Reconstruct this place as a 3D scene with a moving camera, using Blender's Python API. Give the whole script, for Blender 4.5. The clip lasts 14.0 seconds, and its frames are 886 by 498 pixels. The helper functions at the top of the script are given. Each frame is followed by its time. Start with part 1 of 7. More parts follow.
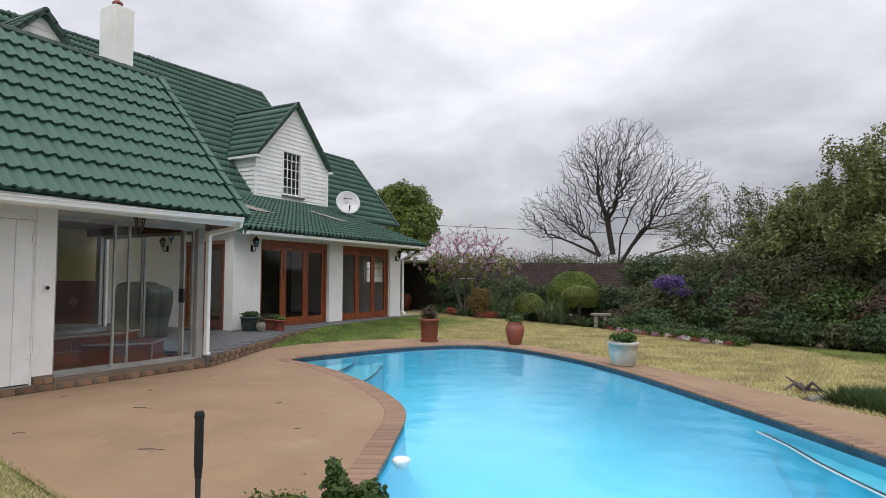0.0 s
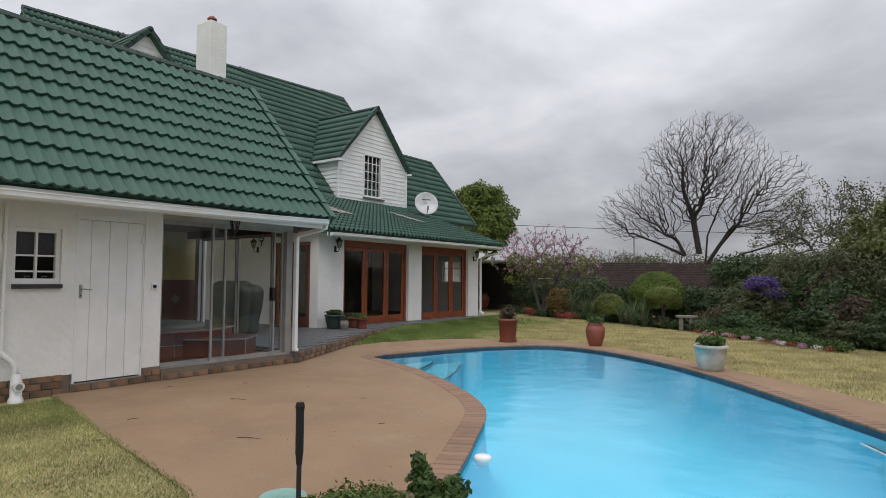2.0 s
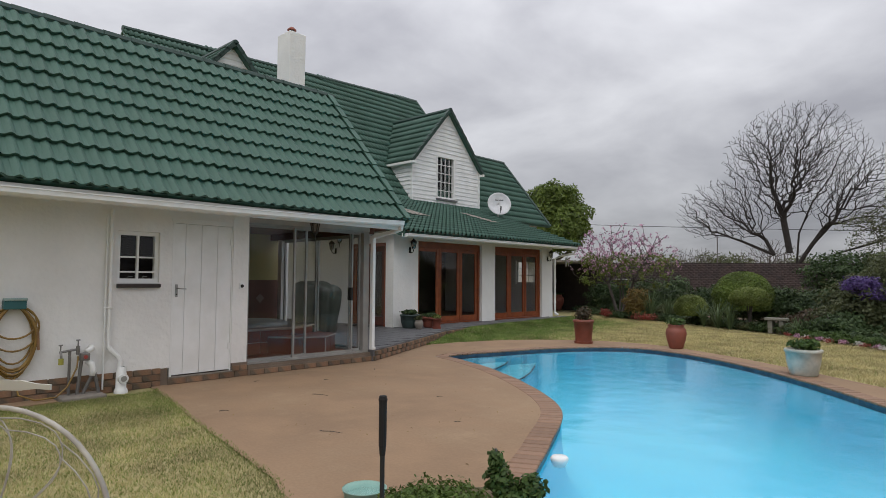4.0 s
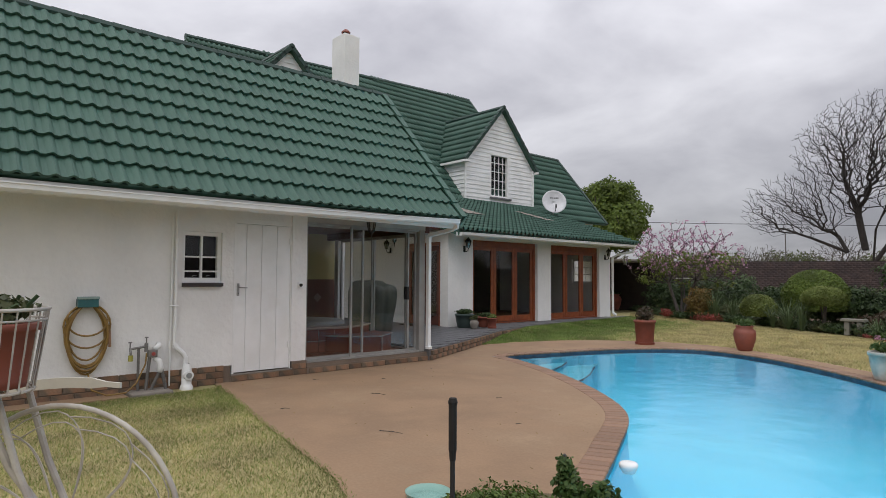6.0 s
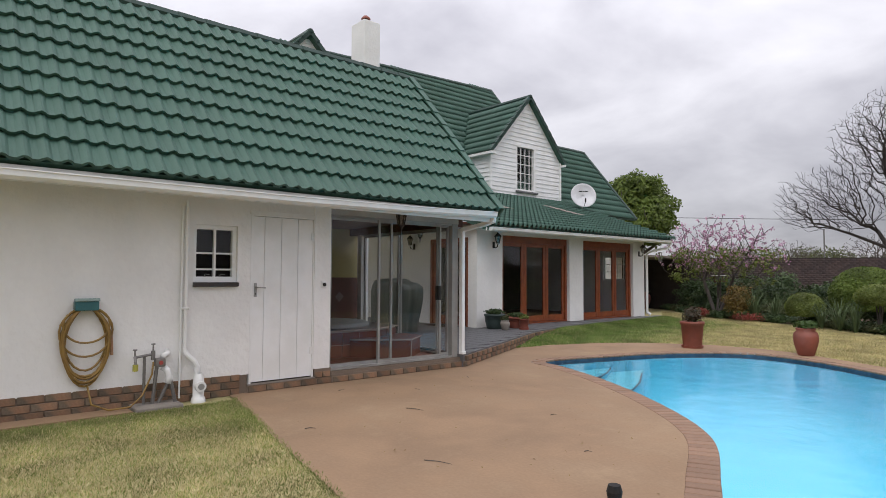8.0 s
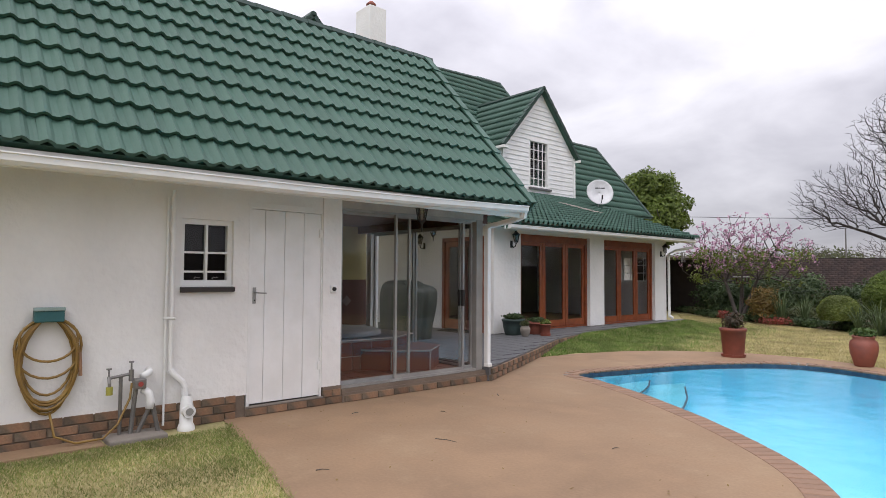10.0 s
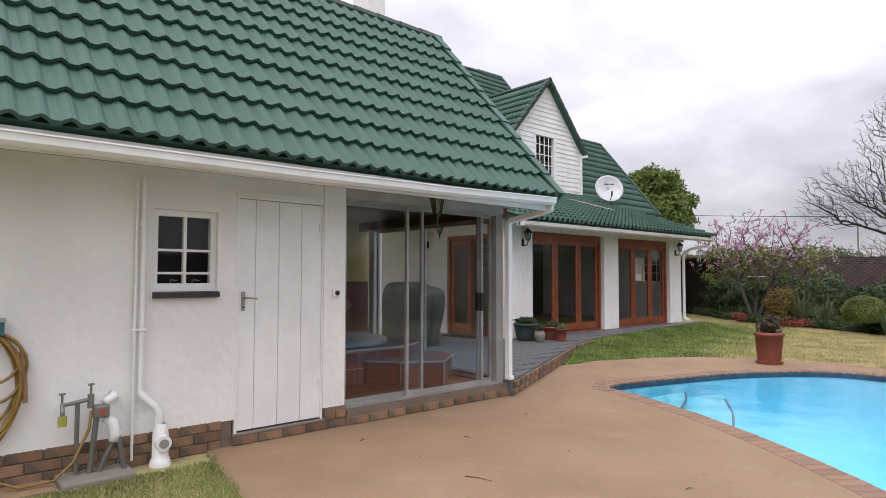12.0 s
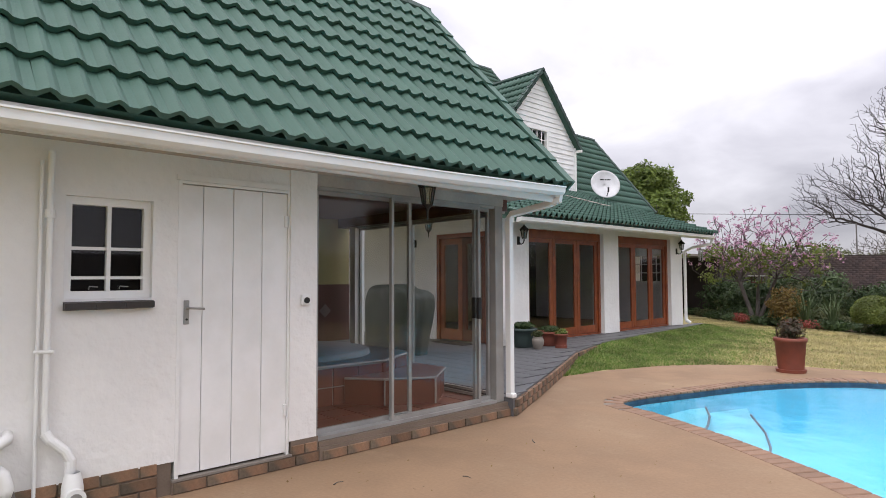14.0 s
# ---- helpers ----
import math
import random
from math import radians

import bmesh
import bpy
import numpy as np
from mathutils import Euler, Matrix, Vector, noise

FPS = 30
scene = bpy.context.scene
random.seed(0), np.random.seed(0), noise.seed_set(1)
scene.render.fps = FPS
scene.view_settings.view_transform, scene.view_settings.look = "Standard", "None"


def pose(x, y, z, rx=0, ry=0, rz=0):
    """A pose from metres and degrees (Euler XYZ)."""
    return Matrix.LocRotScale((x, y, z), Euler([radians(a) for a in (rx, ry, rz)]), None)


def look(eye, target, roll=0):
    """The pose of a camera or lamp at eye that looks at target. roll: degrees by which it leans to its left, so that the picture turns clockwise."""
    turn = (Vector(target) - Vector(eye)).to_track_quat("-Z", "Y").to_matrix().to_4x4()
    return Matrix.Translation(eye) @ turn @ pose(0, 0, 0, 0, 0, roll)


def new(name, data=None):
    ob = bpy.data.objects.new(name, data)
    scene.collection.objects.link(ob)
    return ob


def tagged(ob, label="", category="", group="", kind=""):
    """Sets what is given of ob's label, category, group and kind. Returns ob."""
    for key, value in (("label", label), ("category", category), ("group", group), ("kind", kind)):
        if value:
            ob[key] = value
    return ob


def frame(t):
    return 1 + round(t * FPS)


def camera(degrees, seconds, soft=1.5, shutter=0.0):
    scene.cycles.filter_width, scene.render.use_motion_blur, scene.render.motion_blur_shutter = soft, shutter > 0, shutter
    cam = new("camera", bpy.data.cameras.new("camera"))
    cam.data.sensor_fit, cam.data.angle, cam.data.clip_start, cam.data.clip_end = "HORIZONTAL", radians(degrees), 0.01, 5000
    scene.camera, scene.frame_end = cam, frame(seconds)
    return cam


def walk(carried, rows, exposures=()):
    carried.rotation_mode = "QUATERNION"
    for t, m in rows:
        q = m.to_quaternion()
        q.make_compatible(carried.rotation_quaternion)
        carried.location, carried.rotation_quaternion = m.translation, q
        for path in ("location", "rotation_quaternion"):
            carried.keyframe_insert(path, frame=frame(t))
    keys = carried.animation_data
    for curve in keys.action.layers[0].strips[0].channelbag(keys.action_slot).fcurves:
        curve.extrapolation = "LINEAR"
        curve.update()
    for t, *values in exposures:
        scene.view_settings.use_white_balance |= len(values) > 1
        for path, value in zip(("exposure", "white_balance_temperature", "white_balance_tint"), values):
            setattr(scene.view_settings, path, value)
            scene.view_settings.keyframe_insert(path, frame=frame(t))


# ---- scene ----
cam = camera(72.6, 14.0, soft=0.85)
PATH = [
    (0, (8.123, 0.007, 1.416), (7.159, 1.757, 1.519), 0.2),
    (0.5, (8.133, -0.025, 1.424), (7.115, 1.693, 1.525), 0.3),
    (1, (8.139, -0.057, 1.427), (7.068, 1.63, 1.528), 0.4),
    (1.5, (8.139, -0.065, 1.42), (7.014, 1.586, 1.522), 0.3),
    (2, (8.14, -0.079, 1.422), (6.962, 1.534, 1.523), 0.4),
    (2.5, (8.146, -0.093, 1.416), (6.917, 1.481, 1.518), 0.4),
    (3, (8.158, -0.119, 1.421), (6.88, 1.416, 1.522), 0.4),
    (3.5, (8.156, -0.122, 1.416), (6.833, 1.375, 1.518), 0.4),
    (4, (8.152, -0.127, 1.411), (6.789, 1.333, 1.513), 0.4),
    (6.5, (7.881, -0.055, 1.397), (6.383, 1.267, 1.495), 0.3),
    (7, (7.675, 0.057, 1.41), (6.17, 1.37, 1.505), 0.3),
    (7.5, (7.419, 0.161, 1.404), (5.906, 1.467, 1.496), 0.3),
    (8, (7.121, 0.28, 1.423), (5.605, 1.582, 1.512), 0.3),
    (10.5, (5.834, 0.848, 1.457), (4.323, 2.156, 1.547), 0.3),
    (11, (5.599, 0.969, 1.445), (4.09, 2.279, 1.537), 0.2),
    (11.5, (5.367, 1.044, 1.456), (3.863, 2.358, 1.55), 0.1),
    (12, (5.148, 1.16, 1.459), (3.651, 2.483, 1.551), 0.1),
    (12.5, (4.948, 1.333, 1.479), (3.458, 2.664, 1.573), -0.0),
    (13, (4.743, 1.484, 1.48), (3.261, 2.823, 1.573), -0.0),
    (13.5, (4.522, 1.631, 1.494), (3.047, 2.978, 1.586), -0.1),
    (14, (4.352, 1.803, 1.482), (2.885, 3.159, 1.575), -0.2),
]
walk(cam, [(t, look(eye, aim, roll)) for t, eye, aim, roll in PATH], [(0.0, 0.02, 6500, 5), (1.5, -0.20, 6500, 5), (3.0, -0.36, 6500, 5), (6.5, -0.22, 6500, 8), (8.0, -0.02, 6500, 9), (11.0, 0.21, 6500, 11), (14.0, 0.34, 6500, 11)])

# ---- world and sun ----
world = bpy.data.worlds.new("sky")
scene.world = world
world.use_nodes = True
wn, wl = world.node_tree.nodes, world.node_tree.links
wn.clear()
SUN_EL, SUN_AZ = radians(55), radians(150)
w_out = wn.new("ShaderNodeOutputWorld")
w_bg = wn.new("ShaderNodeBackground")
w_sky = wn.new("ShaderNodeTexSky")
w_sky.sky_type, w_sky.sun_disc = "NISHITA", False
w_sky.sun_elevation, w_sky.sun_rotation = SUN_EL, SUN_AZ
w_bg.inputs["Strength"].default_value = 0.1
w_co = wn.new("ShaderNodeTexCoord")
w_sep = wn.new("ShaderNodeSeparateXYZ")
wl.new(w_co.outputs["Generated"], w_sep.inputs[0])
# cloud deck: flattened noise, brighter towards the top of the sky
w_div = wn.new("ShaderNodeVectorMath"); w_div.operation = "DIVIDE"
w_add = wn.new("ShaderNodeMath"); w_add.operation = "ADD"; w_add.inputs[1].default_value = 0.28
wl.new(w_sep.outputs["Z"], w_add.inputs[0])
w_cmb = wn.new("ShaderNodeCombineXYZ")
for k in range(3):
    wl.new(w_add.outputs[0], w_cmb.inputs[k])
wl.new(w_co.outputs["Generated"], w_div.inputs[0]); wl.new(w_cmb.outputs[0], w_div.inputs[1])
w_noise = wn.new("ShaderNodeTexNoise"); w_noise.inputs["Scale"].default_value = 1.7
w_noise.inputs["Detail"].default_value = 7; w_noise.inputs["Roughness"].default_value = 0.5; w_noise.inputs["Distortion"].default_value = 0.25
wl.new(w_div.outputs[0], w_noise.inputs["Vector"])
w_ramp = wn.new("ShaderNodeValToRGB")
w_ramp.color_ramp.elements[0].position, w_ramp.color_ramp.elements[0].color = 0.34, (4.9, 4.8, 5.4, 1)
w_ramp.color_ramp.elements[1].position, w_ramp.color_ramp.elements[1].color = 0.68, (8.8, 8.65, 9.3, 1)
wl.new(w_noise.outputs["Fac"], w_ramp.inputs["Fac"])
w_elev = wn.new("ShaderNodeMapRange")
w_elev.inputs["From Min"].default_value, w_elev.inputs["From Max"].default_value = 0.08, 0.9
w_elev.inputs["To Min"].default_value, w_elev.inputs["To Max"].default_value = 0.74, 2.6
wl.new(w_sep.outputs["Z"], w_elev.inputs["Value"])
w_mul = wn.new("ShaderNodeMix"); w_mul.data_type, w_mul.blend_type = "RGBA", "MULTIPLY"; w_mul.inputs["Factor"].default_value = 1
wl.new(w_ramp.outputs["Color"], w_mul.inputs["A"]); wl.new(w_elev.outputs["Result"], w_mul.inputs["B"])
w_mix = wn.new("ShaderNodeMix"); w_mix.data_type = "RGBA"; w_mix.inputs["Factor"].default_value = 0.93
wl.new(w_sky.outputs["Color"], w_mix.inputs["A"]); wl.new(w_mul.outputs["Result"], w_mix.inputs["B"])
wl.new(w_mix.outputs["Result"], w_bg.inputs["Color"]); wl.new(w_bg.outputs[0], w_out.inputs["Surface"])

sun = new("sun", bpy.data.lights.new("sun", "SUN"))
sun.data.energy, sun.data.angle, sun.data.color = 1.15, radians(25), (1.0, 0.97, 0.93)
sun.matrix_world = look((0, 0, 20), Vector((0, 0, 20)) - Vector((math.sin(SUN_AZ) * math.cos(SUN_EL), math.cos(SUN_AZ) * math.cos(SUN_EL), math.sin(SUN_EL))))


# ---- materials ----
def material(name, colour, rough=0.8, metal=0.0, second=None, scale=3.0, grain=60.0, bump=0.15, depth=0.004, spread=0.12, island=0.0, obj_rand=0.0,
             coat=0.0, spec=0.5, stain=None, stain_scale=0.7, stain_amount=0.5):
    """Base colour varied by large stains and fine grain, with a fine bump."""
    m = bpy.data.materials.new(name)
    m.use_nodes = True
    n, l = m.node_tree.nodes, m.node_tree.links
    b = n["Principled BSDF"]
    b.inputs["Roughness"].default_value, b.inputs["Metallic"].default_value = rough, metal
    b.inputs["Specular IOR Level"].default_value = spec
    b.inputs["Coat Weight"].default_value = coat
    co = n.new("ShaderNodeTexCoord")
    second = second or tuple(c * 0.8 for c in colour)
    n1 = n.new("ShaderNodeTexNoise"); n1.inputs["Scale"].default_value = scale; n1.inputs["Detail"].default_value = 4
    n2 = n.new("ShaderNodeTexNoise"); n2.inputs["Scale"].default_value = grain; n2.inputs["Detail"].default_value = 3
    for q in (n1, n2):
        l.new(co.outputs["Object"], q.inputs["Vector"])
    mr = n.new("ShaderNodeMapRange"); mr.inputs["From Min"].default_value, mr.inputs["From Max"].default_value = 0.38, 0.62
    l.new(n1.outputs["Fac"], mr.inputs["Value"])
    mx = n.new("ShaderNodeMix"); mx.data_type = "RGBA"
    mx.inputs["A"].default_value, mx.inputs["B"].default_value = (*colour, 1), (*second, 1)
    l.new(mr.outputs["Result"], mx.inputs["Factor"])
    last = mx.outputs["Result"]
    if stain:
        n3 = n.new("ShaderNodeTexNoise"); n3.inputs["Scale"].default_value = stain_scale; n3.inputs["Detail"].default_value = 6; n3.inputs["Roughness"].default_value = 0.65
        l.new(co.outputs["Object"], n3.inputs["Vector"])
        m3 = n.new("ShaderNodeMapRange"); m3.inputs["From Min"].default_value, m3.inputs["From Max"].default_value = 0.5, 0.68; m3.inputs["To Max"].default_value = stain_amount
        l.new(n3.outputs["Fac"], m3.inputs["Value"])
        x3 = n.new("ShaderNodeMix"); x3.data_type = "RGBA"; x3.inputs["B"].default_value = (*stain, 1)
        l.new(m3.outputs["Result"], x3.inputs["Factor"]); l.new(last, x3.inputs["A"])
        last = x3.outputs["Result"]
    hs = n.new("ShaderNodeHueSaturation")
    l.new(last, hs.inputs["Color"])
    val = n.new("ShaderNodeMapRange"); val.inputs["To Min"].default_value, val.inputs["To Max"].default_value = 1 - spread, 1 + spread
    l.new(n2.outputs["Fac"], val.inputs["Value"])
    lastv = val.outputs["Result"]
    for amount, node, out in ((island, "ShaderNodeNewGeometry", "Random Per Island"), (obj_rand, "ShaderNodeObjectInfo", "Random")):
        if amount:
            g = n.new(node)
            r = n.new("ShaderNodeMapRange"); r.inputs["To Min"].default_value, r.inputs["To Max"].default_value = 1 - amount, 1 + amount
            l.new(g.outputs[out], r.inputs["Value"])
            mm = n.new("ShaderNodeMath"); mm.operation = "MULTIPLY"
            l.new(lastv, mm.inputs[0]); l.new(r.outputs["Result"], mm.inputs[1])
            lastv = mm.outputs[0]
    l.new(lastv, hs.inputs["Value"])
    l.new(hs.outputs["Color"], b.inputs["Base Color"])
    bp = n.new("ShaderNodeBump"); bp.inputs["Strength"].default_value, bp.inputs["Distance"].default_value = bump, depth
    l.new(n2.outputs["Fac"], bp.inputs["Height"]); l.new(bp.outputs["Normal"], b.inputs["Normal"])
    return m


def leaf_material(name, a, b_, spread=0.35):
    """Leaves: two colours mixed by island, a little light let through."""
    m = bpy.data.materials.new(name)
    m.use_nodes = True
    n, l = m.node_tree.nodes, m.node_tree.links
    b = n["Principled BSDF"]
    b.inputs["Roughness"].default_value = 0.55
    b.inputs["Specular IOR Level"].default_value = 0.3
    g = n.new("ShaderNodeNewGeometry")
    mx = n.new("ShaderNodeMix"); mx.data_type = "RGBA"
    mx.inputs["A"].default_value, mx.inputs["B"].default_value = (*a, 1), (*b_, 1)
    l.new(g.outputs["Random Per Island"], mx.inputs["Factor"])
    co = n.new("ShaderNodeTexCoord")
    n1 = n.new("ShaderNodeTexNoise"); n1.inputs["Scale"].default_value = 1.6; n1.inputs["Detail"].default_value = 3
    l.new(co.outputs["Object"], n1.inputs["Vector"])
    r = n.new("ShaderNodeMapRange"); r.inputs["From Min"].default_value, r.inputs["From Max"].default_value = 0.35, 0.65
    r.inputs["To Min"].default_value, r.inputs["To Max"].default_value = 1 - spread, 1 + spread
    l.new(n1.outputs["Fac"], r.inputs["Value"])
    hs = n.new("ShaderNodeHueSaturation")
    l.new(mx.outputs["Result"], hs.inputs["Color"]); l.new(r.outputs["Result"], hs.inputs["Value"])
    l.new(hs.outputs["Color"], b.inputs["Base Color"])
    tr = n.new("ShaderNodeBsdfTranslucent"); l.new(hs.outputs["Color"], tr.inputs["Color"])
    mix = n.new("ShaderNodeMixShader"); mix.inputs[0].default_value = 0.3
    l.new(b.outputs[0], mix.inputs[1]); l.new(tr.outputs[0], mix.inputs[2])
    l.new(mix.outputs[0], n["Material Output"].inputs["Surface"])
    return m


def glass_material(name, tint=(1, 1, 1), f0=0.08, bump=0.0, scale=1.5, rough=0.01):
    """Clear pane or water: sees through, with gloss by its Fresnel."""
    m = bpy.data.materials.new(name)
    m.use_nodes = True
    n, l = m.node_tree.nodes, m.node_tree.links
    n.remove(n["Principled BSDF"])
    lw = n.new("ShaderNodeLayerWeight"); lw.inputs["Blend"].default_value = 0.5
    pw = n.new("ShaderNodeMath"); pw.operation = "POWER"; pw.inputs[1].default_value = 5.0
    l.new(lw.outputs["Facing"], pw.inputs[0])
    fr = n.new("ShaderNodeMapRange"); fr.inputs["To Min"].default_value, fr.inputs["To Max"].default_value = f0, 1.0
    l.new(pw.outputs[0], fr.inputs["Value"])
    t = n.new("ShaderNodeBsdfTransparent"); t.inputs["Color"].default_value = (*tint, 1)
    g = n.new("ShaderNodeBsdfGlossy"); g.inputs["Roughness"].default_value = rough
    mix = n.new("ShaderNodeMixShader")
    l.new(fr.outputs[0], mix.inputs[0]); l.new(t.outputs[0], mix.inputs[1]); l.new(g.outputs[0], mix.inputs[2])
    l.new(mix.outputs[0], n["Material Output"].inputs["Surface"])
    if bump:
        co = n.new("ShaderNodeTexCoord")
        w = n.new("ShaderNodeTexNoise"); w.inputs["Scale"].default_value = scale; w.inputs["Detail"].default_value = 3
        l.new(co.outputs["Object"], w.inputs["Vector"])
        bp = n.new("ShaderNodeBump"); bp.inputs["Strength"].default_value, bp.inputs["Distance"].default_value = bump, 0.02
        l.new(w.outputs["Fac"], bp.inputs["Height"])
        l.new(bp.outputs["Normal"], g.inputs["Normal"]); l.new(bp.outputs["Normal"], lw.inputs["Normal"])
    return m


PLASTER = material("white_plaster", (0.80, 0.79, 0.77), 0.85, second=(0.74, 0.73, 0.71), scale=1.2, grain=14, bump=0.75, depth=0.016, spread=0.03)
WHITE = material("white_gloss_paint", (0.8, 0.8, 0.79), 0.4, second=(0.74, 0.74, 0.72), grain=40, bump=0.05, spread=0.02)
# Grey-brown tone puts the shade under the eaves into the soffit colour.
SOFFIT = material("shade_toned_soffit_paint", (0.42, 0.39, 0.35), 0.8, second=(0.36, 0.33, 0.30), scale=3, grain=30, bump=0.3, spread=0.1)
BOARD = material("white_boarding", (0.8, 0.8, 0.8), 0.5, second=(0.72, 0.72, 0.71), scale=2, grain=30, bump=0.1, spread=0.03)
TILE = material("green_roof_tile", (0.037, 0.094, 0.068), 0.6, second=(0.050, 0.116, 0.087), scale=1.2, grain=90, bump=0.25, spread=0.1, obj_rand=0.08, island=0.08)
RIDGE = material("dark_green_ridge", (0.018, 0.05, 0.038), 0.5, grain=60, spread=0.1)
BRICK = material("brown_brick", (0.255, 0.14, 0.08), 0.85, second=(0.13, 0.095, 0.065), scale=4, grain=60, bump=0.7, spread=0.3, stain=(0.10, 0.085, 0.06), stain_scale=2.2, stain_amount=0.55, obj_rand=0.3, island=0.3)
MORTAR = material("mortar", (0.25, 0.22, 0.19), 0.95, grain=90, spread=0.15)
PAVE = material("red_cement_paving", (0.277, 0.177, 0.103), 0.85, second=(0.225, 0.144, 0.085), scale=1.6, grain=38, bump=0.3, spread=0.14,
                stain=(0.33, 0.225, 0.135), stain_scale=0.8, stain_amount=0.75)
COPING = material("red_coping_brick", (0.245, 0.147, 0.095), 0.8, second=(0.20, 0.122, 0.082), scale=5, grain=60, bump=0.5, spread=0.18, obj_rand=0.14, island=0.1, stain=(0.27, 0.18, 0.12), stain_scale=1.1, stain_amount=0.7)
SLATE = material("grey_slate_tile", (0.13, 0.13, 0.135), 0.55, second=(0.10, 0.10, 0.105), scale=2, grain=30, bump=0.2, spread=0.12)
WOOD = material("red_brown_timber", (0.26, 0.065, 0.02), 0.4, second=(0.19, 0.045, 0.016), scale=6, grain=70, bump=0.15, spread=0.15, coat=0.2)
DARKWOOD = material("dark_red_timber", (0.10, 0.025, 0.015), 0.45, second=(0.07, 0.02, 0.012), scale=6, grain=70, spread=0.15)
ALU = material("aluminium", (0.36, 0.355, 0.34), 0.42, metal=0.3, grain=50, bump=0.05, spread=0.05)
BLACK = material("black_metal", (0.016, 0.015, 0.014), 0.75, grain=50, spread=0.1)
POOLPAINT = material("pool_paint", (0.115, 0.64, 0.84), 0.7, second=(0.10, 0.60, 0.82), scale=0.6, grain=10, bump=0.0, spread=0.03)
BLUETILE = material("blue_pool_tile", (0.025, 0.05, 0.085), 0.4, second=(0.045, 0.085, 0.13), scale=9, grain=40, spread=0.2)
WATER = glass_material("pool_water", (0.95, 0.99, 1.0), 0.02, bump=0.5, scale=2.2, rough=0.12)
GLASS = glass_material("window_glass", (0.97, 0.98, 0.975), 0.06)
LAWN = material("dry_lawn", (0.42, 0.355, 0.18), 0.95, second=(0.34, 0.305, 0.14), scale=0.5, grain=38, bump=0.9, depth=0.03, spread=0.3)
SOIL = material("garden_soil", (0.10, 0.065, 0.04), 0.95, second=(0.14, 0.10, 0.06), scale=2, grain=40, bump=0.8, depth=0.02, spread=0.3)
# Near-black brown: the shade of the unlit rooms is put into this colour.
ROOM_SHADE = material("shade_painted_inner_wall", (0.07, 0.06, 0.05), 0.9)
MORTAR_BROWN = material("brown_mortar", (0.19, 0.145, 0.11), 0.95, grain=90, spread=0.2)
MORTAR_DARK = material("dark_mortar", (0.045, 0.035, 0.032), 0.95, grain=60, spread=0.15)
WALLBRICK = material("dark_garden_brick", (0.058, 0.038, 0.034), 0.9, second=(0.04, 0.028, 0.027), scale=3, grain=40, spread=0.25, island=0.2)
BARK = material("grey_bark", (0.10, 0.085, 0.075), 0.95, second=(0.07, 0.06, 0.055), scale=6, grain=60, bump=0.6, spread=0.2)
DARKBARK = material("dark_bark", (0.034, 0.028, 0.026), 0.95, second=(0.024, 0.02, 0.018), scale=6, grain=60, bump=0.6, spread=0.2)
L_DARK = leaf_material("leaf_dark_green", (0.030, 0.055, 0.020), (0.065, 0.10, 0.035))
L_MID = leaf_material("leaf_mid_green", (0.045, 0.085, 0.02), (0.09, 0.14, 0.035))
L_YEL = leaf_material("leaf_yellow_green", (0.11, 0.15, 0.03), (0.17, 0.20, 0.05))
L_OLIVE = leaf_material("leaf_olive", (0.055, 0.068, 0.028), (0.115, 0.125, 0.055))
L_FEATHER = leaf_material("leaf_feathery_olive", (0.12, 0.14, 0.045), (0.21, 0.23, 0.09), 0.35)
L_CITRUS = leaf_material("leaf_bright_green", (0.075, 0.115, 0.02), (0.15, 0.20, 0.04), 0.3)
L_PINK = leaf_material("pink_blossom", (0.42, 0.20, 0.33), (0.62, 0.38, 0.50), 0.2)
L_PURPLE = leaf_material("purple_bloom", (0.06, 0.04, 0.14), (0.13, 0.08, 0.24), 0.3)
L_RED = leaf_material("red_bloom", (0.22, 0.045, 0.03), (0.34, 0.09, 0.08), 0.2)
L_BROWN = leaf_material("leaf_brownish", (0.055, 0.04, 0.025), (0.10, 0.07, 0.04), 0.3)
L_WHITE = leaf_material("white_bloom", (0.6, 0.6, 0.6), (0.7, 0.65, 0.6), 0.1)
L_BOX = leaf_material("leaf_box_green", (0.065, 0.115, 0.022), (0.14, 0.20, 0.045), 0.3)
L_RUST = leaf_material("rust_foliage", (0.15, 0.09, 0.03), (0.24, 0.17, 0.05), 0.2)
TERRA = material("terracotta", (0.24, 0.065, 0.04), 0.6, second=(0.19, 0.055, 0.035), scale=5, grain=40, spread=0.1)
CREAM = material("cream_glazed_pot", (0.52, 0.49, 0.43), 0.5, second=(0.34, 0.35, 0.31), scale=5, grain=30, spread=0.08)


# ---- mesh helpers ----
def box(bm, x0, x1, y0, y1, z0, z1):
    v = [bm.verts.new((x, y, z)) for x in (x0, x1) for y in (y0, y1) for z in (z0, z1)]
    for q in ((0, 1, 3, 2), (4, 6, 7, 5), (0, 4, 5, 1), (2, 3, 7, 6), (0, 2, 6, 4), (1, 5, 7, 3)):
        bm.faces.new([v[k] for k in q])
    return v


def boxes(*list_of):
    bm = bmesh.new()
    for b in list_of:
        box(bm, *b)
    return bm


def soft(bm, amount=0.006, segments=2):
    """Rounds all sharp edges of a small mesh."""
    bmesh.ops.bevel(bm, geom=list(bm.edges), offset=amount, segments=segments, affect="EDGES", profile=0.5)
    return bm


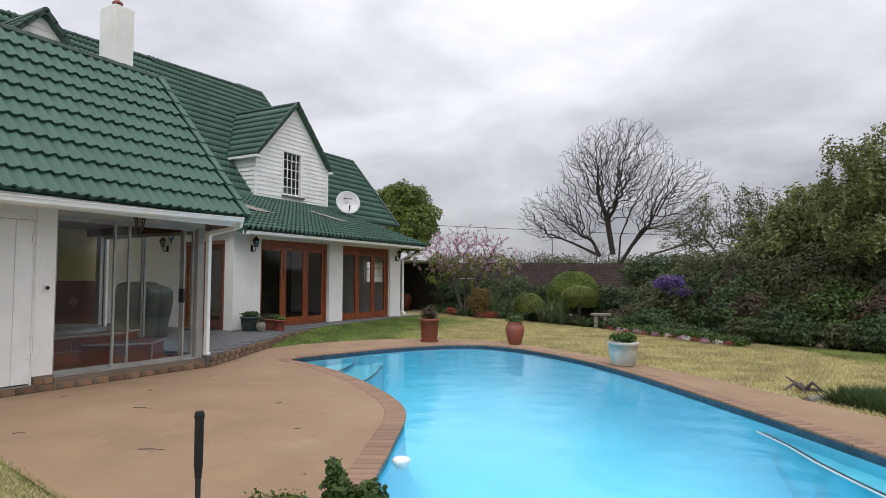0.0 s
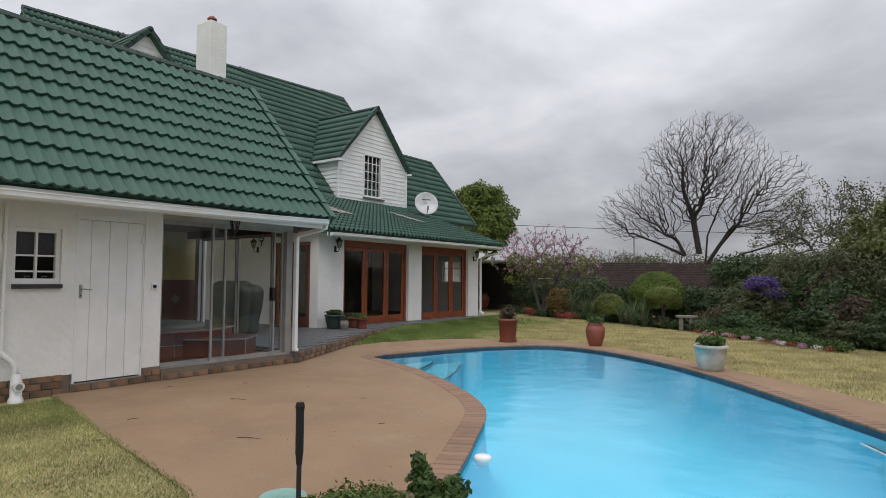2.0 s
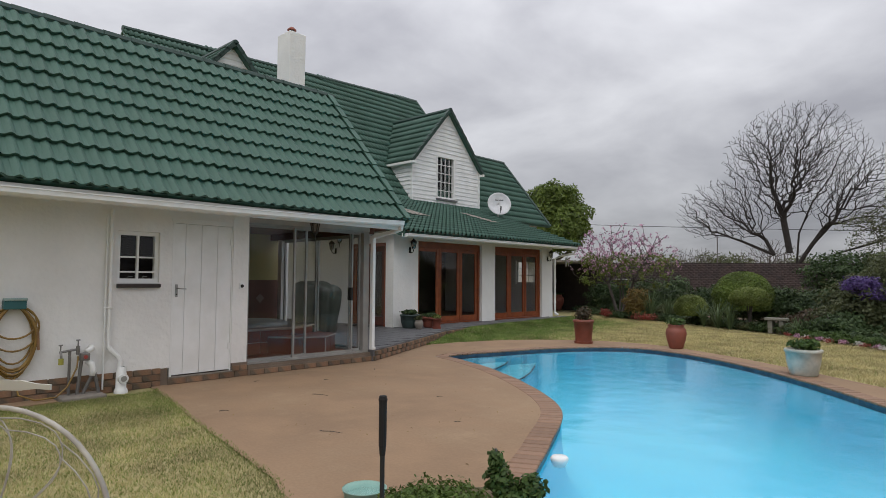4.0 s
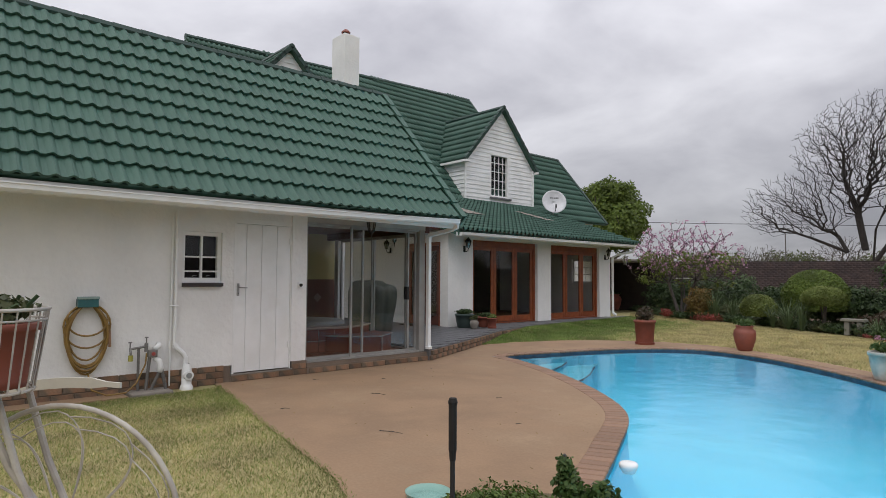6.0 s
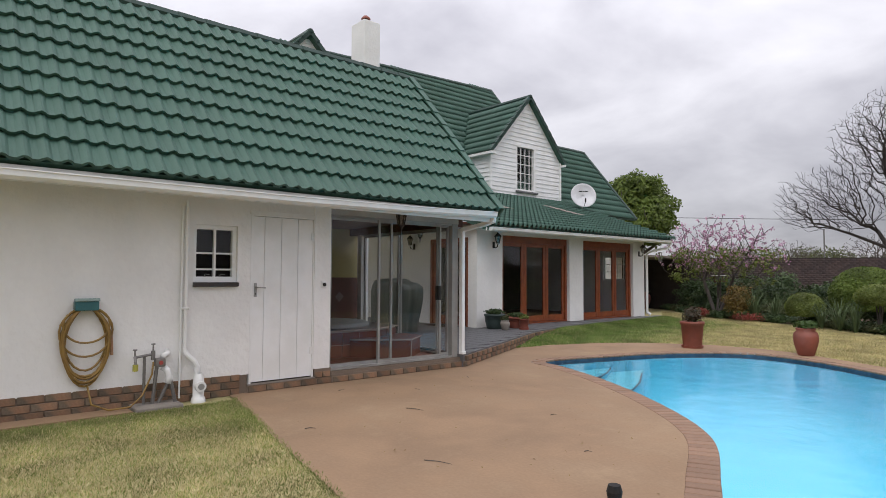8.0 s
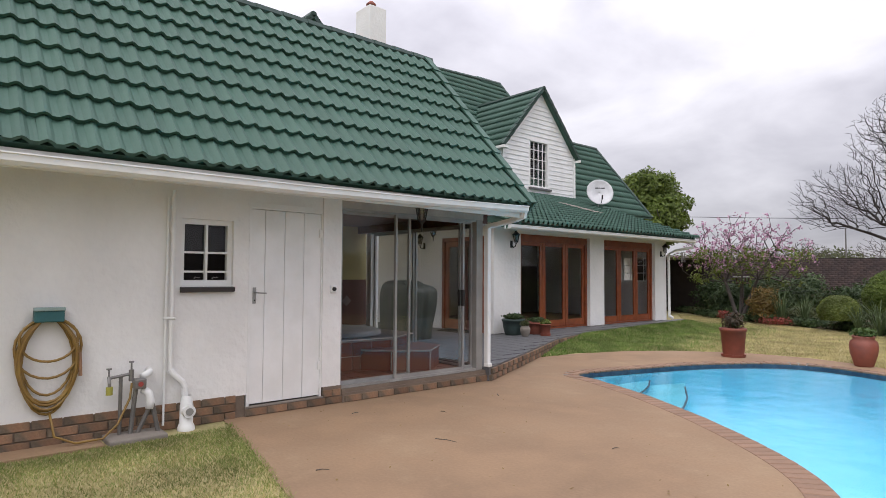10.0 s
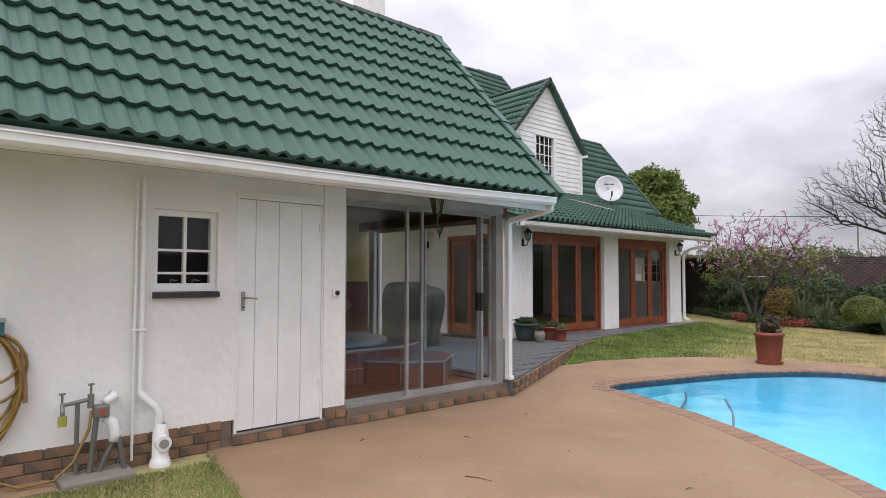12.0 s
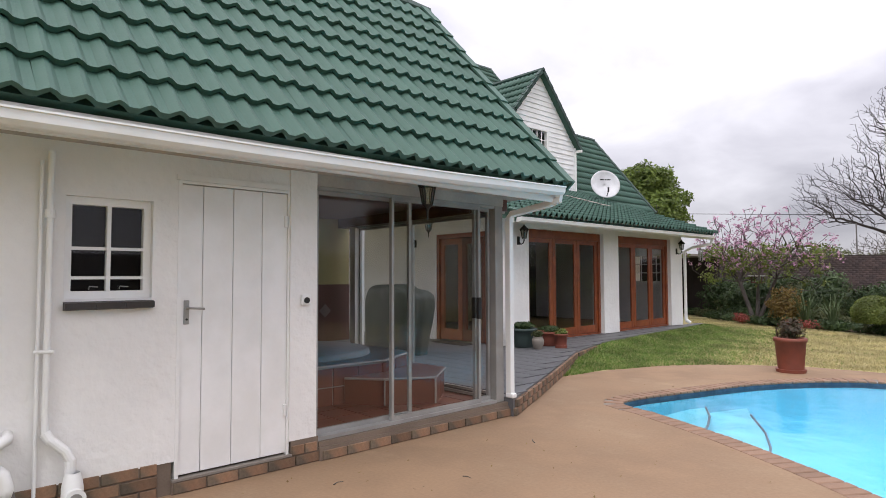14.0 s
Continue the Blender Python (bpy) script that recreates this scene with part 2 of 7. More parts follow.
def part(name, bm, material_, parent=None, label="", smooth=False, kind=""):
    me = bpy.data.meshes.new(name)
    bm.to_mesh(me)
    bm.free()
    me.materials.append(material_)
    if smooth:
        for p in me.polygons:
            p.use_smooth = True
    ob = new(name, me)
    ob.parent = parent
    return tagged(ob, label, kind=kind)


def structure(name, bm, material_, label="", smooth=False, parent=None):
    ob = part(name, bm, material_, parent, label, smooth)
    ob["kind"] = "structure"
    return ob


def thing(name, label, category, group="", at=(0, 0, 0)):
    ob = new(name)
    ob.location = at
    ob.empty_display_size = 0.1
    return tagged(ob, label, category, group)


def tube(bm, pts, radii, sides=8, caps=True):
    """A round bar along points."""
    pts = [Vector(p) for p in pts]
    if not hasattr(radii, "__len__"):
        radii = [radii] * len(pts)
    rings, side = [], None
    for k, p in enumerate(pts):
        d = (pts[min(k + 1, len(pts) - 1)] - pts[max(k - 1, 0)]).normalized()
        if side is None:
            side = d.orthogonal().normalized()
        side = (side - d * side.dot(d)).normalized()
        up = d.cross(side)
        rings.append([bm.verts.new(p + radii[k] * (math.cos(a) * side + math.sin(a) * up)) for a in (2 * math.pi * j / sides for j in range(sides))])
    for a, b in zip(rings, rings[1:]):
        for j in range(sides):
            bm.faces.new((a[j], a[(j + 1) % sides], b[(j + 1) % sides], b[j]))
    if caps:
        bm.faces.new(rings[0][::-1]); bm.faces.new(rings[-1])
    return bm


def lathe(bm, profile, sides=28, at=(0, 0, 0)):
    rings = []
    for r, z in profile:
        rings.append([bm.verts.new((at[0] + r * math.cos(a), at[1] + r * math.sin(a), at[2] + z)) for a in (2 * math.pi * j / sides for j in range(sides))])
    for a, b in zip(rings, rings[1:]):
        for j in range(sides):
            bm.faces.new((a[j], a[(j + 1) % sides], b[(j + 1) % sides], b[j]))
    return bm


def sheet(axis, k, a0, a1, b0, b1):
    """One rectangle of clear glass across an axis."""
    bm = bmesh.new()
    q = [(a0, b0), (a1, b0), (a1, b1), (a0, b1)]
    bm.faces.new([bm.verts.new((k, a, c) if axis == "x" else (a, k, c)) for a, c in q])
    return bm


def flat(points, z):
    bm = bmesh.new()
    bm.faces.new([bm.verts.new((x, y, z)) for x, y in points])
    bmesh.ops.triangulate(bm, faces=list(bm.faces))
    return bm


def arrays(name, verts, faces, material_, parent=None, label="", kind="stuff", smooth=False):
    """One mesh from numpy arrays of vertices and equal-sided faces."""
    me = bpy.data.meshes.new(name)
    nf, k = faces.shape
    me.vertices.add(len(verts)); me.vertices.foreach_set("co", verts.astype(np.float32).ravel())
    me.loops.add(nf * k); me.loops.foreach_set("vertex_index", faces.astype(np.int32).ravel())
    me.polygons.add(nf); me.polygons.foreach_set("loop_start", np.arange(0, nf * k, k, dtype=np.int32))
    me.polygons.foreach_set("loop_total", np.full(nf, k, dtype=np.int32))
    me.update(calc_edges=True)
    me.materials.append(material_)
    if smooth:
        me.polygons.foreach_set("use_smooth", np.ones(nf, dtype=bool))
    ob = new(name, me)
    ob.parent = parent
    return tagged(ob, label, kind=kind)


def inside(x, y, poly):
    """Even-odd test for arrays of points."""
    hit = np.zeros(len(x), bool)
    for (x0, y0), (x1, y1) in zip(poly, poly[1:] + poly[:1]):
        c = ((y0 > y) != (y1 > y)) & (x < (x1 - x0) * (y - y0) / (y1 - y0 + 1e-12) + x0)
        hit ^= c
    return hit


def smooth_loop(pts, n):
    """A closed loop through control points, evenly spaced."""
    P = np.array(pts, float)
    m = len(P)
    out = []
    for k in range(m):
        p0, p1, p2, p3 = P[k - 1], P[k], P[(k + 1) % m], P[(k + 2) % m]
        for s in np.linspace(0, 1, 12, endpoint=False):
            out.append(0.5 * (2 * p1 + (p2 - p0) * s + (2 * p0 - 5 * p1 + 4 * p2 - p3) * s * s + (3 * p1 - p0 - 3 * p2 + p3) * s ** 3))
    out = np.array(out)
    seg = np.linalg.norm(np.roll(out, -1, 0) - out, axis=1)
    cum = np.r_[0, np.cumsum(seg)]
    closed = np.r_[out, out[:1]]
    s = np.linspace(0, cum[-1], n, endpoint=False)
    return np.c_[np.interp(s, cum, closed[:, 0]), np.interp(s, cum, closed[:, 1])]


# ---- ground, lawn, paving and pool ----
POOL = smooth_loop([(0.49, 8.27), (0.75, 9.5), (1.3, 11.0), (2.2, 12.0), (3.4, 11.85), (4.8, 10.95), (6.0, 9.8), (7.3, 8.2), (8.6, 6.5), (9.9, 4.6), (10.6, 3.0), (10.0, 1.4),
                    (8.3, 1.0), (6.7, 1.9), (5.75, 3.3), (5.2, 4.42), (4.52, 5.68), (3.4, 6.68), (2.1, 7.50), (1.08, 7.97)], 200)


def offset_loop(loop, d):
    t = np.roll(loop, -1, 0) - np.roll(loop, 1, 0)
    t /= np.linalg.norm(t, axis=1)[:, None]
    return loop + d * np.c_[-t[:, 1], t[:, 0]]


AREA = 0.5 * np.sum(POOL[:, 0] * np.roll(POOL[:, 1], -1) - np.roll(POOL[:, 0], -1) * POOL[:, 1])
OUT = -1.0 if AREA > 0 else 1.0
COPE = offset_loop(POOL, OUT * 0.223)


def holed(outer, inner, z, name, mat, label, top_thick=0.0):
    """A flat sheet with a hole."""
    bm = bmesh.new()
    ov = [bm.verts.new((x, y, z)) for x, y in outer]
    iv = [bm.verts.new((x, y, z)) for x, y in inner]
    e = [bm.edges.new((ov[k], ov[(k + 1) % len(ov)])) for k in range(len(ov))] + [bm.edges.new((iv[k], iv[(k + 1) % len(iv)])) for k in range(len(iv))]
    bmesh.ops.triangle_fill(bm, edges=e, use_beauty=True, normal=(0, 0, 1))
    for f in bm.faces:
        if f.normal.z < 0:
            f.normal_flip()
    return structure(name, bm, mat, label)


PAVING = [(-0.15, 3.09), (1.0, 2.90), (2.2, 2.635), (3.3, 2.43), (4.3, 2.24), (4.8, 2.05), (5.35, 1.4), (5.9, 0.6), (7.0, -0.2), (8.6, -0.5), (11.0, 0.0), (12.0, 1.8), (11.9, 3.2), (11.3, 4.6), (10.0, 6.4),
          (9.05, 7.75), (8.3, 8.6), (7.3, 9.6), (5.72, 10.95), (4.4, 11.95), (2.9, 12.8), (2.1, 13.0), (1.2, 12.9), (0.5, 12.5), (-0.1, 12.0), (-0.6, 11.3), (-0.95, 10.2), (-1.18, 9.15), (-0.85, 8.5), (-0.45, 7.6), (-0.08, 6.9), (-0.15, 4.0)]
holed([(-500, -500), (500, -500), (500, 900), (-500, 900)], [(x, y) for x, y in COPE], -0.014, "ground", LAWN, "dry yellow-green lawn round the pool")
holed(PAVING, [(x, y) for x, y in COPE], 0.0, "pavement", PAVE, "red-brown cement paving round the pool")
# pool shell
bm = bmesh.new()
ring0 = [bm.verts.new((x, y, -0.02)) for x, y in offset_loop(POOL, OUT * 0.01)]
ring1 = [bm.verts.new((x, y, -0.10)) for x, y in offset_loop(POOL, OUT * 0.01)]
for k in range(200):
    bm.faces.new((ring0[k], ring0[(k + 1) % 200], ring1[(k + 1) % 200], ring1[k]))
structure("trim", bm, BLUETILE, "dark blue mosaic tile band at the waterline")
bm = bmesh.new()
rings = []
CLEAR = np.full(200, 0.9)
for d in np.linspace(0.9, 0.1, 17):
    inner = offset_loop(POOL, -OUT * d)
    gap = np.linalg.norm(inner[:, None] - POOL[None], axis=2).min(1)
    CLEAR = np.where(gap < 0.96 * d, np.minimum(CLEAR, d - 0.06), CLEAR)
CLEAR = np.array([min(CLEAR[(k + q) % 200] for q in range(-4, 5)) for k in range(200)])
CLEAR = np.array([np.mean([CLEAR[(k + q) % 200] for q in range(-6, 7)]) for k in range(200)]) / 0.9
for d, z in ((-0.01, -0.10), (0.0, -0.3), (0.02, -0.5), (0.05, -0.65), (0.11, -0.79), (0.20, -0.91), (0.32, -1.01), (0.48, -1.08), (0.68, -1.13), (0.9, -1.15)):
    inner = POOL + (offset_loop(POOL, -OUT * d) - POOL) * (CLEAR[:, None] if d > 0 else 1)
    rings.append([bm.verts.new((x, y, z)) for x, y in inner])
for a, b in zip(rings, rings[1:]):
    for k in range(200):
        bm.faces.new((a[k], a[(k + 1) % 200], b[(k + 1) % 200], b[k]))
f = bm.faces.new(rings[-1])
bmesh.ops.triangulate(bm, faces=[f])
structure("wall_pool", bm, POOLPAINT, "light blue painted pool basin", smooth=True)
bm = flat([tuple(p) for p in offset_loop(POOL, OUT * 0.008)], -0.06)
for f in bm.faces:
    if f.normal.z < 0:
        f.normal_flip()
water = structure("water", bm, WATER, "clear still blue pool water")
water.visible_shadow = False

# ---- house: wing walls ----
structure("wall_wing", boxes((-0.23, 0, -9, 2.62, 0.22, 2.34), (-0.23, 0, 2.62, 3.135, 0.22, 1.35), (-0.23, 0, 2.62, 3.135, 2.005, 2.34), (-0.23, 0, 3.135, 3.31, 0.22, 2.34),
                             (-0.23, 0, 3.31, 4.16, 2.17, 2.34), (-0.23, 0.02, 4.16, 4.40, 0.2, 2.34)), PLASTER, "white textured plaster wing wall")
structure("lintel", boxes((-0.2, 0, 4.41, 6.72, 2.242, 2.338)), SOFFIT, "beam above the sliding doors in shade-toned paint")
structure("floor_wing", boxes((-3.3, -0.02, 4.2, 6.9, 0.0, 0.12)), TERRA, "red-brown tiled floor of the glazed room")
structure("wall_main", boxes((-3.5, -3.2, 10.2, 11.08, 0, 2.62), (-3.5, -3.2, 13.735, 14.36, 0, 2.62), (-3.5, -3.2, 16.9, 17.53, 0, 2.62), (-3.5, -3.2, 11.08, 13.735, 2.44, 2.62), (-3.5, -3.2, 14.36, 16.9, 2.44, 2.62)),
          PLASTER, "white plaster house front with two wide door openings")
structure("wall_porch", boxes((-9, -4.95, 10.2, 10.4, 0, 2.62), (-4.95, -3.5, 10.2, 10.4, 2.36, 2.62)), PLASTER, "white plaster wall of the porch")
structure("wall_end", boxes((-16, -4.6, 17.33, 17.53, 0, 2.62), (-3.6, -3.5, 17.33, 17.53, 0, 2.62), (-4.6, -3.6, 17.33, 17.53, 0, 1.3), (-4.6, -3.6, 17.33, 17.53, 2.1, 2.62), (-16, -7.2, 22.3, 22.5, 0, 4.0), (-7.4, -7.2, 17.53, 22.3, 0, 4.0)), PLASTER, "white plaster end wall")
structure("wall_back", boxes((-16, -15.8, -9, 22.5, 0, 4.0), (-15.8, -3.5, -9, -8.8, 0, 2.3)), PLASTER, "white plaster back wall")
structure("wall_room", boxes((-3.5, -3.3, -9, 6.7, 0, 2.34), (-3.3, -0.23, 4.2, 4.38, 0.12, 2.34)), ROOM_SHADE, "glazed room wall painted dark for indoor shade")
structure("wall_lounge", boxes((-8.2, -8.0, 10.4, 17.33, 0, 2.62)), ROOM_SHADE, "lounge inner wall painted dark for indoor shade")
structure("ceiling", boxes((-0.2, 0.53, -9, 7.0, 2.34, 2.38), (-8, -2.7, 10.2, 18.1, 2.62, 2.66)), SOFFIT, "boarded soffit toned grey-brown for eave shade")
structure("ceiling_room", boxes((-3.3, -0.2, -9, 6.85, 2.345, 2.38)), DARKWOOD, "dark timber ceiling of the glazed room")
structure("ceiling_porch", boxes((-9, -3.3, 6.9, 10.2, 2.66, 2.70)), DARKWOOD, "dark timber porch ceiling")
# Near-black walls added to fill the shadowed gap at the house end.
structure("wall_shed", boxes((-11, -5.4, 25.2, 25.4, 0, 2.2), (-11, -10.8, 20.0, 25.2, 0, 2.2)), MORTAR_DARK, "outbuilding wall behind the house, coloured dark for its shade")
structure("roof_shed", boxes((-11, -5.3, 21.6, 25.5, 2.2, 2.27)), MORTAR, "flat pale roof edge of the outbuilding")
structure("floor_patio", boxes((-9, -3.2, 6.9, 17.33, 0, 0.2)), SLATE, "grey tiled porch floor")


# ---- roofs ----
def tile_mesh(w=0.33, length=0.40, lift=0.055, roll=0.032):
    """One interlocking roof tile with two rolls: x across, y up the slope."""
    n = 12
    v, f = [], []
    lip = lambda p: 0.042 - min(0.030, 0.32 * max(p, 0.0))
    prof = [roll * max(0.0, math.sin(2 * math.pi * (2 * k / n) - 0.6)) ** 0.8 if math.sin(2 * math.pi * (2 * k / n) - 0.6) > 0 else 0.006 * math.sin(2 * math.pi * (2 * k / n) - 0.6) for k in range(n + 1)]
    for k in range(n + 1):
        x = w * k / n
        v += [(x, 0, lift + prof[k]), (x, length, prof[k] + 0.004), (x, 0.004, lift + prof[k] - lip(prof[k]))]
    for k in range(n):
        a, b = 3 * k, 3 * (k + 1)
        f += [(a, b, b + 1, a + 1), (a + 2, b + 2, b, a)]
    return np.array(v, float), np.array(f, int)


TV, TF = tile_mesh()
TV_LOW, TF_LOW = tile_mesh(0.33, 0.38, 0.07, 0.075)


def roof(name, origin, along, up, width, length, label, keep=None, gauge=0.345, single=None, parent=None, shape=None):
    """Courses of tiles on a slope. keep(u, v): which are laid; single(u, v): which are objects of their own."""
    tv, tf = shape or (TV, TF)
    o, a, u = Vector(origin), Vector(along).normalized(), Vector(up).normalized()
    nrm = a.cross(u)
    frame_ = Matrix((a, u, nrm)).transposed().to_4x4()
    verts, faces, count, singles = [], [], 0, []
    R = np.array(frame_.to_3x3())
    for r in range(int(length / gauge + 0.5)):
        for c in range(int(width / 0.33 + 0.5)):
            pu, pv = c * 0.33, r * gauge
            if keep and not keep(pu + 0.16, pv + 0.17):
                continue
            if single and single(pu, pv):
                singles.append(Matrix.Translation(o + a * pu + u * pv) @ frame_)
                continue
            verts.append((tv + (pu, pv, 0)) @ R.T + np.array(o))
            faces.append(tf + len(tv) * count)
            count += 1
    if count:
        arrays(name + "_tiles", np.concatenate(verts), np.concatenate(faces), TILE, parent, "", "stuff")
    return singles


def slab(name, p, q, r, s, thick, mat, label, parent=None):
    """A roof deck through four corners, with thickness below."""
    bm = bmesh.new()
    c = [Vector(x) for x in (p, q, r, s)]
    nrm = (c[1] - c[0]).cross(c[3] - c[0]).normalized()
    if nrm.z < 0:
        nrm = -nrm
    top = [bm.verts.new(x) for x in c]
    bot = [bm.verts.new(x - nrm * thick) for x in c]
    bm.faces.new(top); bm.faces.new(bot[::-1])
    for k in range(4):
        bm.faces.new((top[k], bot[k], bot[(k + 1) % 4], top[(k + 1) % 4]))
    bmesh.ops.recalc_face_normals(bm, faces=list(bm.faces))
    return structure(name, bm, mat, label, parent=parent)


E_W, R_W = Vector((0.62, 0, 2.42)), Vector((-1.68, 0, 5.06))
L_W = (R_W - E_W).length
UP_W = (R_W - E_W).normalized()
wing_roof = slab("roof_wing", (0.56, -9, 2.446), (0.56, 6.95, 2.446), (-1.68, 6.95, 5.02), (-1.68, -9, 5.02), 0.05, TILE, "steep green wing roof of ribbed concrete tiles")
slab("roof_wing_back", (-1.68, -9, 5.02), (-1.68, 6.95, 5.02), (-3.96, 6.95, 2.40), (-3.96, -9, 2.40), 0.05, TILE, "rear slope of the green wing roof")
WING_O, WING_N = Vector((0.64, -9 + 0.13, 2.415)), 48
singles = roof("roof_wing", WING_O, (0, 1, 0), UP_W, WING_N * 0.33, L_W, "", parent=wing_roof, single=lambda u, v: u > 5.2)
gable = bmesh.new()
gable.faces.new([gable.verts.new(p) for p in ((0.3, 6.86, 2.40), (-1.68, 6.86, 4.85), (-3.66, 6.86, 2.40))])
structure("wall_gable", gable, PLASTER, "white gable end of the wing")

# main roof: one steep slope, high part and lower part
def plane(x):
    return 4.1 + 1.2 * (-6.95 - x)


UP_M = Vector((-1, 0, 1.2)).normalized()
main_roof = slab("roof_main", (-6.6, 6.2, plane(-6.6)), (-6.6, 19.0, plane(-6.6)), (-11.5, 19.0, plane(-11.5)), (-10.88, 6.2, plane(-10.88)), 0.06, TILE, "tall steep green main roof of concrete tiles")
low_roof = slab("roof_low", (-6.7, 19.0, plane(-6.7)), (-6.7, 22.8, plane(-6.7)), (-9.35, 22.8, plane(-9.35)), (-9.35, 19.0, plane(-9.35)), 0.06, TILE, "lower end of the green main roof")
slab("roof_main_back", (-10.88, 6.2, plane(-10.88)), (-11.5, 19.0, plane(-11.5)), (-17, 19.0, 3.5), (-17, 6.2, 3.5), 0.06, TILE, "rear slope of the main roof")
slab("roof_low_back", (-9.35, 19.0, plane(-9.35)), (-9.35, 22.8, plane(-9.35)), (-12.5, 22.8, 3.2), (-12.5, 19.0, 3.2), 0.06, TILE, "rear slope of the lower roof")
M_O = Vector((-6.7, 6.2, plane(-6.7) + 0.01))


def keep_main(u, v):
    y, x = 6.2 + u, -6.7 + v * UP_M.x
    if y < 19.0:
        return x > -10.88 - 0.62 * (y - 6.2) / 12.8
    return x > -9.3


roof("roof_main", M_O, (0, 1, 0), UP_M, 16.6, 7.9, "", parent=main_roof, keep=keep_main)
tri = bmesh.new()
tri.faces.new([tri.verts.new(p) for p in ((-6.95, 22.5, 3.9), (-9.35, 22.5, 6.9), (-12.3, 22.5, 3.4))])
tri.faces.new([tri.verts.new(p) for p in ((-9.2, 18.98, 6.7), (-11.5, 18.98, 9.5), (-14.5, 18.98, 6.5))])
tri.faces.new([tri.verts.new(p) for p in ((-6.7, 6.25, 3.7), (-11.0, 6.25, 8.9), (-16, 6.25, 4.0))])
structure("wall_main_gable", tri, PLASTER, "white gable walls of the main roof")

# veranda roof
V0, V1 = Vector((-2.50, 0, 2.562)), Vector((-6.95, 0, 4.11))
UP_V = (V1 - V0).normalized()
veranda = slab("roof_veranda", (-2.6, 9.97, 2.59), (-2.6, 18.1, 2.59), (-6.95, 18.1, 4.10), (-6.95, 9.97, 4.10), 0.05, TILE, "shallow green tiled veranda roof")
roof("roof_veranda", V0 + Vector((0, 9.97, 0.0)), (0, 1, 0), UP_V, 8.2, (V1 - V0).length + 0.1, "", parent=veranda, gauge=0.32, shape=(TV_LOW, TF_LOW))


def ridge_caps(name, a, b, parent, step=0.38, r=0.085):
    """Half-round caps laid end to end along a ridge or verge."""
    a, b = Vector(a), Vector(b)
    d = (b - a).normalized()
    n = max(1, round((b - a).length / step))
    bm = bmesh.new()
    for k in range(n):
        p, q = a + (b - a) * (k / n), a + (b - a) * ((k + 1.08) / n)
        tube(bm, (p, q), (r * 1.12, r), 8)
    part(name, bm, RIDGE, parent, "dark green ridge caps")


ridge_caps("ridge", (-1.68, -9, 5.04), (-1.68, 7.08, 5.05), wing_roof)
ridge_caps("ridge", (-10.88, 6.2, plane(-10.88) + .02), (-11.5, 19.0, plane(-11.5) + .02), main_roof)
ridge_caps("ridge", (-9.35, 18.9, plane(-9.35) + .02), (-9.35, 22.8, plane(-9.35) + .02), low_roof)
ridge_caps("verge", (-6.7, 22.8, plane(-6.7) + .02), (-9.35, 22.8, plane(-9.35) + .02), low_roof, r=0.07)
ridge_caps("verge", (-9.3, 19.0, plane(-9.3) + .03), (-11.5, 19.0, plane(-11.5) + .03), main_roof, r=0.07)
ridge_caps("verge", (-2.6, 18.1, 2.63), (-6.95, 18.1, 4.14), veranda, r=0.06)


def verge_tiles(a, b, parent, step=0.345):
    """L-shaped rake tiles down a gable edge, lapped like the courses."""
    a, b = Vector(a), Vector(b)
    d = (b - a).normalized()
    n = round((b - a).length / step)
    for k in range(n):
        p = a + d * (k * step)
        nrm = Vector((0, 1, 0)).cross(d)
        if nrm.z < 0:
            nrm = -nrm
        bm = bmesh.new()
        for y0, y1, h0, h1 in ((-0.06, 0.06, 0.055, 0.08), (0.03, 0.06, -0.14, 0.055)):
            v = []
            for s, lift in ((0, 0.02), (step * 1.12, 0.0)):
                for yy, hh in ((y0, h0), (y1, h0), (y1, h1), (y0, h1)):
                    v.append(bm.verts.new(p + d * s + Vector((0, yy, 0)) + nrm * (hh + lift)))
            for q in ((0, 1, 2, 3), (7, 6, 5, 4), (0, 4, 5, 1), (1, 5, 6, 2), (2, 6, 7, 3), (3, 7, 4, 0)):
                bm.faces.new([v[j] for j in q])
        bmesh.ops.recalc_face_normals(bm, faces=list(bm.faces))
        part("rake_tile", bm, TILE, parent)


verge_tiles((0.64, 6.98, 2.40), (-1.68, 6.98, 5.06), wing_roof)
verge_tiles((-2.58, 9.95, 2.58), (-6.9, 9.95, 4.08), veranda)


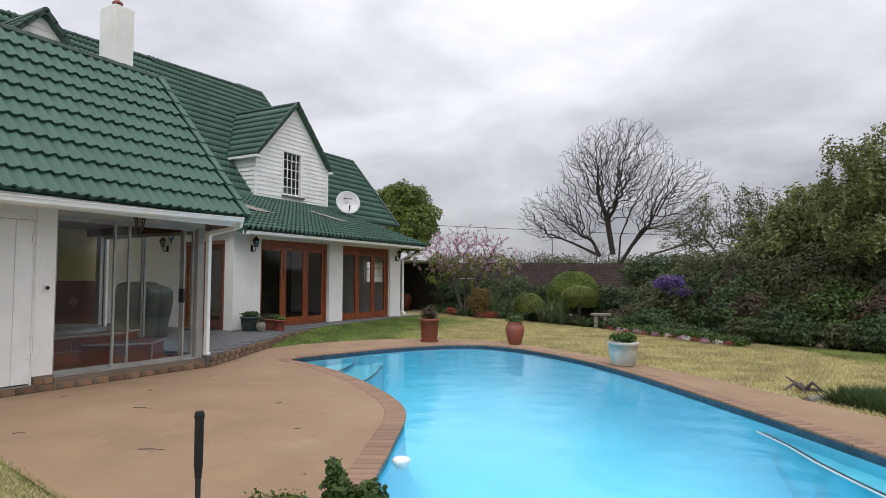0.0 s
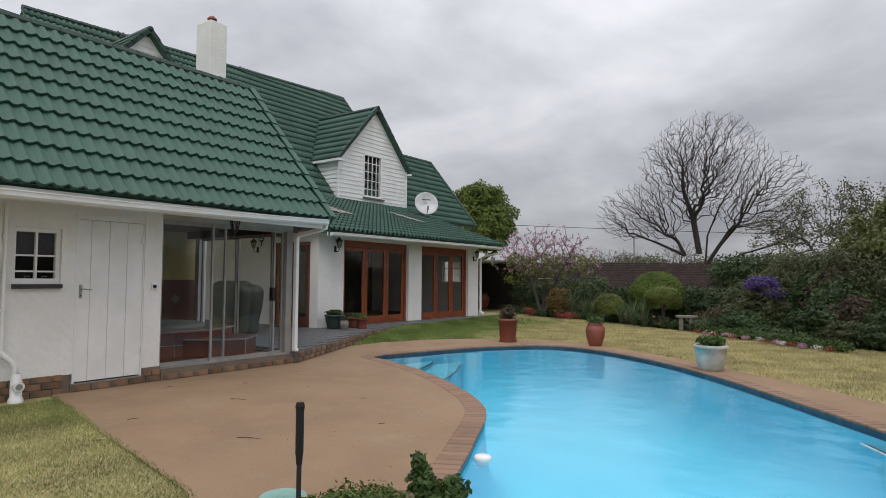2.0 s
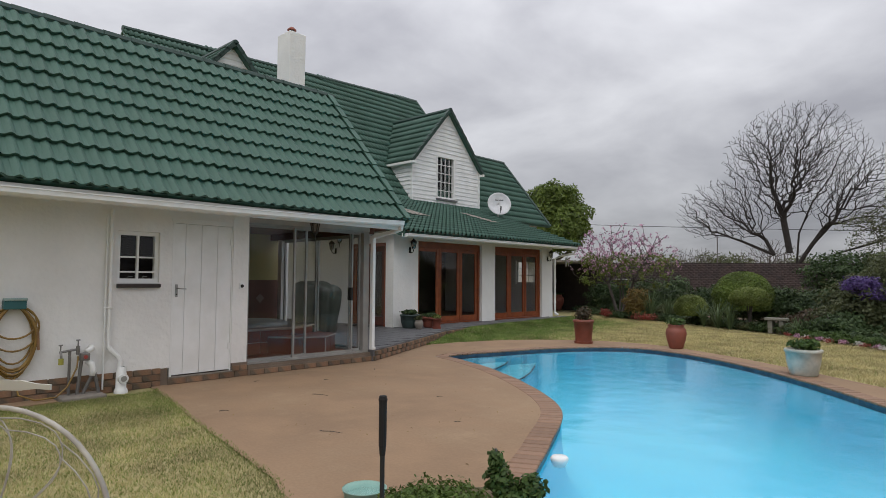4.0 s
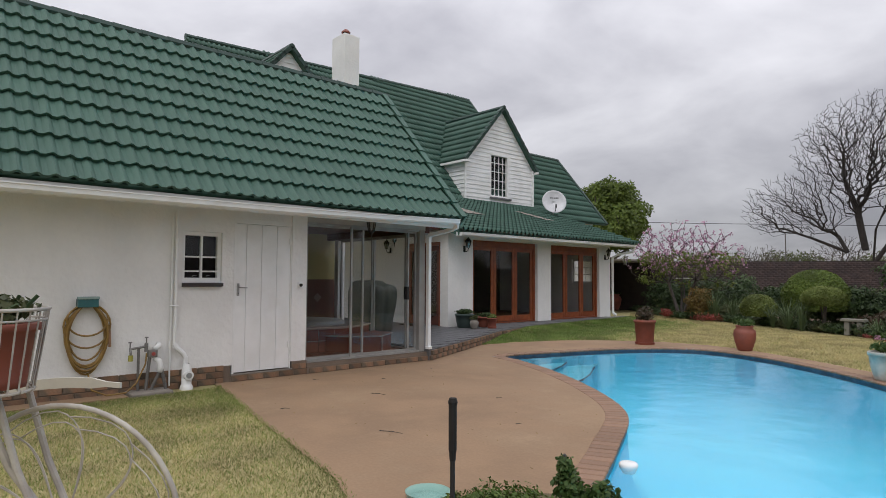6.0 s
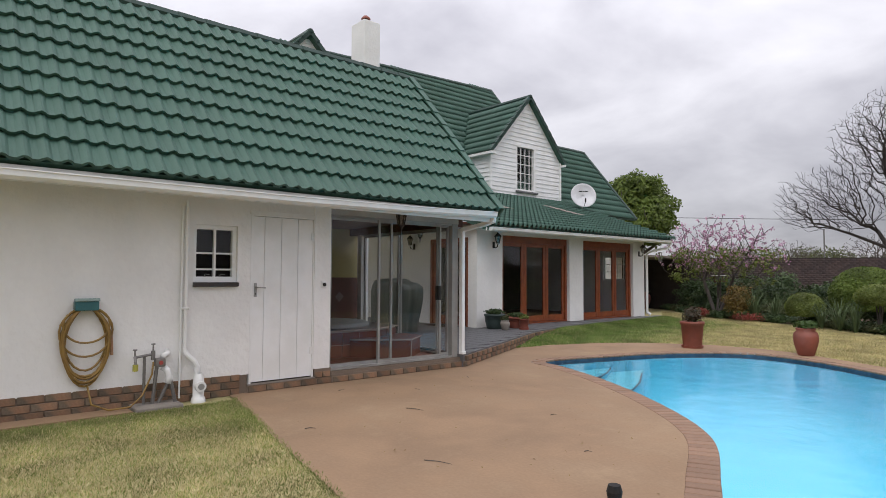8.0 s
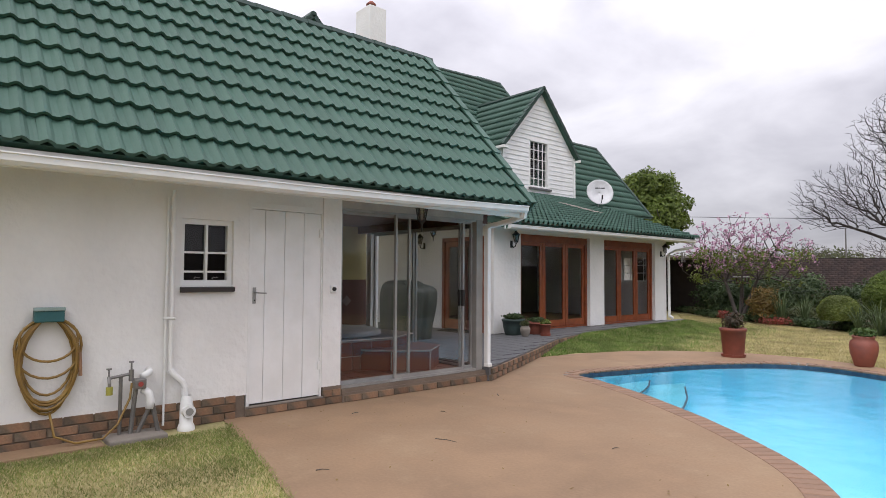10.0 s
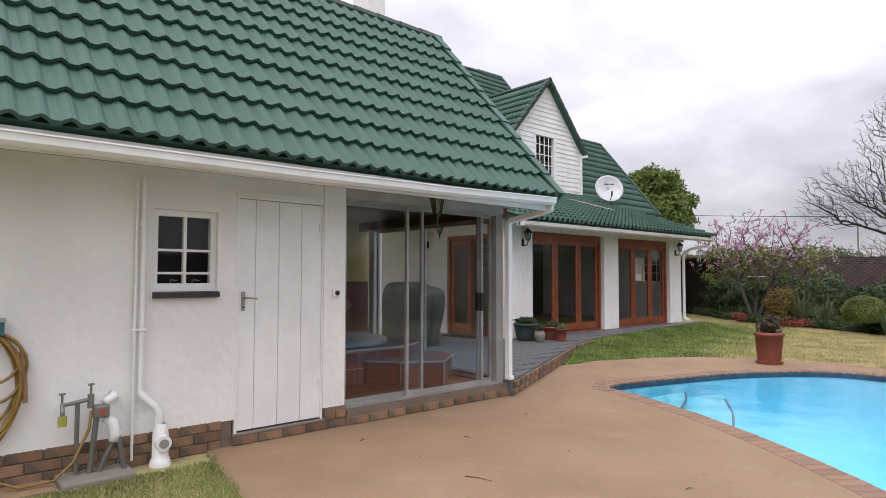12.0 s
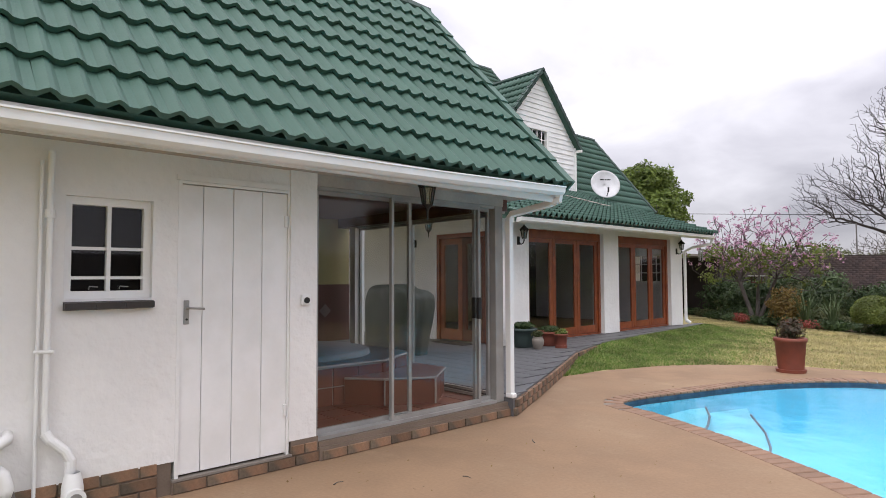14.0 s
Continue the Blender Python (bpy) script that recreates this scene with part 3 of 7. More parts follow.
def dormer(yc, label):
    """A gabled dormer with boarded front and cheeks, tiled roof and a barred window."""
    d = thing("dormer", label, "dormer window", at=(-6.95, yc, 4.0))
    hw, eave, apex = 1.82, 1.62, 3.66
    slope = (apex - eave) / hw
    # front boards: each its own lap
    zz = 0.0
    win = (-0.57, 0.47, 0.38, 1.97)
    while zz < apex - 0.1:
        z1 = min(zz + 0.155, apex - 0.08)
        half = lambda z: hw if z < eave else (apex - z) / slope
        spans = [(-half(zz), half(zz), -half(z1), half(z1))]
        if zz + 0.08 > win[2] and zz + 0.08 < win[3]:
            spans = [(-half(zz), win[0], -half(z1), win[0]), (win[1], half(zz), win[1], half(z1))]
        for a0, b0, a1, b1 in spans:
            bm = bmesh.new()
            v = [bm.verts.new(p) for p in ((0.018, a0, zz), (0.018, b0, zz), (0.0, b1, z1), (0.0, a1, z1), (0.0, a0, zz), (0.0, b0, zz))]
            bm.faces.new(v[:4]); bm.faces.new((v[4], v[5], v[1], v[0]))
            part("board", bm, BOARD, d)
        zz += 0.15
    # cheeks
    for s in (-1, 1):
        k = 0
        while k * 0.15 < eave:
            bm = bmesh.new()
            z0, z1 = k * 0.15, k * 0.15 + 0.155
            back = -(z0 + 0.0) / 1.2 - 0.25
            v = [bm.verts.new(p) for p in ((0.0, s * (hw + 0.03), z0), (back, s * (hw + 0.03), z0), (back, s * hw, z1), (0.0, s * hw, z1), (0, s * hw, z0), (back, s * hw, z0))]
            bm.faces.new(v[:4] if s > 0 else v[:4][::-1]); bm.faces.new((v[4], v[5], v[1], v[0]))
            part("cheek_board", bm, BOARD, d)
            k += 1
        part("corner_trim", boxes((-0.04, 0.045, s * hw - 0.035, s * hw + 0.035, 0, eave)), WHITE, d)
        part("soffit", boxes((-1.6, 0.25, min(s * hw, s * (hw + (0.2 if s < 0 else 0.07))), max(s * hw, s * (hw + (0.2 if s < 0 else 0.07))), eave - 0.16, eave - 0.08)), WHITE, d)
    # roof slopes
    ov = 0.12
    for s in (-1, 1):
        e = Vector((0.16, s * (hw + ov), eave - slope * ov + 0.06))
        r = Vector((0.16, 0, apex + 0.06))
        up = (r - e).normalized()
        L = (r - e).length
        back = 3.9
        bm = bmesh.new()
        nrm = Vector((1, 0, 0)).cross(up) if s < 0 else Vector((-1, 0, 0)).cross(up)
        q = [e, e + Vector((-back, 0, 0)), r + Vector((-back, 0, 0)), r]
        top = [bm.verts.new(x) for x in q]; bot = [bm.verts.new(x - nrm * 0.05) for x in q]
        bm.faces.new(top); bm.faces.new(bot)
        for k in range(4):
            bm.faces.new((top[k], bot[k], bot[(k + 1) % 4], top[(k + 1) % 4]))
        bmesh.ops.recalc_face_normals(bm, faces=list(bm.faces))
        slope_ob = part("roof_slope", bm, TILE, d)
        if s < 0:
            roof("slope", e + Vector((-back, 0, 0)) + nrm * 0.01, (1, 0, 0), up, back, L, "", parent=slope_ob)
        else:
            roof("slope", e + nrm * 0.01, (-1, 0, 0), up, back, L, "", parent=slope_ob)
        # barge tiles on the front edge
        n = round(L / 0.33)
        for k in range(n):
            a = e + up * (k * L / n)
            bm = bmesh.new()
            v = []
            for t_, lift in ((0, 0.02), (L / n * 1.1, 0.0)):
                for xx, hh in ((-0.10, -0.05), (0.03, -0.05), (0.03, 0.06), (-0.10, 0.06)):
                    v.append(bm.verts.new(a + up * t_ + Vector((xx, 0, 0)) + nrm * (hh + lift)))
            for q in ((0, 1, 2, 3), (7, 6, 5, 4), (0, 4, 5, 1), (1, 5, 6, 2), (2, 6, 7, 3), (3, 7, 4, 0)):
                bm.faces.new([v[j] for j in q])
            bmesh.ops.recalc_face_normals(bm, faces=list(bm.faces))
            part("barge_tile", bm, RIDGE, d)
    bm = bmesh.new()
    tube(bm, ((0.19, 0, apex + 0.06), (-3.4, 0, apex + 0.08)), 0.09, 8)
    part("ridge", bm, RIDGE, d)
    # window
    y0, y1, z0, z1 = win
    w = part("window", boxes((-0.1, 0.02, y0, y0 + 0.05, z0, z1), (-0.1, 0.02, y1 - 0.12, y1, z0, z1), (-0.1, 0.02, y0 + 0.05, y1 - 0.12, z1 - 0.05, z1), (-0.1, 0.02, y0 + 0.05, y1 - 0.12, z0, z0 + 0.05)), WHITE, d)
    part("window_sill", boxes((0.0, 0.09, y0 - 0.03, y1 + 0.03, z0 - 0.06, z0)), SLATE, w)
    bm = bmesh.new()
    ya, yb = y0 + 0.05, y1 - 0.12
    for k in range(1, 4):
        y = ya + (yb - ya) * k / 4
        box(bm, -0.03, -0.01, y - 0.012, y + 0.012, z0 + 0.05, z1 - 0.05)
    for k in range(1, 5):
        z = z0 + (z1 - z0) * k / 5
        box(bm, -0.045, -0.03, ya, yb, z - 0.012, z + 0.012)
    part("glazing_bars", bm, WHITE, w)
    part("pane", sheet("x", -0.07, ya, yb, z0 + 0.05, z1 - 0.05), GLASS, w).visible_shadow = False
    # Black sheet added behind the glass in place of a dark room.
    part("room_dark_sheet", boxes((-0.6, -0.58, ya - 0.1, yb + 0.1, z0, z1)), BLACK, w)
    return d


dormer(16.24, "white boarded gabled dormer with a barred window on the green roof")
dormer(7.66, "white boarded dormer gable rising above the wing ridge")

# chimney
ch = thing("chimney", "plain white plastered square chimney with a small steel cowl", "chimney", at=(-8.55, 10.45, 5.6))
part("shaft", soft(boxes((-0.75, 0, 0, 0.6, 0, 3.85)), 0.02), PLASTER, ch)
bm = bmesh.new(); tube(bm, ((-0.38, 0.3, 3.84), (-0.38, 0.3, 4.0)), 0.1, 12)
part("flue", bm, ALU, ch, "steel flue")
bm = lathe(bmesh.new(), [(0.0, 4.14), (0.07, 4.13), (0.15, 4.05), (0.15, 4.02), (0.10, 4.02)], 14, at=(-0.38, 0.3, 0))
part("cowl", bm, TERRA, ch, "rusty cowl")

# gutters, fascias
def gutter(name, x, stations, label, deep=0.115):
    """A moulded gutter through stations (y, height of its lip)."""
    bm = bmesh.new()
    prof = [(0, 1.0), (0, 0.12), (0.02, 0.0), (0.09, 0.0), (0.12, 0.28), (0.125, 0.86), (0.14, 1.0), (0.14, 0.87), (0.13, 0.83)]
    rows = [[bm.verts.new((x + p, y, top - deep * (1 - q))) for p, q in prof] for y, top in stations]
    for a, b in zip(rows, rows[1:]):
        for k in range(len(prof) - 1):
            bm.faces.new((a[k], a[k + 1], b[k + 1], b[k]))
    bm.faces.new(rows[-1][:7]); bm.faces.new(rows[0][:7][::-1])
    ob = structure(name, bm, WHITE, label)
    s = ob.modifiers.new("thickness", "SOLIDIFY"); s.thickness = 0.004
    return ob


gutter("gutter", 0.565, [(-9, 2.345), (3.6, 2.348), (5.2, 2.365), (6.9, 2.405)], "white gutter along the wing eaves", 0.085)
gutter("gutter", -2.62, [(10.02, 2.545), (18.0, 2.555)], "white gutter along the veranda eaves", 0.08)
structure("fascia", boxes((0.53, 0.56, -9, 6.95, 2.255, 2.40), (-2.66, -2.625, 9.97, 18.05, 2.46, 2.56)), WHITE, "white painted fascia boards")

# ---- plant helpers ----
def leaf_cloud(name, blobs, count, size, mat, parent=None, label="", seed=1, up=0.3, shell=0.55, aspect=0.5):
    """Many small leaves in and on ellipsoids (x, y, z, rx, ry, rz)."""
    rng = np.random.default_rng(seed)
    B = np.array(blobs, float)
    w = (B[:, 3] * B[:, 4] * B[:, 5]) ** 0.667
    pick = rng.choice(len(B), count, p=w / w.sum())
    d = rng.normal(size=(count, 3)); d /= np.linalg.norm(d, axis=1)[:, None]
    r = shell + (1 - shell) * rng.random(count) ** 0.6
    lump = 1 + 0.16 * np.sin(d[:, 0] * 7 + pick) * np.sin(d[:, 1] * 6 + pick * 2) + 0.1 * np.sin(d[:, 2] * 11 + pick)
    if shell >= 0.85:
        lump = 1 + (lump - 1) * 0.12
        d[:, 2] = np.where(d[:, 2] < -0.5, -0.5, d[:, 2])
    p = B[pick, :3] + d * B[pick, 3:] * (r * lump)[:, None]
    n = d + rng.normal(size=(count, 3)) * 0.6; n[:, 2] += up
    n /= np.linalg.norm(n, axis=1)[:, None]
    t = np.cross(n, rng.normal(size=(count, 3))); t /= np.linalg.norm(t, axis=1)[:, None] + 1e-9
    b = np.cross(n, t)
    s = size * (0.6 + 0.8 * rng.random(count))[:, None]
    V = np.stack([p - t * s, p + b * s * aspect - n * s * 0.12, p + t * s, p - b * s * aspect - n * s * 0.12], 1).reshape(-1, 3)
    F = np.arange(4 * count).reshape(-1, 4)
    return arrays(name, V, F, mat, parent, label, "")


def branches(bm, base, direction, length, radius, depth, rng, spread=0.6, shrink=0.72, up=0.15, tips=None, sides=6, kids=(2, 3), min_r=0.006):
    """A limb that forks again and again."""
    p, d = Vector(base), Vector(direction).normalized()
    pts, rad = [p.copy()], [radius]
    steps = 4
    for k in range(steps):
        d = (d + Vector(rng.normal(size=3)) * 0.16 + Vector((0, 0, up * 0.25))).normalized()
        p = p + d * length / steps
        pts.append(p.copy()); rad.append(max(min_r, radius * (1 - 0.35 * (k + 1) / steps)))
    tube(bm, pts, rad, max(3, sides), caps=False)
    if depth == 0:
        if tips is not None:
            tips.append(tuple(p))
        return
    for k in range(int(rng.integers(kids[0], kids[1] + 1))):
        nd = (d + Vector(rng.normal(size=3)) * spread + Vector((0, 0, up))).normalized()
        start = pts[-1] if k < 2 else pts[-2]
        branches(bm, start, nd, length * shrink * (0.8 + 0.4 * rng.random()), rad[-1] * 0.8, depth - 1, rng, spread, shrink, up, tips, sides - 1, kids, min_r)


def tree(name, label, at, stems, length, radius, depth, seed, mat=None, leaves=0, leaf=0.06, crown=0.35, spread=0.6, shrink=0.74, up=0.15, bark=BARK, category="tree", kids=(2, 3), min_r=0.006):
    t = thing(name, label, category, at=at)
    rng = np.random.default_rng(seed)
    bm, tips = bmesh.new(), []
    for k, d in enumerate(stems):
        branches(bm, (0, 0, -0.1), d, length, radius, depth, rng, spread, shrink, up, tips, 8, kids, min_r)
    part("trunk", bm, bark, t, smooth=True)
    if leaves and tips:
        leaf_cloud("crown", [(*q, crown, crown, crown * 0.75) for q in tips], leaves, leaf, mat, t, seed=seed, shell=0.2)
    return t, tips


def shrub(name, label, at, blobs, count, size, mat, seed, category="shrub", twigs=True, shell=0.6, aspect=0.5):
    s = thing(name, label, category, at=at)
    if twigs:
        rng = np.random.default_rng(seed)
        bm = bmesh.new()
        for b in blobs:
            for k in range(5):
                e = Vector(b[:3]) + Vector(rng.normal(size=3) * 0.35 * np.array(b[3:]))
                tube(bm, ((b[0] * 0.3, b[1] * 0.3, -0.02), ((e.x + b[0] * 0.3) / 2, (e.y + b[1] * 0.3) / 2, e.z * 0.6), e), (0.03, 0.02, 0.008), 5)
        part("stems", bm, BARK, s)
    leaf_cloud("foliage", blobs, count, size, mat, s, seed=seed, shell=shell, aspect=aspect)
    return s


# ---- garden wall ----
def garden_wall(a, b, height, label):
    """A brick wall from a to b in coursed bricks on a mortar core."""
    a, b = Vector((*a, -0.1)), Vector((*b, -0.1))
    d = (b - a); L = d.length; d.normalize(); n = Vector((-d.y, d.x, 0))
    bm = bmesh.new()
    v = [bm.verts.new(a + d * s + n * t + Vector((0, 0, h))) for s in (0, L) for t in (-0.10, 0.10) for h in (0, height)]
    for q in ((0, 1, 3, 2), (4, 6, 7, 5), (0, 4, 5, 1), (2, 3, 7, 6), (0, 2, 6, 4), (1, 5, 7, 3)):
        bm.faces.new([v[k] for k in q])
    ob = structure("wall_garden", bm, MORTAR_DARK, label)
    V, F, c = [], [], 0
    courses = int(height / 0.085)
    for r in range(courses):
        for k in range(int(L / 0.232)):
            s0 = k * 0.232 + (0.116 if r % 2 else 0)
            for t, h in ((-0.112, 1),):
                q = [a + d * (s0 + u) + n * w + Vector((0, 0, r * 0.085 + z)) for u in (0, 0.222) for w in (t, t + 0.05) for z in (0, 0.075)]
                V += [tuple(x) for x in q]
                F += [(c, c + 1, c + 5, c + 4), (c + 1, c + 3, c + 7, c + 5), (c, c + 2, c + 3, c + 1), (c + 4, c + 5, c + 7, c + 6)]
                c += 8
    arrays("bricks", np.array(V), np.array(F), WALLBRICK, ob, "", "stuff")


garden_wall((-10.0, 26.4), (15.0, 40.2), 2.42, "dark brown brick garden wall")
garden_wall((15.0, 40.2), (15.5, 2.0), 2.3, "dark brick boundary wall behind the shrubs")

# ---- trees ----
def grown(name, label, at, stems, blobs, tips_n, seed, r_tip=0.011, power=2.35, leaf=None, leaves=0, leaf_size=0.08, clump=(0.3, 0.3, 0.25), droop=0.0, jitter=0.16, category="tree", bark=BARK, reach=0.35, r_max=0.4):
    """A tree whose limbs grow out from its stems to reach points all through the crown; thick where many twigs meet."""
    rng = np.random.default_rng(seed)
    t = thing(name, label, category, at=at)
    B = np.array(blobs, float)
    w = B[:, 3] * B[:, 4] * B[:, 5]
    pick = rng.choice(len(B), tips_n, p=w / w.sum())
    d = rng.normal(size=(tips_n, 3)); d /= np.linalg.norm(d, axis=1)[:, None]
    P = B[pick, :3] + d * B[pick, 3:] * (rng.random(tips_n) ** 0.45)[:, None]
    P = P[P[:, 2] > 0.6]
    pos, parent_, depth_ = [], [], []
    for st_ in stems:
        last = -1
        for k, q in enumerate(st_):
            if k == 0 and pos and np.allclose(pos[0], q):
                last = 0
                continue
            pos.append(np.array(q, float)); parent_.append(last); depth_.append(0 if last < 0 else depth_[last] + np.linalg.norm(pos[-1] - pos[last]))
            last = len(pos) - 1
    root = np.array(stems[0][-1], float)
    P = P[np.argsort(np.linalg.norm(P - root, axis=1))]
    N = len(pos) + 4 * len(P) + 8
    A, Dp = np.zeros((N, 3)), np.zeros(N)
    n = len(pos)
    A[:n], Dp[:n] = np.array(pos), depth_
    par = list(parent_)
    ends = []
    for p in P:
        off = p - A[:n]
        dist = np.linalg.norm(off, axis=1)
        cost = dist + reach * Dp[:n] + 2.0 * np.maximum(0, -off[:, 2]) * 0.25
        cost[dist < 0.08] = 99
        k = int(np.argmin(cost))
        L = dist[k]
        steps = max(1, min(3, int(L / 0.45)))
        a, last = A[k].copy(), k
        for j in range(1, steps + 1):
            f = j / steps
            q = a + (p - a) * f + (rng.normal(size=3) * jitter * L * 0.35 if j < steps else 0)
            q[2] += 0.10 * L * math.sin(math.pi * f) - droop * L * f * f
            A[n], Dp[n] = q, Dp[last] + np.linalg.norm(q - A[last])
            par.append(last); last = n; n += 1
        ends.append(last)
    load = np.zeros(n)
    kids = np.zeros(n, int)
    for k in range(n):
        if par[k] >= 0:
            kids[par[k]] += 1
    load[kids == 0] = 1
    for k in range(n - 1, 0, -1):
        if par[k] >= 0:
            load[par[k]] += load[k]
    rad = np.minimum(r_tip * load ** (1 / power), r_max)
    sets = {"trunk": ([], []), "twig_mass": ([], [])}
    for k in range(n):
        if par[k] < 0:
            continue
        V, F = sets["trunk" if rad[k] > 0.028 else "twig_mass"]
        c = len(V)
        a, b_ = A[par[k]], A[k]
        ax = b_ - a
        L = np.linalg.norm(ax)
        if L < 1e-5:
            continue
        ax /= L
        u = np.cross(ax, (0.3, 0.2, 1.0)); u /= np.linalg.norm(u) + 1e-9
        v_ = np.cross(ax, u)
        m = 7 if rad[k] > 0.05 else 4 if rad[k] > 0.02 else 3
        ra, rb = min(rad[par[k]], rad[k] * 1.25), rad[k]
        for q, r in ((a, ra), (b_, rb)):
            for j in range(m):
                an = 2 * math.pi * j / m
                V.append(q + r * (math.cos(an) * u + math.sin(an) * v_))
        for j in range(m):
            F.append((c + j, c + (j + 1) % m, c + m + (j + 1) % m, c + m + j))
    for nm, (V, F) in sets.items():
        if V:
            arrays(nm, np.array(V), np.array(F), bark, t, "", "stuff" if nm == "twig_mass" else "")
    tips = [tuple(A[k]) for k in ends]
    if leaf is not None:
        leaf_cloud("crown", [(*q, *clump) for q in tips], leaves, leaf_size, leaf, t, seed=seed, shell=0.1)
    return t, tips


grown("bare_tree", "large leafless grey tree behind the garden wall", (-0.1, 36.2, 0),
      [[(0, 0, -0.1), (0, 0, 1.2), (0.1, 0, 2.2)], [(0.1, 0, 2.2), (0.9, 0.1, 3.5), (1.9, 0.2, 4.7), (2.6, 0.2, 6.2)], [(0, 0, 1.6), (-1.0, 0.1, 2.9), (-1.9, 0, 4.4), (-2.5, 0, 6.0)], [(0.1, 0, 2.2), (0.3, -0.2, 4.0), (0.9, 0, 5.6), (0.8, 0, 7.4)],
       [(-0.2, 0, 3.0), (-0.5, 0.1, 4.8), (-1.0, 0, 6.6)], [(0.1, 0, 2.0), (1.9, 0.2, 2.9), (3.8, 0.3, 3.5), (4.8, 0.3, 4.4)], [(-1.0, 0.1, 2.9), (-2.6, 0, 3.7), (-4.0, 0, 4.3)]],
      [(0.3, 0, 8.1, 3.4, 3.0, 3.1), (2.9, 0, 6.4, 2.9, 2.6, 2.3), (-3.3, 0, 5.6, 3.0, 2.4, 1.9), (-1.0, 0, 8.2, 2.6, 2.2, 2.3), (4.6, 0, 4.6, 1.7, 1.6, 1.0), (-4.6, 0, 4.9, 1.5, 1.4, 1.0)], 6200, 11, r_tip=0.008, bark=DARKBARK, jitter=0.35, r_max=0.26)
t_, tips = tree("round_tree", "dense round green tree behind the house", (-11.05, 29.8, 0), [(0, 0, 1)], 2.6, 0.2, 3, 5, L_YEL, 0, spread=0.5)
leaf_cloud("crown", [(0, 0, 5.1, 2.15, 2.1, 1.9), (-1.2, -0.6, 4.3, 1.5, 1.4, 1.3), (1.2, -0.9, 4.2, 1.4, 1.3, 1.3), (0.3, -0.5, 6.1, 1.4, 1.3, 0.95)], 30000, 0.10, L_CITRUS, t_, seed=3, shell=0.45)
t_, tips = grown("magnolia", "pink flowering magnolia with bare grey twigs", (-2.9, 21.8, 0),
      [[(0, 0, -0.1), (0.05, 0, 0.7)], [(0, 0, -0.1), (-0.5, 0.1, 1.3), (-0.9, 0.1, 2.0)], [(0, 0, -0.1), (0.6, 0, 1.4), (1.0, 0.1, 2.2)]],
      [(0, 0, 2.5, 1.8, 1.3, 1.25), (-0.9, 0, 2.3, 1.3, 1.1, 1.1), (1.3, 0, 2.1, 1.2, 1.0, 1.2)], 420, 8, r_tip=0.009, jitter=0.25, r_max=0.1)
leaf_cloud("blossom", [(*q, 0.11, 0.11, 0.10) for q in tips if q[2] > 1.7], 3200, 0.042, L_PINK, t_, seed=8, shell=0.1)
leaf_cloud("foliage", [(*q, 0.2, 0.2, 0.2) for q in tips if q[2] < 2.4][::2], 2600, 0.055, L_YEL, t_, seed=9, shell=0.1)
grown("grey_tree", "thin-leaved grey-green tree beyond the wall", (6.6, 30.0, 0), [[(0, 0, -0.1), (0, 0, 1.6)], [(0, 0, 1.6), (0.8, 0, 2.8)], [(0, 0, 1.6), (-0.9, 0, 2.8)]],
      [(0, 0, 4.0, 2.9, 2.2, 1.7), (1.7, 0, 3.6, 2.0, 1.8, 1.5), (-1.9, 0, 3.5, 1.7, 1.6, 1.3)], 520, 21, r_tip=0.012, leaf=L_OLIVE, leaves=13000, leaf_size=0.045, clump=(0.32, 0.32, 0.28))
grown("tall_tree", "tall feathery olive-green tree at the garden edge", (11.1, 17.4, 0), [[(0, 0, -0.1), (0.1, 0, 1.4)], [(0, 0, -0.1), (-0.7, 0, 1.8), (-1.0, 0, 3.0)]],
      [(0.1, 0, 4.0, 1.5, 1.5, 1.4), (-1.1, 0, 3.2, 1.3, 1.3, 1.3), (0.9, -0.3, 3.3, 1.6, 1.5, 1.5), (-1.5, 0, 4.4, 0.5, 0.6, 0.5)], 230, 31, r_tip=0.012, leaf=L_FEATHER, leaves=52000, leaf_size=0.046, clump=(0.26, 0.26, 0.46), droop=0.12)
grown("tall_tree", "broad feathery olive-green tree at the garden edge", (13.3, 17.0, 0), [[(0, 0, -0.1), (0.1, 0, 1.4)], [(0, 0, -0.1), (-0.7, 0, 1.8), (-1.0, 0, 3.0)]],
      [(0, 0, 4.7, 1.7, 1.8, 1.7), (-1.1, 0, 3.6, 1.6, 1.5, 1.4), (1.0, -0.3, 3.4, 1.8, 1.6, 1.6)], 230, 33, r_tip=0.012, leaf=L_FEATHER, leaves=52000, leaf_size=0.046, clump=(0.28, 0.28, 0.46), droop=0.12)
grown("slim_tree", "slender olive-green tree in the shrub border", (9.1, 19.6, 0), [[(0, 0, -0.1), (0.0, 0, 1.4)]],
      [(0, 0, 3.0, 1.2, 1.2, 1.2), (-0.8, 0, 2.4, 1.2, 1.2, 1.0)], 160, 35, r_tip=0.011, leaf=L_FEATHER, leaves=20000, leaf_size=0.065, clump=(0.3, 0.3, 0.36), droop=0.1)

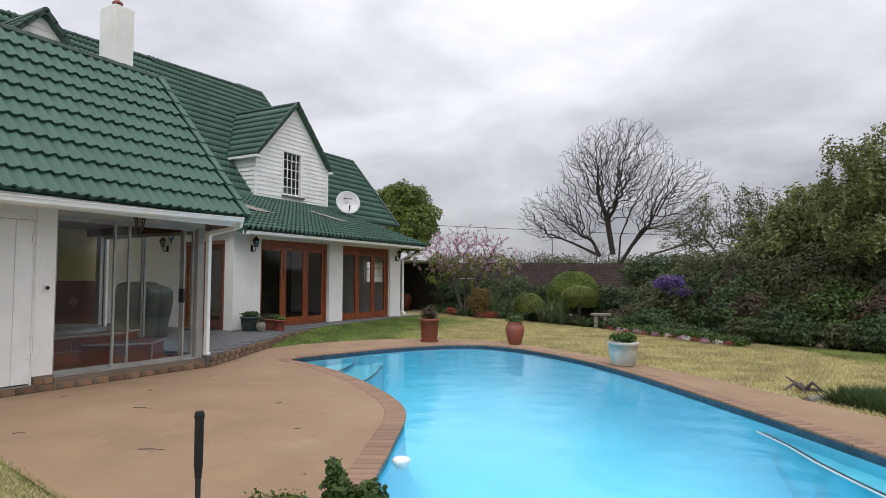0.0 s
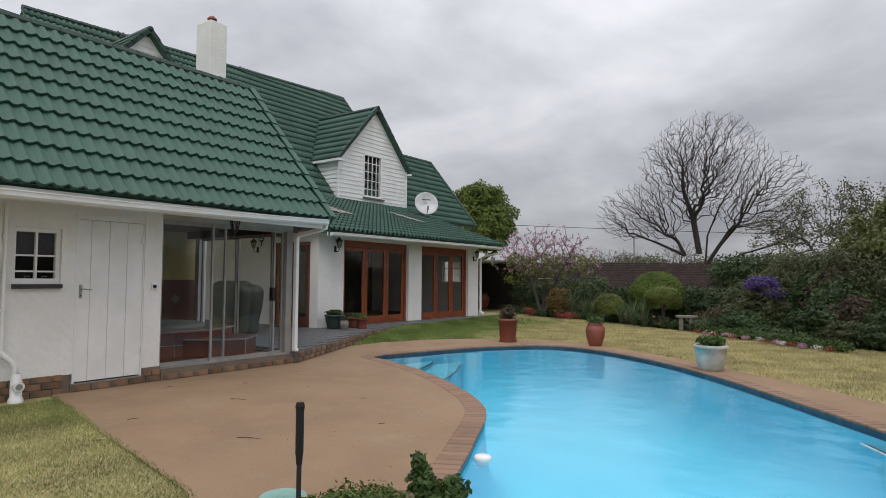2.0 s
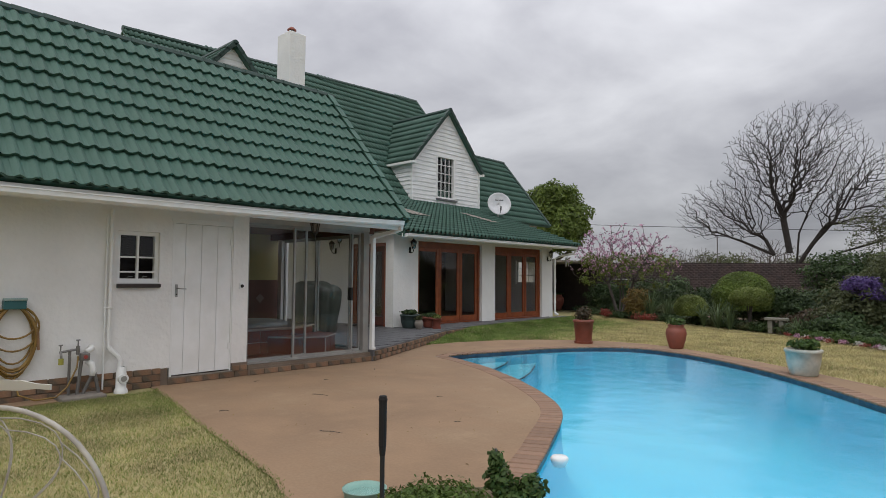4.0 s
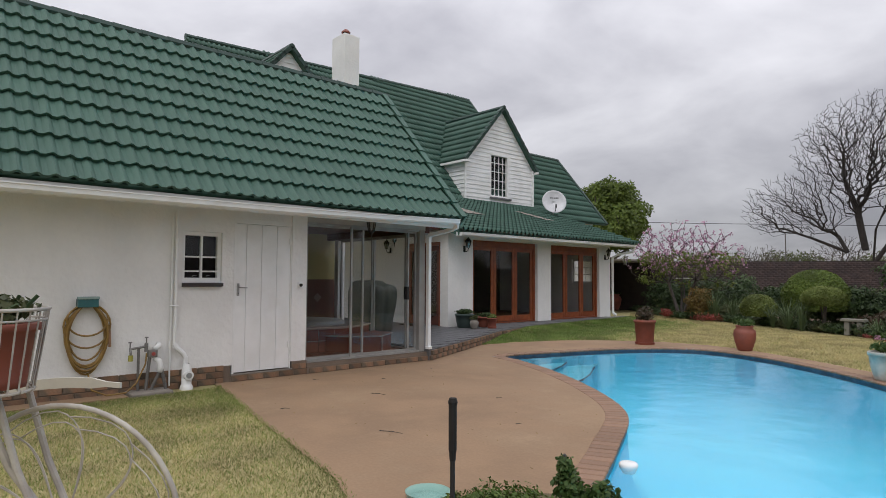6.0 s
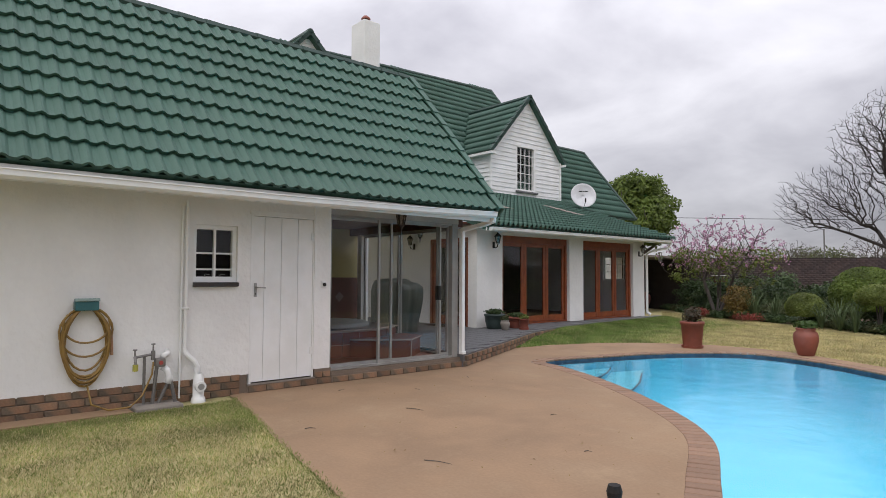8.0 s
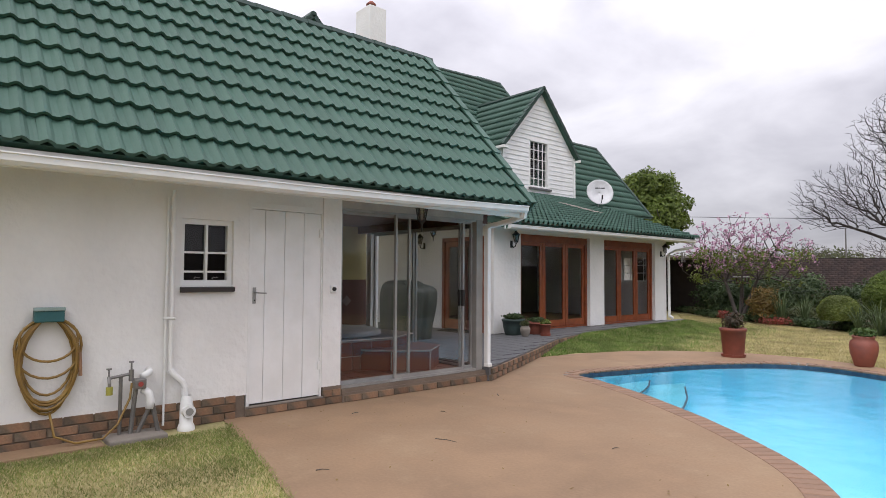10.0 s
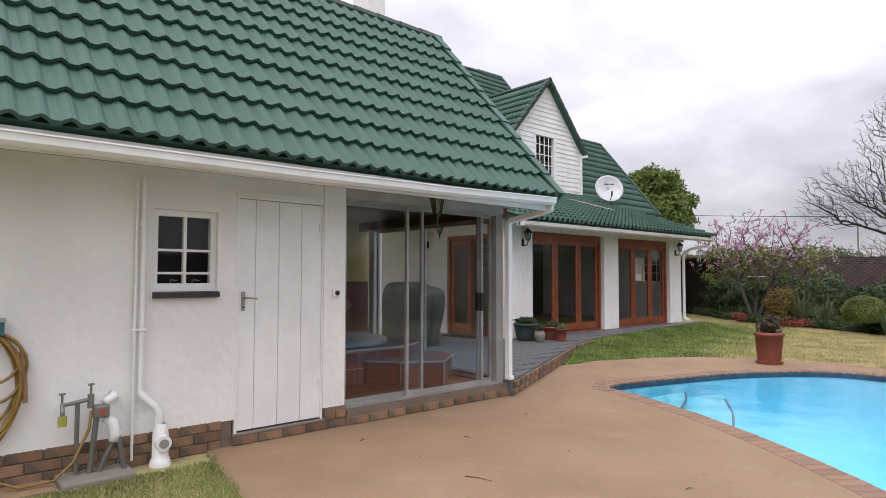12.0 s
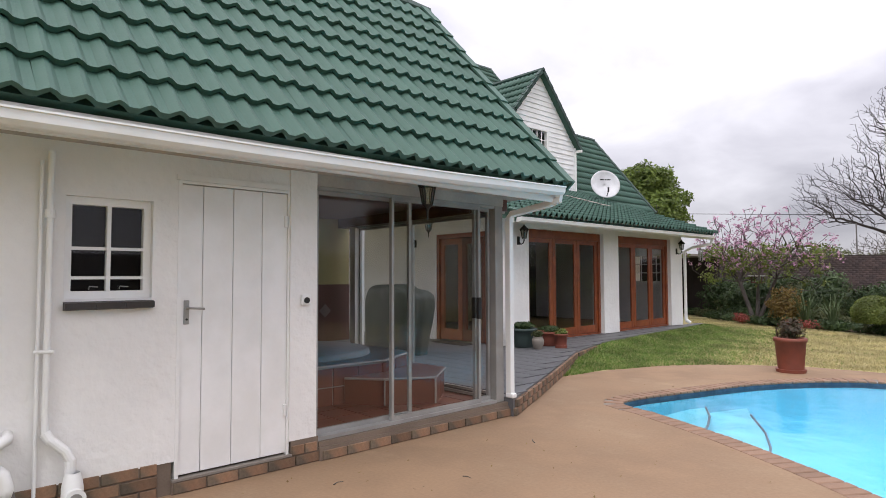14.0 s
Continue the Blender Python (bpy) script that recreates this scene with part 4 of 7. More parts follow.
# ---- shrubs along the bed ----
shrub("topiary", "large clipped green dome shrub", (1.75, 21.3, 0), [(0, 0, 0.92, 0.95, 0.9, 0.85)], 20000, 0.035, L_CITRUS, 41, twigs=False, shell=0.9)
shrub("topiary", "clipped yellow-green ball on a short stem", (2.64, 18.95, 0), [(0, 0, 0.92, 0.56, 0.56, 0.36)], 12000, 0.028, L_YEL, 42, twigs=True, shell=0.92)
shrub("topiary", "low clipped yellow-green mound", (0.62, 19.8, 0), [(0, 0, 0.55, 0.52, 0.52, 0.45)], 9000, 0.03, L_YEL, 43, twigs=False, shell=0.9)
shrub("purple_bush", "bushy shrub covered in purple flowers", (5.5, 18.0, 0), [(0, 0, 1.36, 0.46, 0.4, 0.24), (0.2, 0, 1.12, 0.36, 0.36, 0.2)], 2800, 0.035, L_PURPLE, 44, shell=0.2)
shrub("green_bush", "green undergrowth of the purple flowering bush", (5.5, 18.1, 0), [(0, 0, 0.7, 0.65, 0.55, 0.65)], 4500, 0.045, L_OLIVE, 45, shell=0.3)
BED = [(-7.66, 25.2), (-3.0, 20.9), (-1.14, 20.6), (1.0, 19.4), (3.12, 18.0), (5.0, 16.5), (6.62, 16.0), (8.39, 15.15), (9.87, 14.1), (11.6, 13.0), (13.8, 11.4), (16.5, 9.0), (16.5, 39), (-9.5, 26)]
BED_IN = [(x + 0.45, y + 0.4) for x, y in BED[:12]] + BED[12:]
structure("garden_bed", flat(BED_IN, -0.006), SOIL, "dark soil bed along the garden wall")
rng = np.random.default_rng(77)
EDGE = np.array(BED[:11])
for k in range(64):
    s = rng.random() ** 0.8 * (len(EDGE) - 1)
    i = min(int(s), len(EDGE) - 2)
    q = EDGE[i] + (EDGE[i + 1] - EDGE[i]) * (s - i)
    off = 0.5 + 3.4 * rng.random()
    dirn = np.array([0.75, 0.66])
    q = q + dirn * off
    h = (0.35 + 0.38 * off) * (0.8 + 0.4 * rng.random())
    if -0.9 < q[0] < 3.7:
        continue
    if -5 < q[0] < 5 and q[1] > 17:
        h *= 0.6
    w = 0.55 + 0.35 * rng.random()
    mat = (L_DARK, L_OLIVE, L_DARK, L_MID, L_DARK, L_BROWN)[k % 6]
    label = ("dark green leafy shrub", "grey-green bushy shrub", "dark evergreen shrub", "mid-green leafy shrub", "dense dark green shrub", "brownish thin shrub")[k % 6]
    blobs = [(0.25 * math.cos(j * 2.4) * w, 0.25 * math.sin(j * 2.4) * w, h * (0.35 + 0.16 * j), w * (1 - 0.13 * j), w * (1 - 0.13 * j), h * 0.34) for j in range(4)]
    shrub("shrub", label + " in the garden bed", (q[0], q[1], 0), blobs, 4600, 0.05, mat, 100 + k, shell=0.35)

# ---- coping bricks, pool steps and bench ----
def face_up(bm):
    for f in bm.faces:
        if f.normal.z < 0:
            f.normal_flip()
    return bm


def prism(points, z0, z1):
    """An upright block over a polygon."""
    bm = bmesh.new()
    lo = [bm.verts.new((x, y, z0)) for x, y in points]
    hi = [bm.verts.new((x, y, z1)) for x, y in points]
    f = [bm.faces.new(hi), bm.faces.new(lo[::-1])]
    for k in range(len(points)):
        j = (k + 1) % len(points)
        bm.faces.new((lo[k], lo[j], hi[j], hi[k]))
    bmesh.ops.recalc_face_normals(bm, faces=list(bm.faces))
    bmesh.ops.triangulate(bm, faces=f)
    return bm


POOLSTEP = material("pale_pool_plaster", (0.12, 0.65, 0.85), 0.6, grain=10, bump=0.0, spread=0.03)
ARC_A = [(1.50, 8.0), (1.42, 8.32), (1.34, 8.62), (1.16, 9.08), (0.92, 9.52)]
ARC_B = [(2.24, 7.66), (2.18, 7.98), (2.06, 8.42), (1.80, 9.02), (1.36, 9.8), (1.16, 10.2)]
structure("step_upper", prism([(0.74, 8.4), (0.9, 8.26)] + ARC_A + [(0.82, 9.3)], -0.9, -0.19), POOLSTEP, "pale upper pool step")
structure("step_lower", prism([(0.74, 8.4), (0.9, 8.26)] + ARC_B + [(0.95, 9.6)], -1.0, -0.26), POOLSTEP, "pale lower pool step")
for k, line in enumerate((ARC_A[1:], ARC_B[1:-1])):
    bm = bmesh.new()
    tube(bm, [(x, y, -0.187 - 0.07 * k) for x, y in line], 0.014, 6)
    structure("trim_step", bm, BLUETILE, "dark tile nosing on a pool step")

BENCH = [(7.75, 7.82), (7.95, 7.4), (8.22, 6.92), (8.43, 6.42), (8.62, 6.05), (8.84, 5.66), (9.5, 4.4)]
structure("step_bench", prism(BENCH + [(10.3, 4.4), (9.3, 6.3), (8.1, 8.0)], -1.0, -0.2), POOLSTEP, "pale underwater bench along the pool side")
for off, mat_, lab in ((0.0, BLUETILE, "dark tile nosing on the pool bench"), (-0.035, WHITE, "white nosing line on the pool bench")):
    bm = bmesh.new()
    tube(bm, [(x + off, y + off * 0.5, -0.196) for x, y in BENCH[1:]], 0.010, 6)
    structure("trim_step", bm, mat_, lab)

# bed of mortar under the coping
bm = bmesh.new()
a_ = [bm.verts.new((x, y, -0.007)) for x, y in offset_loop(POOL, OUT * 0.004)]
b_ = [bm.verts.new((x, y, -0.007)) for x, y in offset_loop(POOL, OUT * 0.26)]
for k in range(200):
    bm.faces.new((a_[k], a_[(k + 1) % 200], b_[(k + 1) % 200], b_[k]))
coping = structure("coping", face_up(bm), MORTAR, "red-brown brick coping round the pool")

# ---- boarded white door ----
def door_boarded():
    d = thing("boarded_door", "white painted vertical-board door with a steel lever handle", "door", at=(0, 3.32, 0.10))
    edges = [0.004, 0.16, 0.385, 0.615, 0.828]
    for a, b in zip(edges, edges[1:]):
        part("board", soft(boxes((-0.05, -0.012, a + 0.002, b - 0.002, 0.015, 2.045)), 0.003, 1), WHITE, d)
    part("backing", boxes((-0.06, -0.051, 0.0, 0.83, 0.01, 2.0)), WHITE, d)
    h = part("door_handle", soft(boxes((-0.012, -0.004, 0.03, 0.068, 1.055, 1.225)), 0.003, 1), ALU, d, "steel lever handle and plate")
    bm = bmesh.new(); tube(bm, ((-0.005, 0.05, 1.17), (0.045, 0.05, 1.17), (0.05, 0.065, 1.17), (0.05, 0.155, 1.163)), 0.008, 8)
    part("lever", bm, ALU, h, smooth=True)
    bm = bmesh.new(); tube(bm, ((-0.004, 0.05, 1.09), (-0.001, 0.05, 1.09)), 0.008, 8); part("keyhole", bm, BLACK, h)
    for z in (0.30, 1.78):
        part("hinge", boxes((-0.012, 0.004, 0.80, 0.83, z, z + 0.09)), WHITE, d)
    return d


door_boarded()
structure("door_frame", boxes((-0.12, 0.004, 3.30, 3.325, 0.10, 2.17), (-0.12, 0.004, 4.145, 4.165, 0.10, 2.17), (-0.12, 0.004, 3.325, 4.145, 2.15, 2.17)), WHITE, "white door frame")
structure("door_head", boxes((0.0, 0.014, 3.285, 4.158, 2.172, 2.212)), WHITE, "white drip board above the boarded door")
structure("sill_door", boxes((-0.12, 0.03, 3.28, 4.18, 0.085, 0.10)), MORTAR, "cement door sill")

SILL = material("dark_brown_sill_tile", (0.035, 0.028, 0.025), 0.5, grain=40, spread=0.15)


# ---- small casement window ----
def small_window():
    w = thing("casement_window", "white steel cottage-pane window with a dark tiled sill", "window", at=(-0.08, 2.62, 1.35))
    W, H = 0.515, 0.655
    part("frame", boxes((-0.02, 0.03, 0, 0.045, 0, H), (-0.02, 0.03, W - 0.045, W, 0, H), (-0.02, 0.03, 0.045, W - 0.045, 0, 0.05), (-0.02, 0.03, 0.045, W - 0.045, H - 0.05, H)), WHITE, w)
    part("mullion", boxes((-0.01, 0.035, W / 2 - 0.012, W / 2 + 0.012, 0.05, H - 0.05)), WHITE, w)
    for z in (0.135, 0.325):
        for y0, y1 in ((0.045, W / 2 - 0.012), (W / 2 + 0.012, W - 0.045)):
            part("glazing_bar", boxes((-0.01, 0.025, y0, y1, z - 0.01, z + 0.01)), WHITE, w)
    for y0, y1 in ((0.045, W / 2 - 0.012), (W / 2 + 0.012, W - 0.045)):
        for z0, z1 in ((0.05, 0.125), (0.145, 0.315), (0.335, H - 0.05)):
            part("pane", sheet("x", 0.002, y0, y1, z0, z1), GLASS, w).visible_shadow = False
    # Added black sheet stands in for the unlit room behind the panes.
    part("room_dark_sheet", boxes((-0.5, -0.48, -0.3, W + 0.3, -0.4, H + 0.3)), BLACK, w)
    for y, z in ((0.15, 0.075), (0.33, 0.075)):
        bm = bmesh.new(); tube(bm, ((0.01, y, 0.06), (0.03, y, 0.08), (0.03, y + 0.05, 0.075)), 0.004, 6); part("catch", bm, ALU, w)
    for k in range(3):
        bm = bmesh.new()
        y0, y1 = -0.004 + k * 0.175, 0.168 + k * 0.175
        v = [bm.verts.new(p) for y in (y0, y1) for p in ((0.0, y, -0.004), (0.135, y, -0.022), (0.135, y, -0.062), (0.08, y, -0.07), (0.08, y, -0.03))]
        for q in ((0, 1, 6, 5), (1, 2, 7, 6), (2, 3, 8, 7), (3, 4, 9, 8), (4, 0, 5, 9), (4, 3, 2, 1, 0), (5, 6, 7, 8, 9)):
            bm.faces.new([v[n] for n in q])
        bmesh.ops.recalc_face_normals(bm, faces=list(bm.faces))
        part("sill_tile", bm, SILL, w)
    return w


small_window()

# ---- entry box on the pier ----
s_ = thing("door_buzzer", "small grey wall-mounted buzzer box with a black round button", "buzzer", at=(0.02, 4.25, 1.26))
part("case", soft(boxes((0, 0.03, 0, 0.08, 0, 0.085)), 0.006), BOARD, s_)
bm = bmesh.new(); tube(bm, ((0.03, 0.04, 0.04), (0.042, 0.04, 0.04)), 0.024, 16); part("button", bm, BLACK, s_)

# ---- sliding glass doors ----
def glazed(name, label, panels, at, rz, height, handle=None, glass=GLASS, metal=ALU, thick=0.030):
    """Framed glass panels along x: (start, end, offset)."""
    d = thing(name, label, "sliding door", at=at)
    d.rotation_euler = (0, 0, rz)
    x0, x1 = min(p[0] for p in panels), max(p[1] for p in panels)
    part("head_rail", boxes((x0, x1, -0.06, 0.06, height - 0.025, height)), metal, d)
    part("sill_rail", boxes((x0, x1, -0.07, 0.07, 0, 0.03)), metal, d)
    for a, b, off in panels:
        p = part("panel", boxes((a, a + thick, off - 0.018, off + 0.018, 0.03, height - 0.025), (b - thick, b, off - 0.018, off + 0.018, 0.03, height - 0.025),
                                (a + thick, b - thick, off - 0.018, off + 0.018, 0.03, 0.07), (a + thick, b - thick, off - 0.018, off + 0.018, height - 0.055, height - 0.025)), metal, d)
        part("pane", sheet("y", off, a + thick, b - thick, 0.07, height - 0.055), glass, p).visible_shadow = False
    if handle is not None:
        part("door_handle", soft(boxes((handle - 0.02, handle + 0.02, 0.03, 0.075, 0.95, 1.17)), 0.008), BLACK, d, "black door handle")
    return d


# local x runs along the wall, local y into the room
slide = glazed("sliding_door", "aluminium framed sliding glass doors above a brick threshold", [(0.0, 1.076, 0.035), (0.785, 1.96, -0.03), (1.935, 2.17, 0.035)], (-0.07, 4.42, 0.15), radians(90), 2.09)
part("door_handle", soft(boxes((1.885, 1.93, -0.095, -0.05, 0.90, 1.12)), 0.008), BLACK, slide, "black door handle")
part("door_handle", soft(boxes((1.895, 1.925, -0.012, 0.02, 0.90, 1.12)), 0.008), BLACK, slide, "black door handle")
side = glazed("side_door", "aluminium framed glass side doors of the tub room", [(-2.84, -1.64, 0.02), (-1.69, -0.1, -0.02)], (0, 6.8, 0.14), 0, 2.07)
structure("lintel_side", boxes((-3.3, -0.1, 6.73, 6.9, 2.212, 2.344)), DARKWOOD, "dark timber beam over the side glazing")
structure("pier", boxes((-2.975, -2.842, 6.74, 6.9, 0.12, 2.211)), WHITE, "white painted pier at the side of the tub room")
structure("post", soft(boxes((-0.10, -0.01, 6.60, 6.72, 0.15, 2.34)), 0.004, 1), material("grey_post_paint", (0.30, 0.29, 0.27), 0.5, spread=0.05), "grey painted corner post")
structure("trim_jamb", boxes((-0.06, 0.012, 4.40, 4.418, 0.12, 2.19)), ALU, "aluminium jamb")

# ---- tub room ----
YELLOW = material("yellow_ochre_wall", (0.36, 0.31, 0.15), 0.9, second=(0.32, 0.28, 0.14), grain=30, spread=0.04)
DADO = material("dark_red_tiled_dado", (0.115, 0.045, 0.035), 0.5, second=(0.09, 0.038, 0.03), scale=3, grain=20, spread=0.06)
REDTILE = material("glazed_red_brown_tile", (0.19, 0.055, 0.028), 0.4, second=(0.15, 0.042, 0.024), scale=2, grain=20, spread=0.08, obj_rand=0.12)
GROUT = material("pale_grout", (0.45, 0.40, 0.36), 0.9, grain=40)
DIAMOND = material("faded_inset_tile", (0.20, 0.14, 0.12), 0.6, grain=40)
structure("wall_yellow", boxes((-3.3, -3.27, 4.38, 6.92, 1.38, 2.34)), YELLOW, "yellow ochre painted upper wall")
structure("dado", boxes((-3.3, -3.255, 4.38, 6.92, 0.56, 1.38)), DADO, "dark red tiled dado")
for k in range(3):
    q = 4.9 + 0.8 * k
    bm = bmesh.new()
    v = [bm.verts.new((-3.25, q + a, 1.0 + b)) for a, b in ((-0.1, 0), (0, -0.1), (0.1, 0), (0, 0.1))]
    bm.faces.new(v)
    structure("dado_diamond", bm, DIAMOND, "pale diamond tile in the dado")
TUB = [(-1.25, 4.39), (-1.16, 5.95), (-1.55, 6.62), (-3.25, 6.62), (-3.25, 4.39)]
tub = thing("tub_surround", "raised tub surround clad in red-brown glazed tiles with pale nosing", "hot tub", at=(0, 0, 0.12))
part("core", prism(TUB, 0.0, 0.415), GROUT, tub)


def cladding(a, b, z0, z1, n, rows, parent, gap=0.006, out=0.012):
    """Tiles on an upright face from a to b (seen with the outside to the right of a-b)."""
    a, b = Vector((*a, 0)), Vector((*b, 0))
    d = (b - a) / n
    nn = Vector((d.y, -d.x, 0)).normalized()
    for r in range(rows):
        for k in range(n):
            p, q = a + d * k + d.normalized() * gap, a + d * (k + 1) - d.normalized() * gap
            lo, hi = z0 + (z1 - z0) * r / rows + gap, z0 + (z1 - z0) * (r + 1) / rows - gap
            bm = bmesh.new()
            v = [bm.verts.new(w + nn * o + Vector((0, 0, z))) for o in (0.0, out) for w, z in ((p, lo), (q, lo), (q, hi), (p, hi))]
            for f in ((4, 5, 6, 7), (0, 1, 5, 4), (1, 2, 6, 5), (2, 3, 7, 6), (3, 0, 4, 7)):
                bm.faces.new([v[j] for j in f])
            part("tile", bm, REDTILE, parent)


cladding(TUB[0], TUB[1], 0.0, 0.40, 5, 2, tub)
cladding(TUB[1], TUB[2], 0.0, 0.40, 2, 2, tub)
part("coping", prism([(-1.23, 4.39), (-1.13, 5.97), (-1.53, 6.65), (-3.25, 6.65), (-3.25, 4.39)], 0.4152, 0.44), material("dark_tiled_top", (0.07, 0.06, 0.06), 0.4, grain=20), tub)
for a, b in (((-1.225, 4.39), (-1.125, 5.97)), ((-1.125, 5.97), (-1.52, 6.65))):
    bm = bmesh.new(); tube(bm, ((*a, 0.425), (*b, 0.425)), 0.012, 6); part("nosing", bm, GROUT, tub, "pale grout nosing")
STEP = [(-1.16, 5.45), (-0.80, 5.72), (-0.53, 6.19), (-0.95, 6.70), (-1.5, 6.70), (-1.16, 6.0)]
stp = thing("tub_step", "angled red-brown tiled step beside the raised tub", "step", at=(0, 0, 0.12))
part("core", prism(STEP, 0, 0.275), GROUT, stp)
for a, b, n in ((STEP[0], STEP[1], 1), (STEP[1], STEP[2], 1), (STEP[2], STEP[3], 2)):
    cladding(a, b, 0.0, 0.275, n, 1, stp)
part("tread", prism([(-1.14, 5.44), (-0.79, 5.71), (-0.515, 6.19), (-0.94, 6.72), (-1.48, 6.72), (-1.15, 6.0)], 0.2752, 0.295), REDTILE, stp)
for a, b in (((-1.14, 5.44), (-0.785, 5.70)), ((-0.785, 5.70), (-0.51, 6.19)), ((-0.51, 6.19), (-0.93, 6.72))):
    bm = bmesh.new(); tube(bm, ((*a, 0.287), (*b, 0.287)), 0.010, 6); part("nosing", bm, GROUT, stp, "pale grout nosing")
for q in ((-0.79, 5.71), (-0.517, 6.19)):
    bm = bmesh.new(); tube(bm, ((*q, 0.0), (*q, 0.285)), 0.009, 6); part("nosing", bm, GROUT, stp, "pale grout nosing")
cov = thing("tub_cover", "grey-blue padded round tub cover", "tub cover", at=(-2.25, 5.5, 0.56))
part("lid", lathe(bmesh.new(), [(0.0, 0.075), (0.80, 0.07), (0.86, 0.05), (0.87, 0.0)], 40), material("grey_blue_vinyl", (0.16, 0.18, 0.20), 0.5, grain=20), cov, smooth=True)
# floor tiles of the room
fl = bpy.data.objects["floor_wing"]

# ---- covered barbecue on the porch ----
bbq = thing("covered_barbecue", "barbecue under a draped olive-grey waterproof cover", "barbecue", at=(-3.67, 8.2, 0.2))
bm = bmesh.new()
# rows: height, half depth, reach to the lid's side, reach to the shelf's side
N = 72
rows_ = [(0.0, 0.33, 0.60, 0.46), (0.3, 0.33, 0.61, 0.51), (0.55, 0.34, 0.62, 0.57), (0.76, 0.34, 0.63, 0.62), (0.90, 0.34, 0.62, 0.63), (0.99, 0.33, 0.58, 0.62), (1.05, 0.32, 0.55, 0.52), (1.09, 0.30, 0.52, 0.22), (1.13, 0.26, 0.49, 0.15), (1.155, 0.20, 0.44, 0.11), (1.165, 0.01, 0.05, 0.05)]
rr = []
for z, hx, left, right in rows_:
    ring = []
    for k in range(N):
        a = 2 * math.pi * k / N
        c, s = math.cos(a), math.sin(a)
        r = (abs(c) ** 6 + abs(s) ** 6) ** (-1 / 6)
        loose = max(0.0, 1.02 - z)
        drape = 0.55 * abs(math.sin(4.5 * a + 1.2 * z)) + 0.3 * abs(math.sin(7.5 * a - 1.6 * z)) + 0.15 * math.sin(15 * a)
        fold = 1 + (0.17 if c > 0 else 0.07) * (drape - 0.5) * (0.25 + loose)
        ring.append(bm.verts.new(((right if c > 0 else left) * c * r * fold, hx * s * r * fold, z + (0.02 * math.sin(5 * a) if 0.9 < z < 1.1 else 0))))
    rr.append(ring)
for a, b in zip(rr, rr[1:]):
    for k in range(N):
        bm.faces.new((a[k], a[(k + 1) % N], b[(k + 1) % N], b[k]))
part("cover", bm, material("olive_grey_cover", (0.055, 0.062, 0.052), 0.6, second=(0.075, 0.083, 0.068), scale=3, grain=30, bump=0.3, spread=0.1), bbq, smooth=True)

# ---- porch slab ----
SLAB = [(0.10, 6.74), (-0.65, 8.3), (-1.22, 9.45), (-1.80, 10.6), (-2.30, 12.2), (-2.55, 14.0), (-2.75, 16.0), (-3.0, 18.3)]
porch = structure("floor_porch", prism(SLAB + [(-3.2, 18.3), (-3.2, 10.2), (-9.0, 10.2), (-9.0, 6.905), (0.0, 6.74)], 0.0, 0.188), SLATE, "grey slate tiled porch floor with a brick edge")

# ---- French doors ----
def french(y0, y1, z0, z1, leaves, label):
    d = thing("french_doors", label, "door", at=(-3.35, y0, z0))
    W, H = y1 - y0, z1 - z0
    for a, b, c, e in ((0, 0.07, 0, H), (W - 0.07, W, 0, H), (0.07, W - 0.07, H - 0.17, H)):
        part("frame", soft(boxes((-0.06, 0.06, a, b, c, e)), 0.005, 1), WOOD, d)
    part("sill", boxes((-0.06, 0.07, 0.07, W - 0.07, 0, 0.035)), WOOD, d)
    for a, b in leaves:
        leaf = part("leaf", soft(boxes((-0.022, 0.022, a, a + 0.097, 0.04, H - 0.165)), 0.004, 1), WOOD, d)
        part("stile", soft(boxes((-0.022, 0.022, b - 0.097, b, 0.04, H - 0.165)), 0.004, 1), WOOD, leaf)
        part("bottom_rail", soft(boxes((-0.02, 0.02, a + 0.098, b - 0.098, 0.04, 0.20)), 0.004, 1), WOOD, leaf)
        part("top_rail", soft(boxes((-0.02, 0.02, a + 0.098, b - 0.098, H - 0.26, H - 0.165)), 0.004, 1), WOOD, leaf)
        part("pane", sheet("x", 0.0, a + 0.098, b - 0.098, 0.20, H - 0.26), GLASS, leaf).visible_shadow = False
    return d


french(11.08, 13.735, 0.20, 2.44, [(0.07, 0.93), (0.94, 1.80), (1.81, 2.585)], "red-brown timber glazed folding doors beside the potted plants")
french(14.36, 16.9, 0.20, 2.44, [(0.07, 0.88), (0.89, 1.715), (1.725, 2.47)], "red-brown timber glazed folding doors near the corner downpipe")
d = thing("porch_door", "dark red-brown timber glazed door of the porch", "door", at=(-4.95, 10.28, 0.2))
for a, b, c, e in ((0, 0.08, 0, 2.158), (1.37, 1.448, 0, 2.158), (0.08, 1.37, 2.07, 2.158)):
    part("frame", boxes((a, b, -0.06, 0.06, c, e)), WOOD, d)
for a, b in ((0.085, 0.72), (0.73, 1.365)):
    leaf = part("leaf", boxes((a, a + 0.11, -0.03, 0.01, 0.02, 2.06), (b - 0.11, b, -0.03, 0.01, 0.02, 2.06), (a + 0.11, b - 0.11, -0.03, 0.01, 0.02, 0.24), (a + 0.11, b - 0.11, -0.03, 0.01, 1.94, 2.06)), WOOD if a < 0.1 else DARKWOOD, d)
    part("pane", sheet("y", -0.01, a + 0.11, b - 0.11, 0.24, 1.94), GLASS, leaf).visible_shadow = False
structure("door_mat", soft(boxes((-4.6, -3.7, 9.75, 10.12, 0.2, 0.215)), 0.004, 1), BLACK, "black door mat")
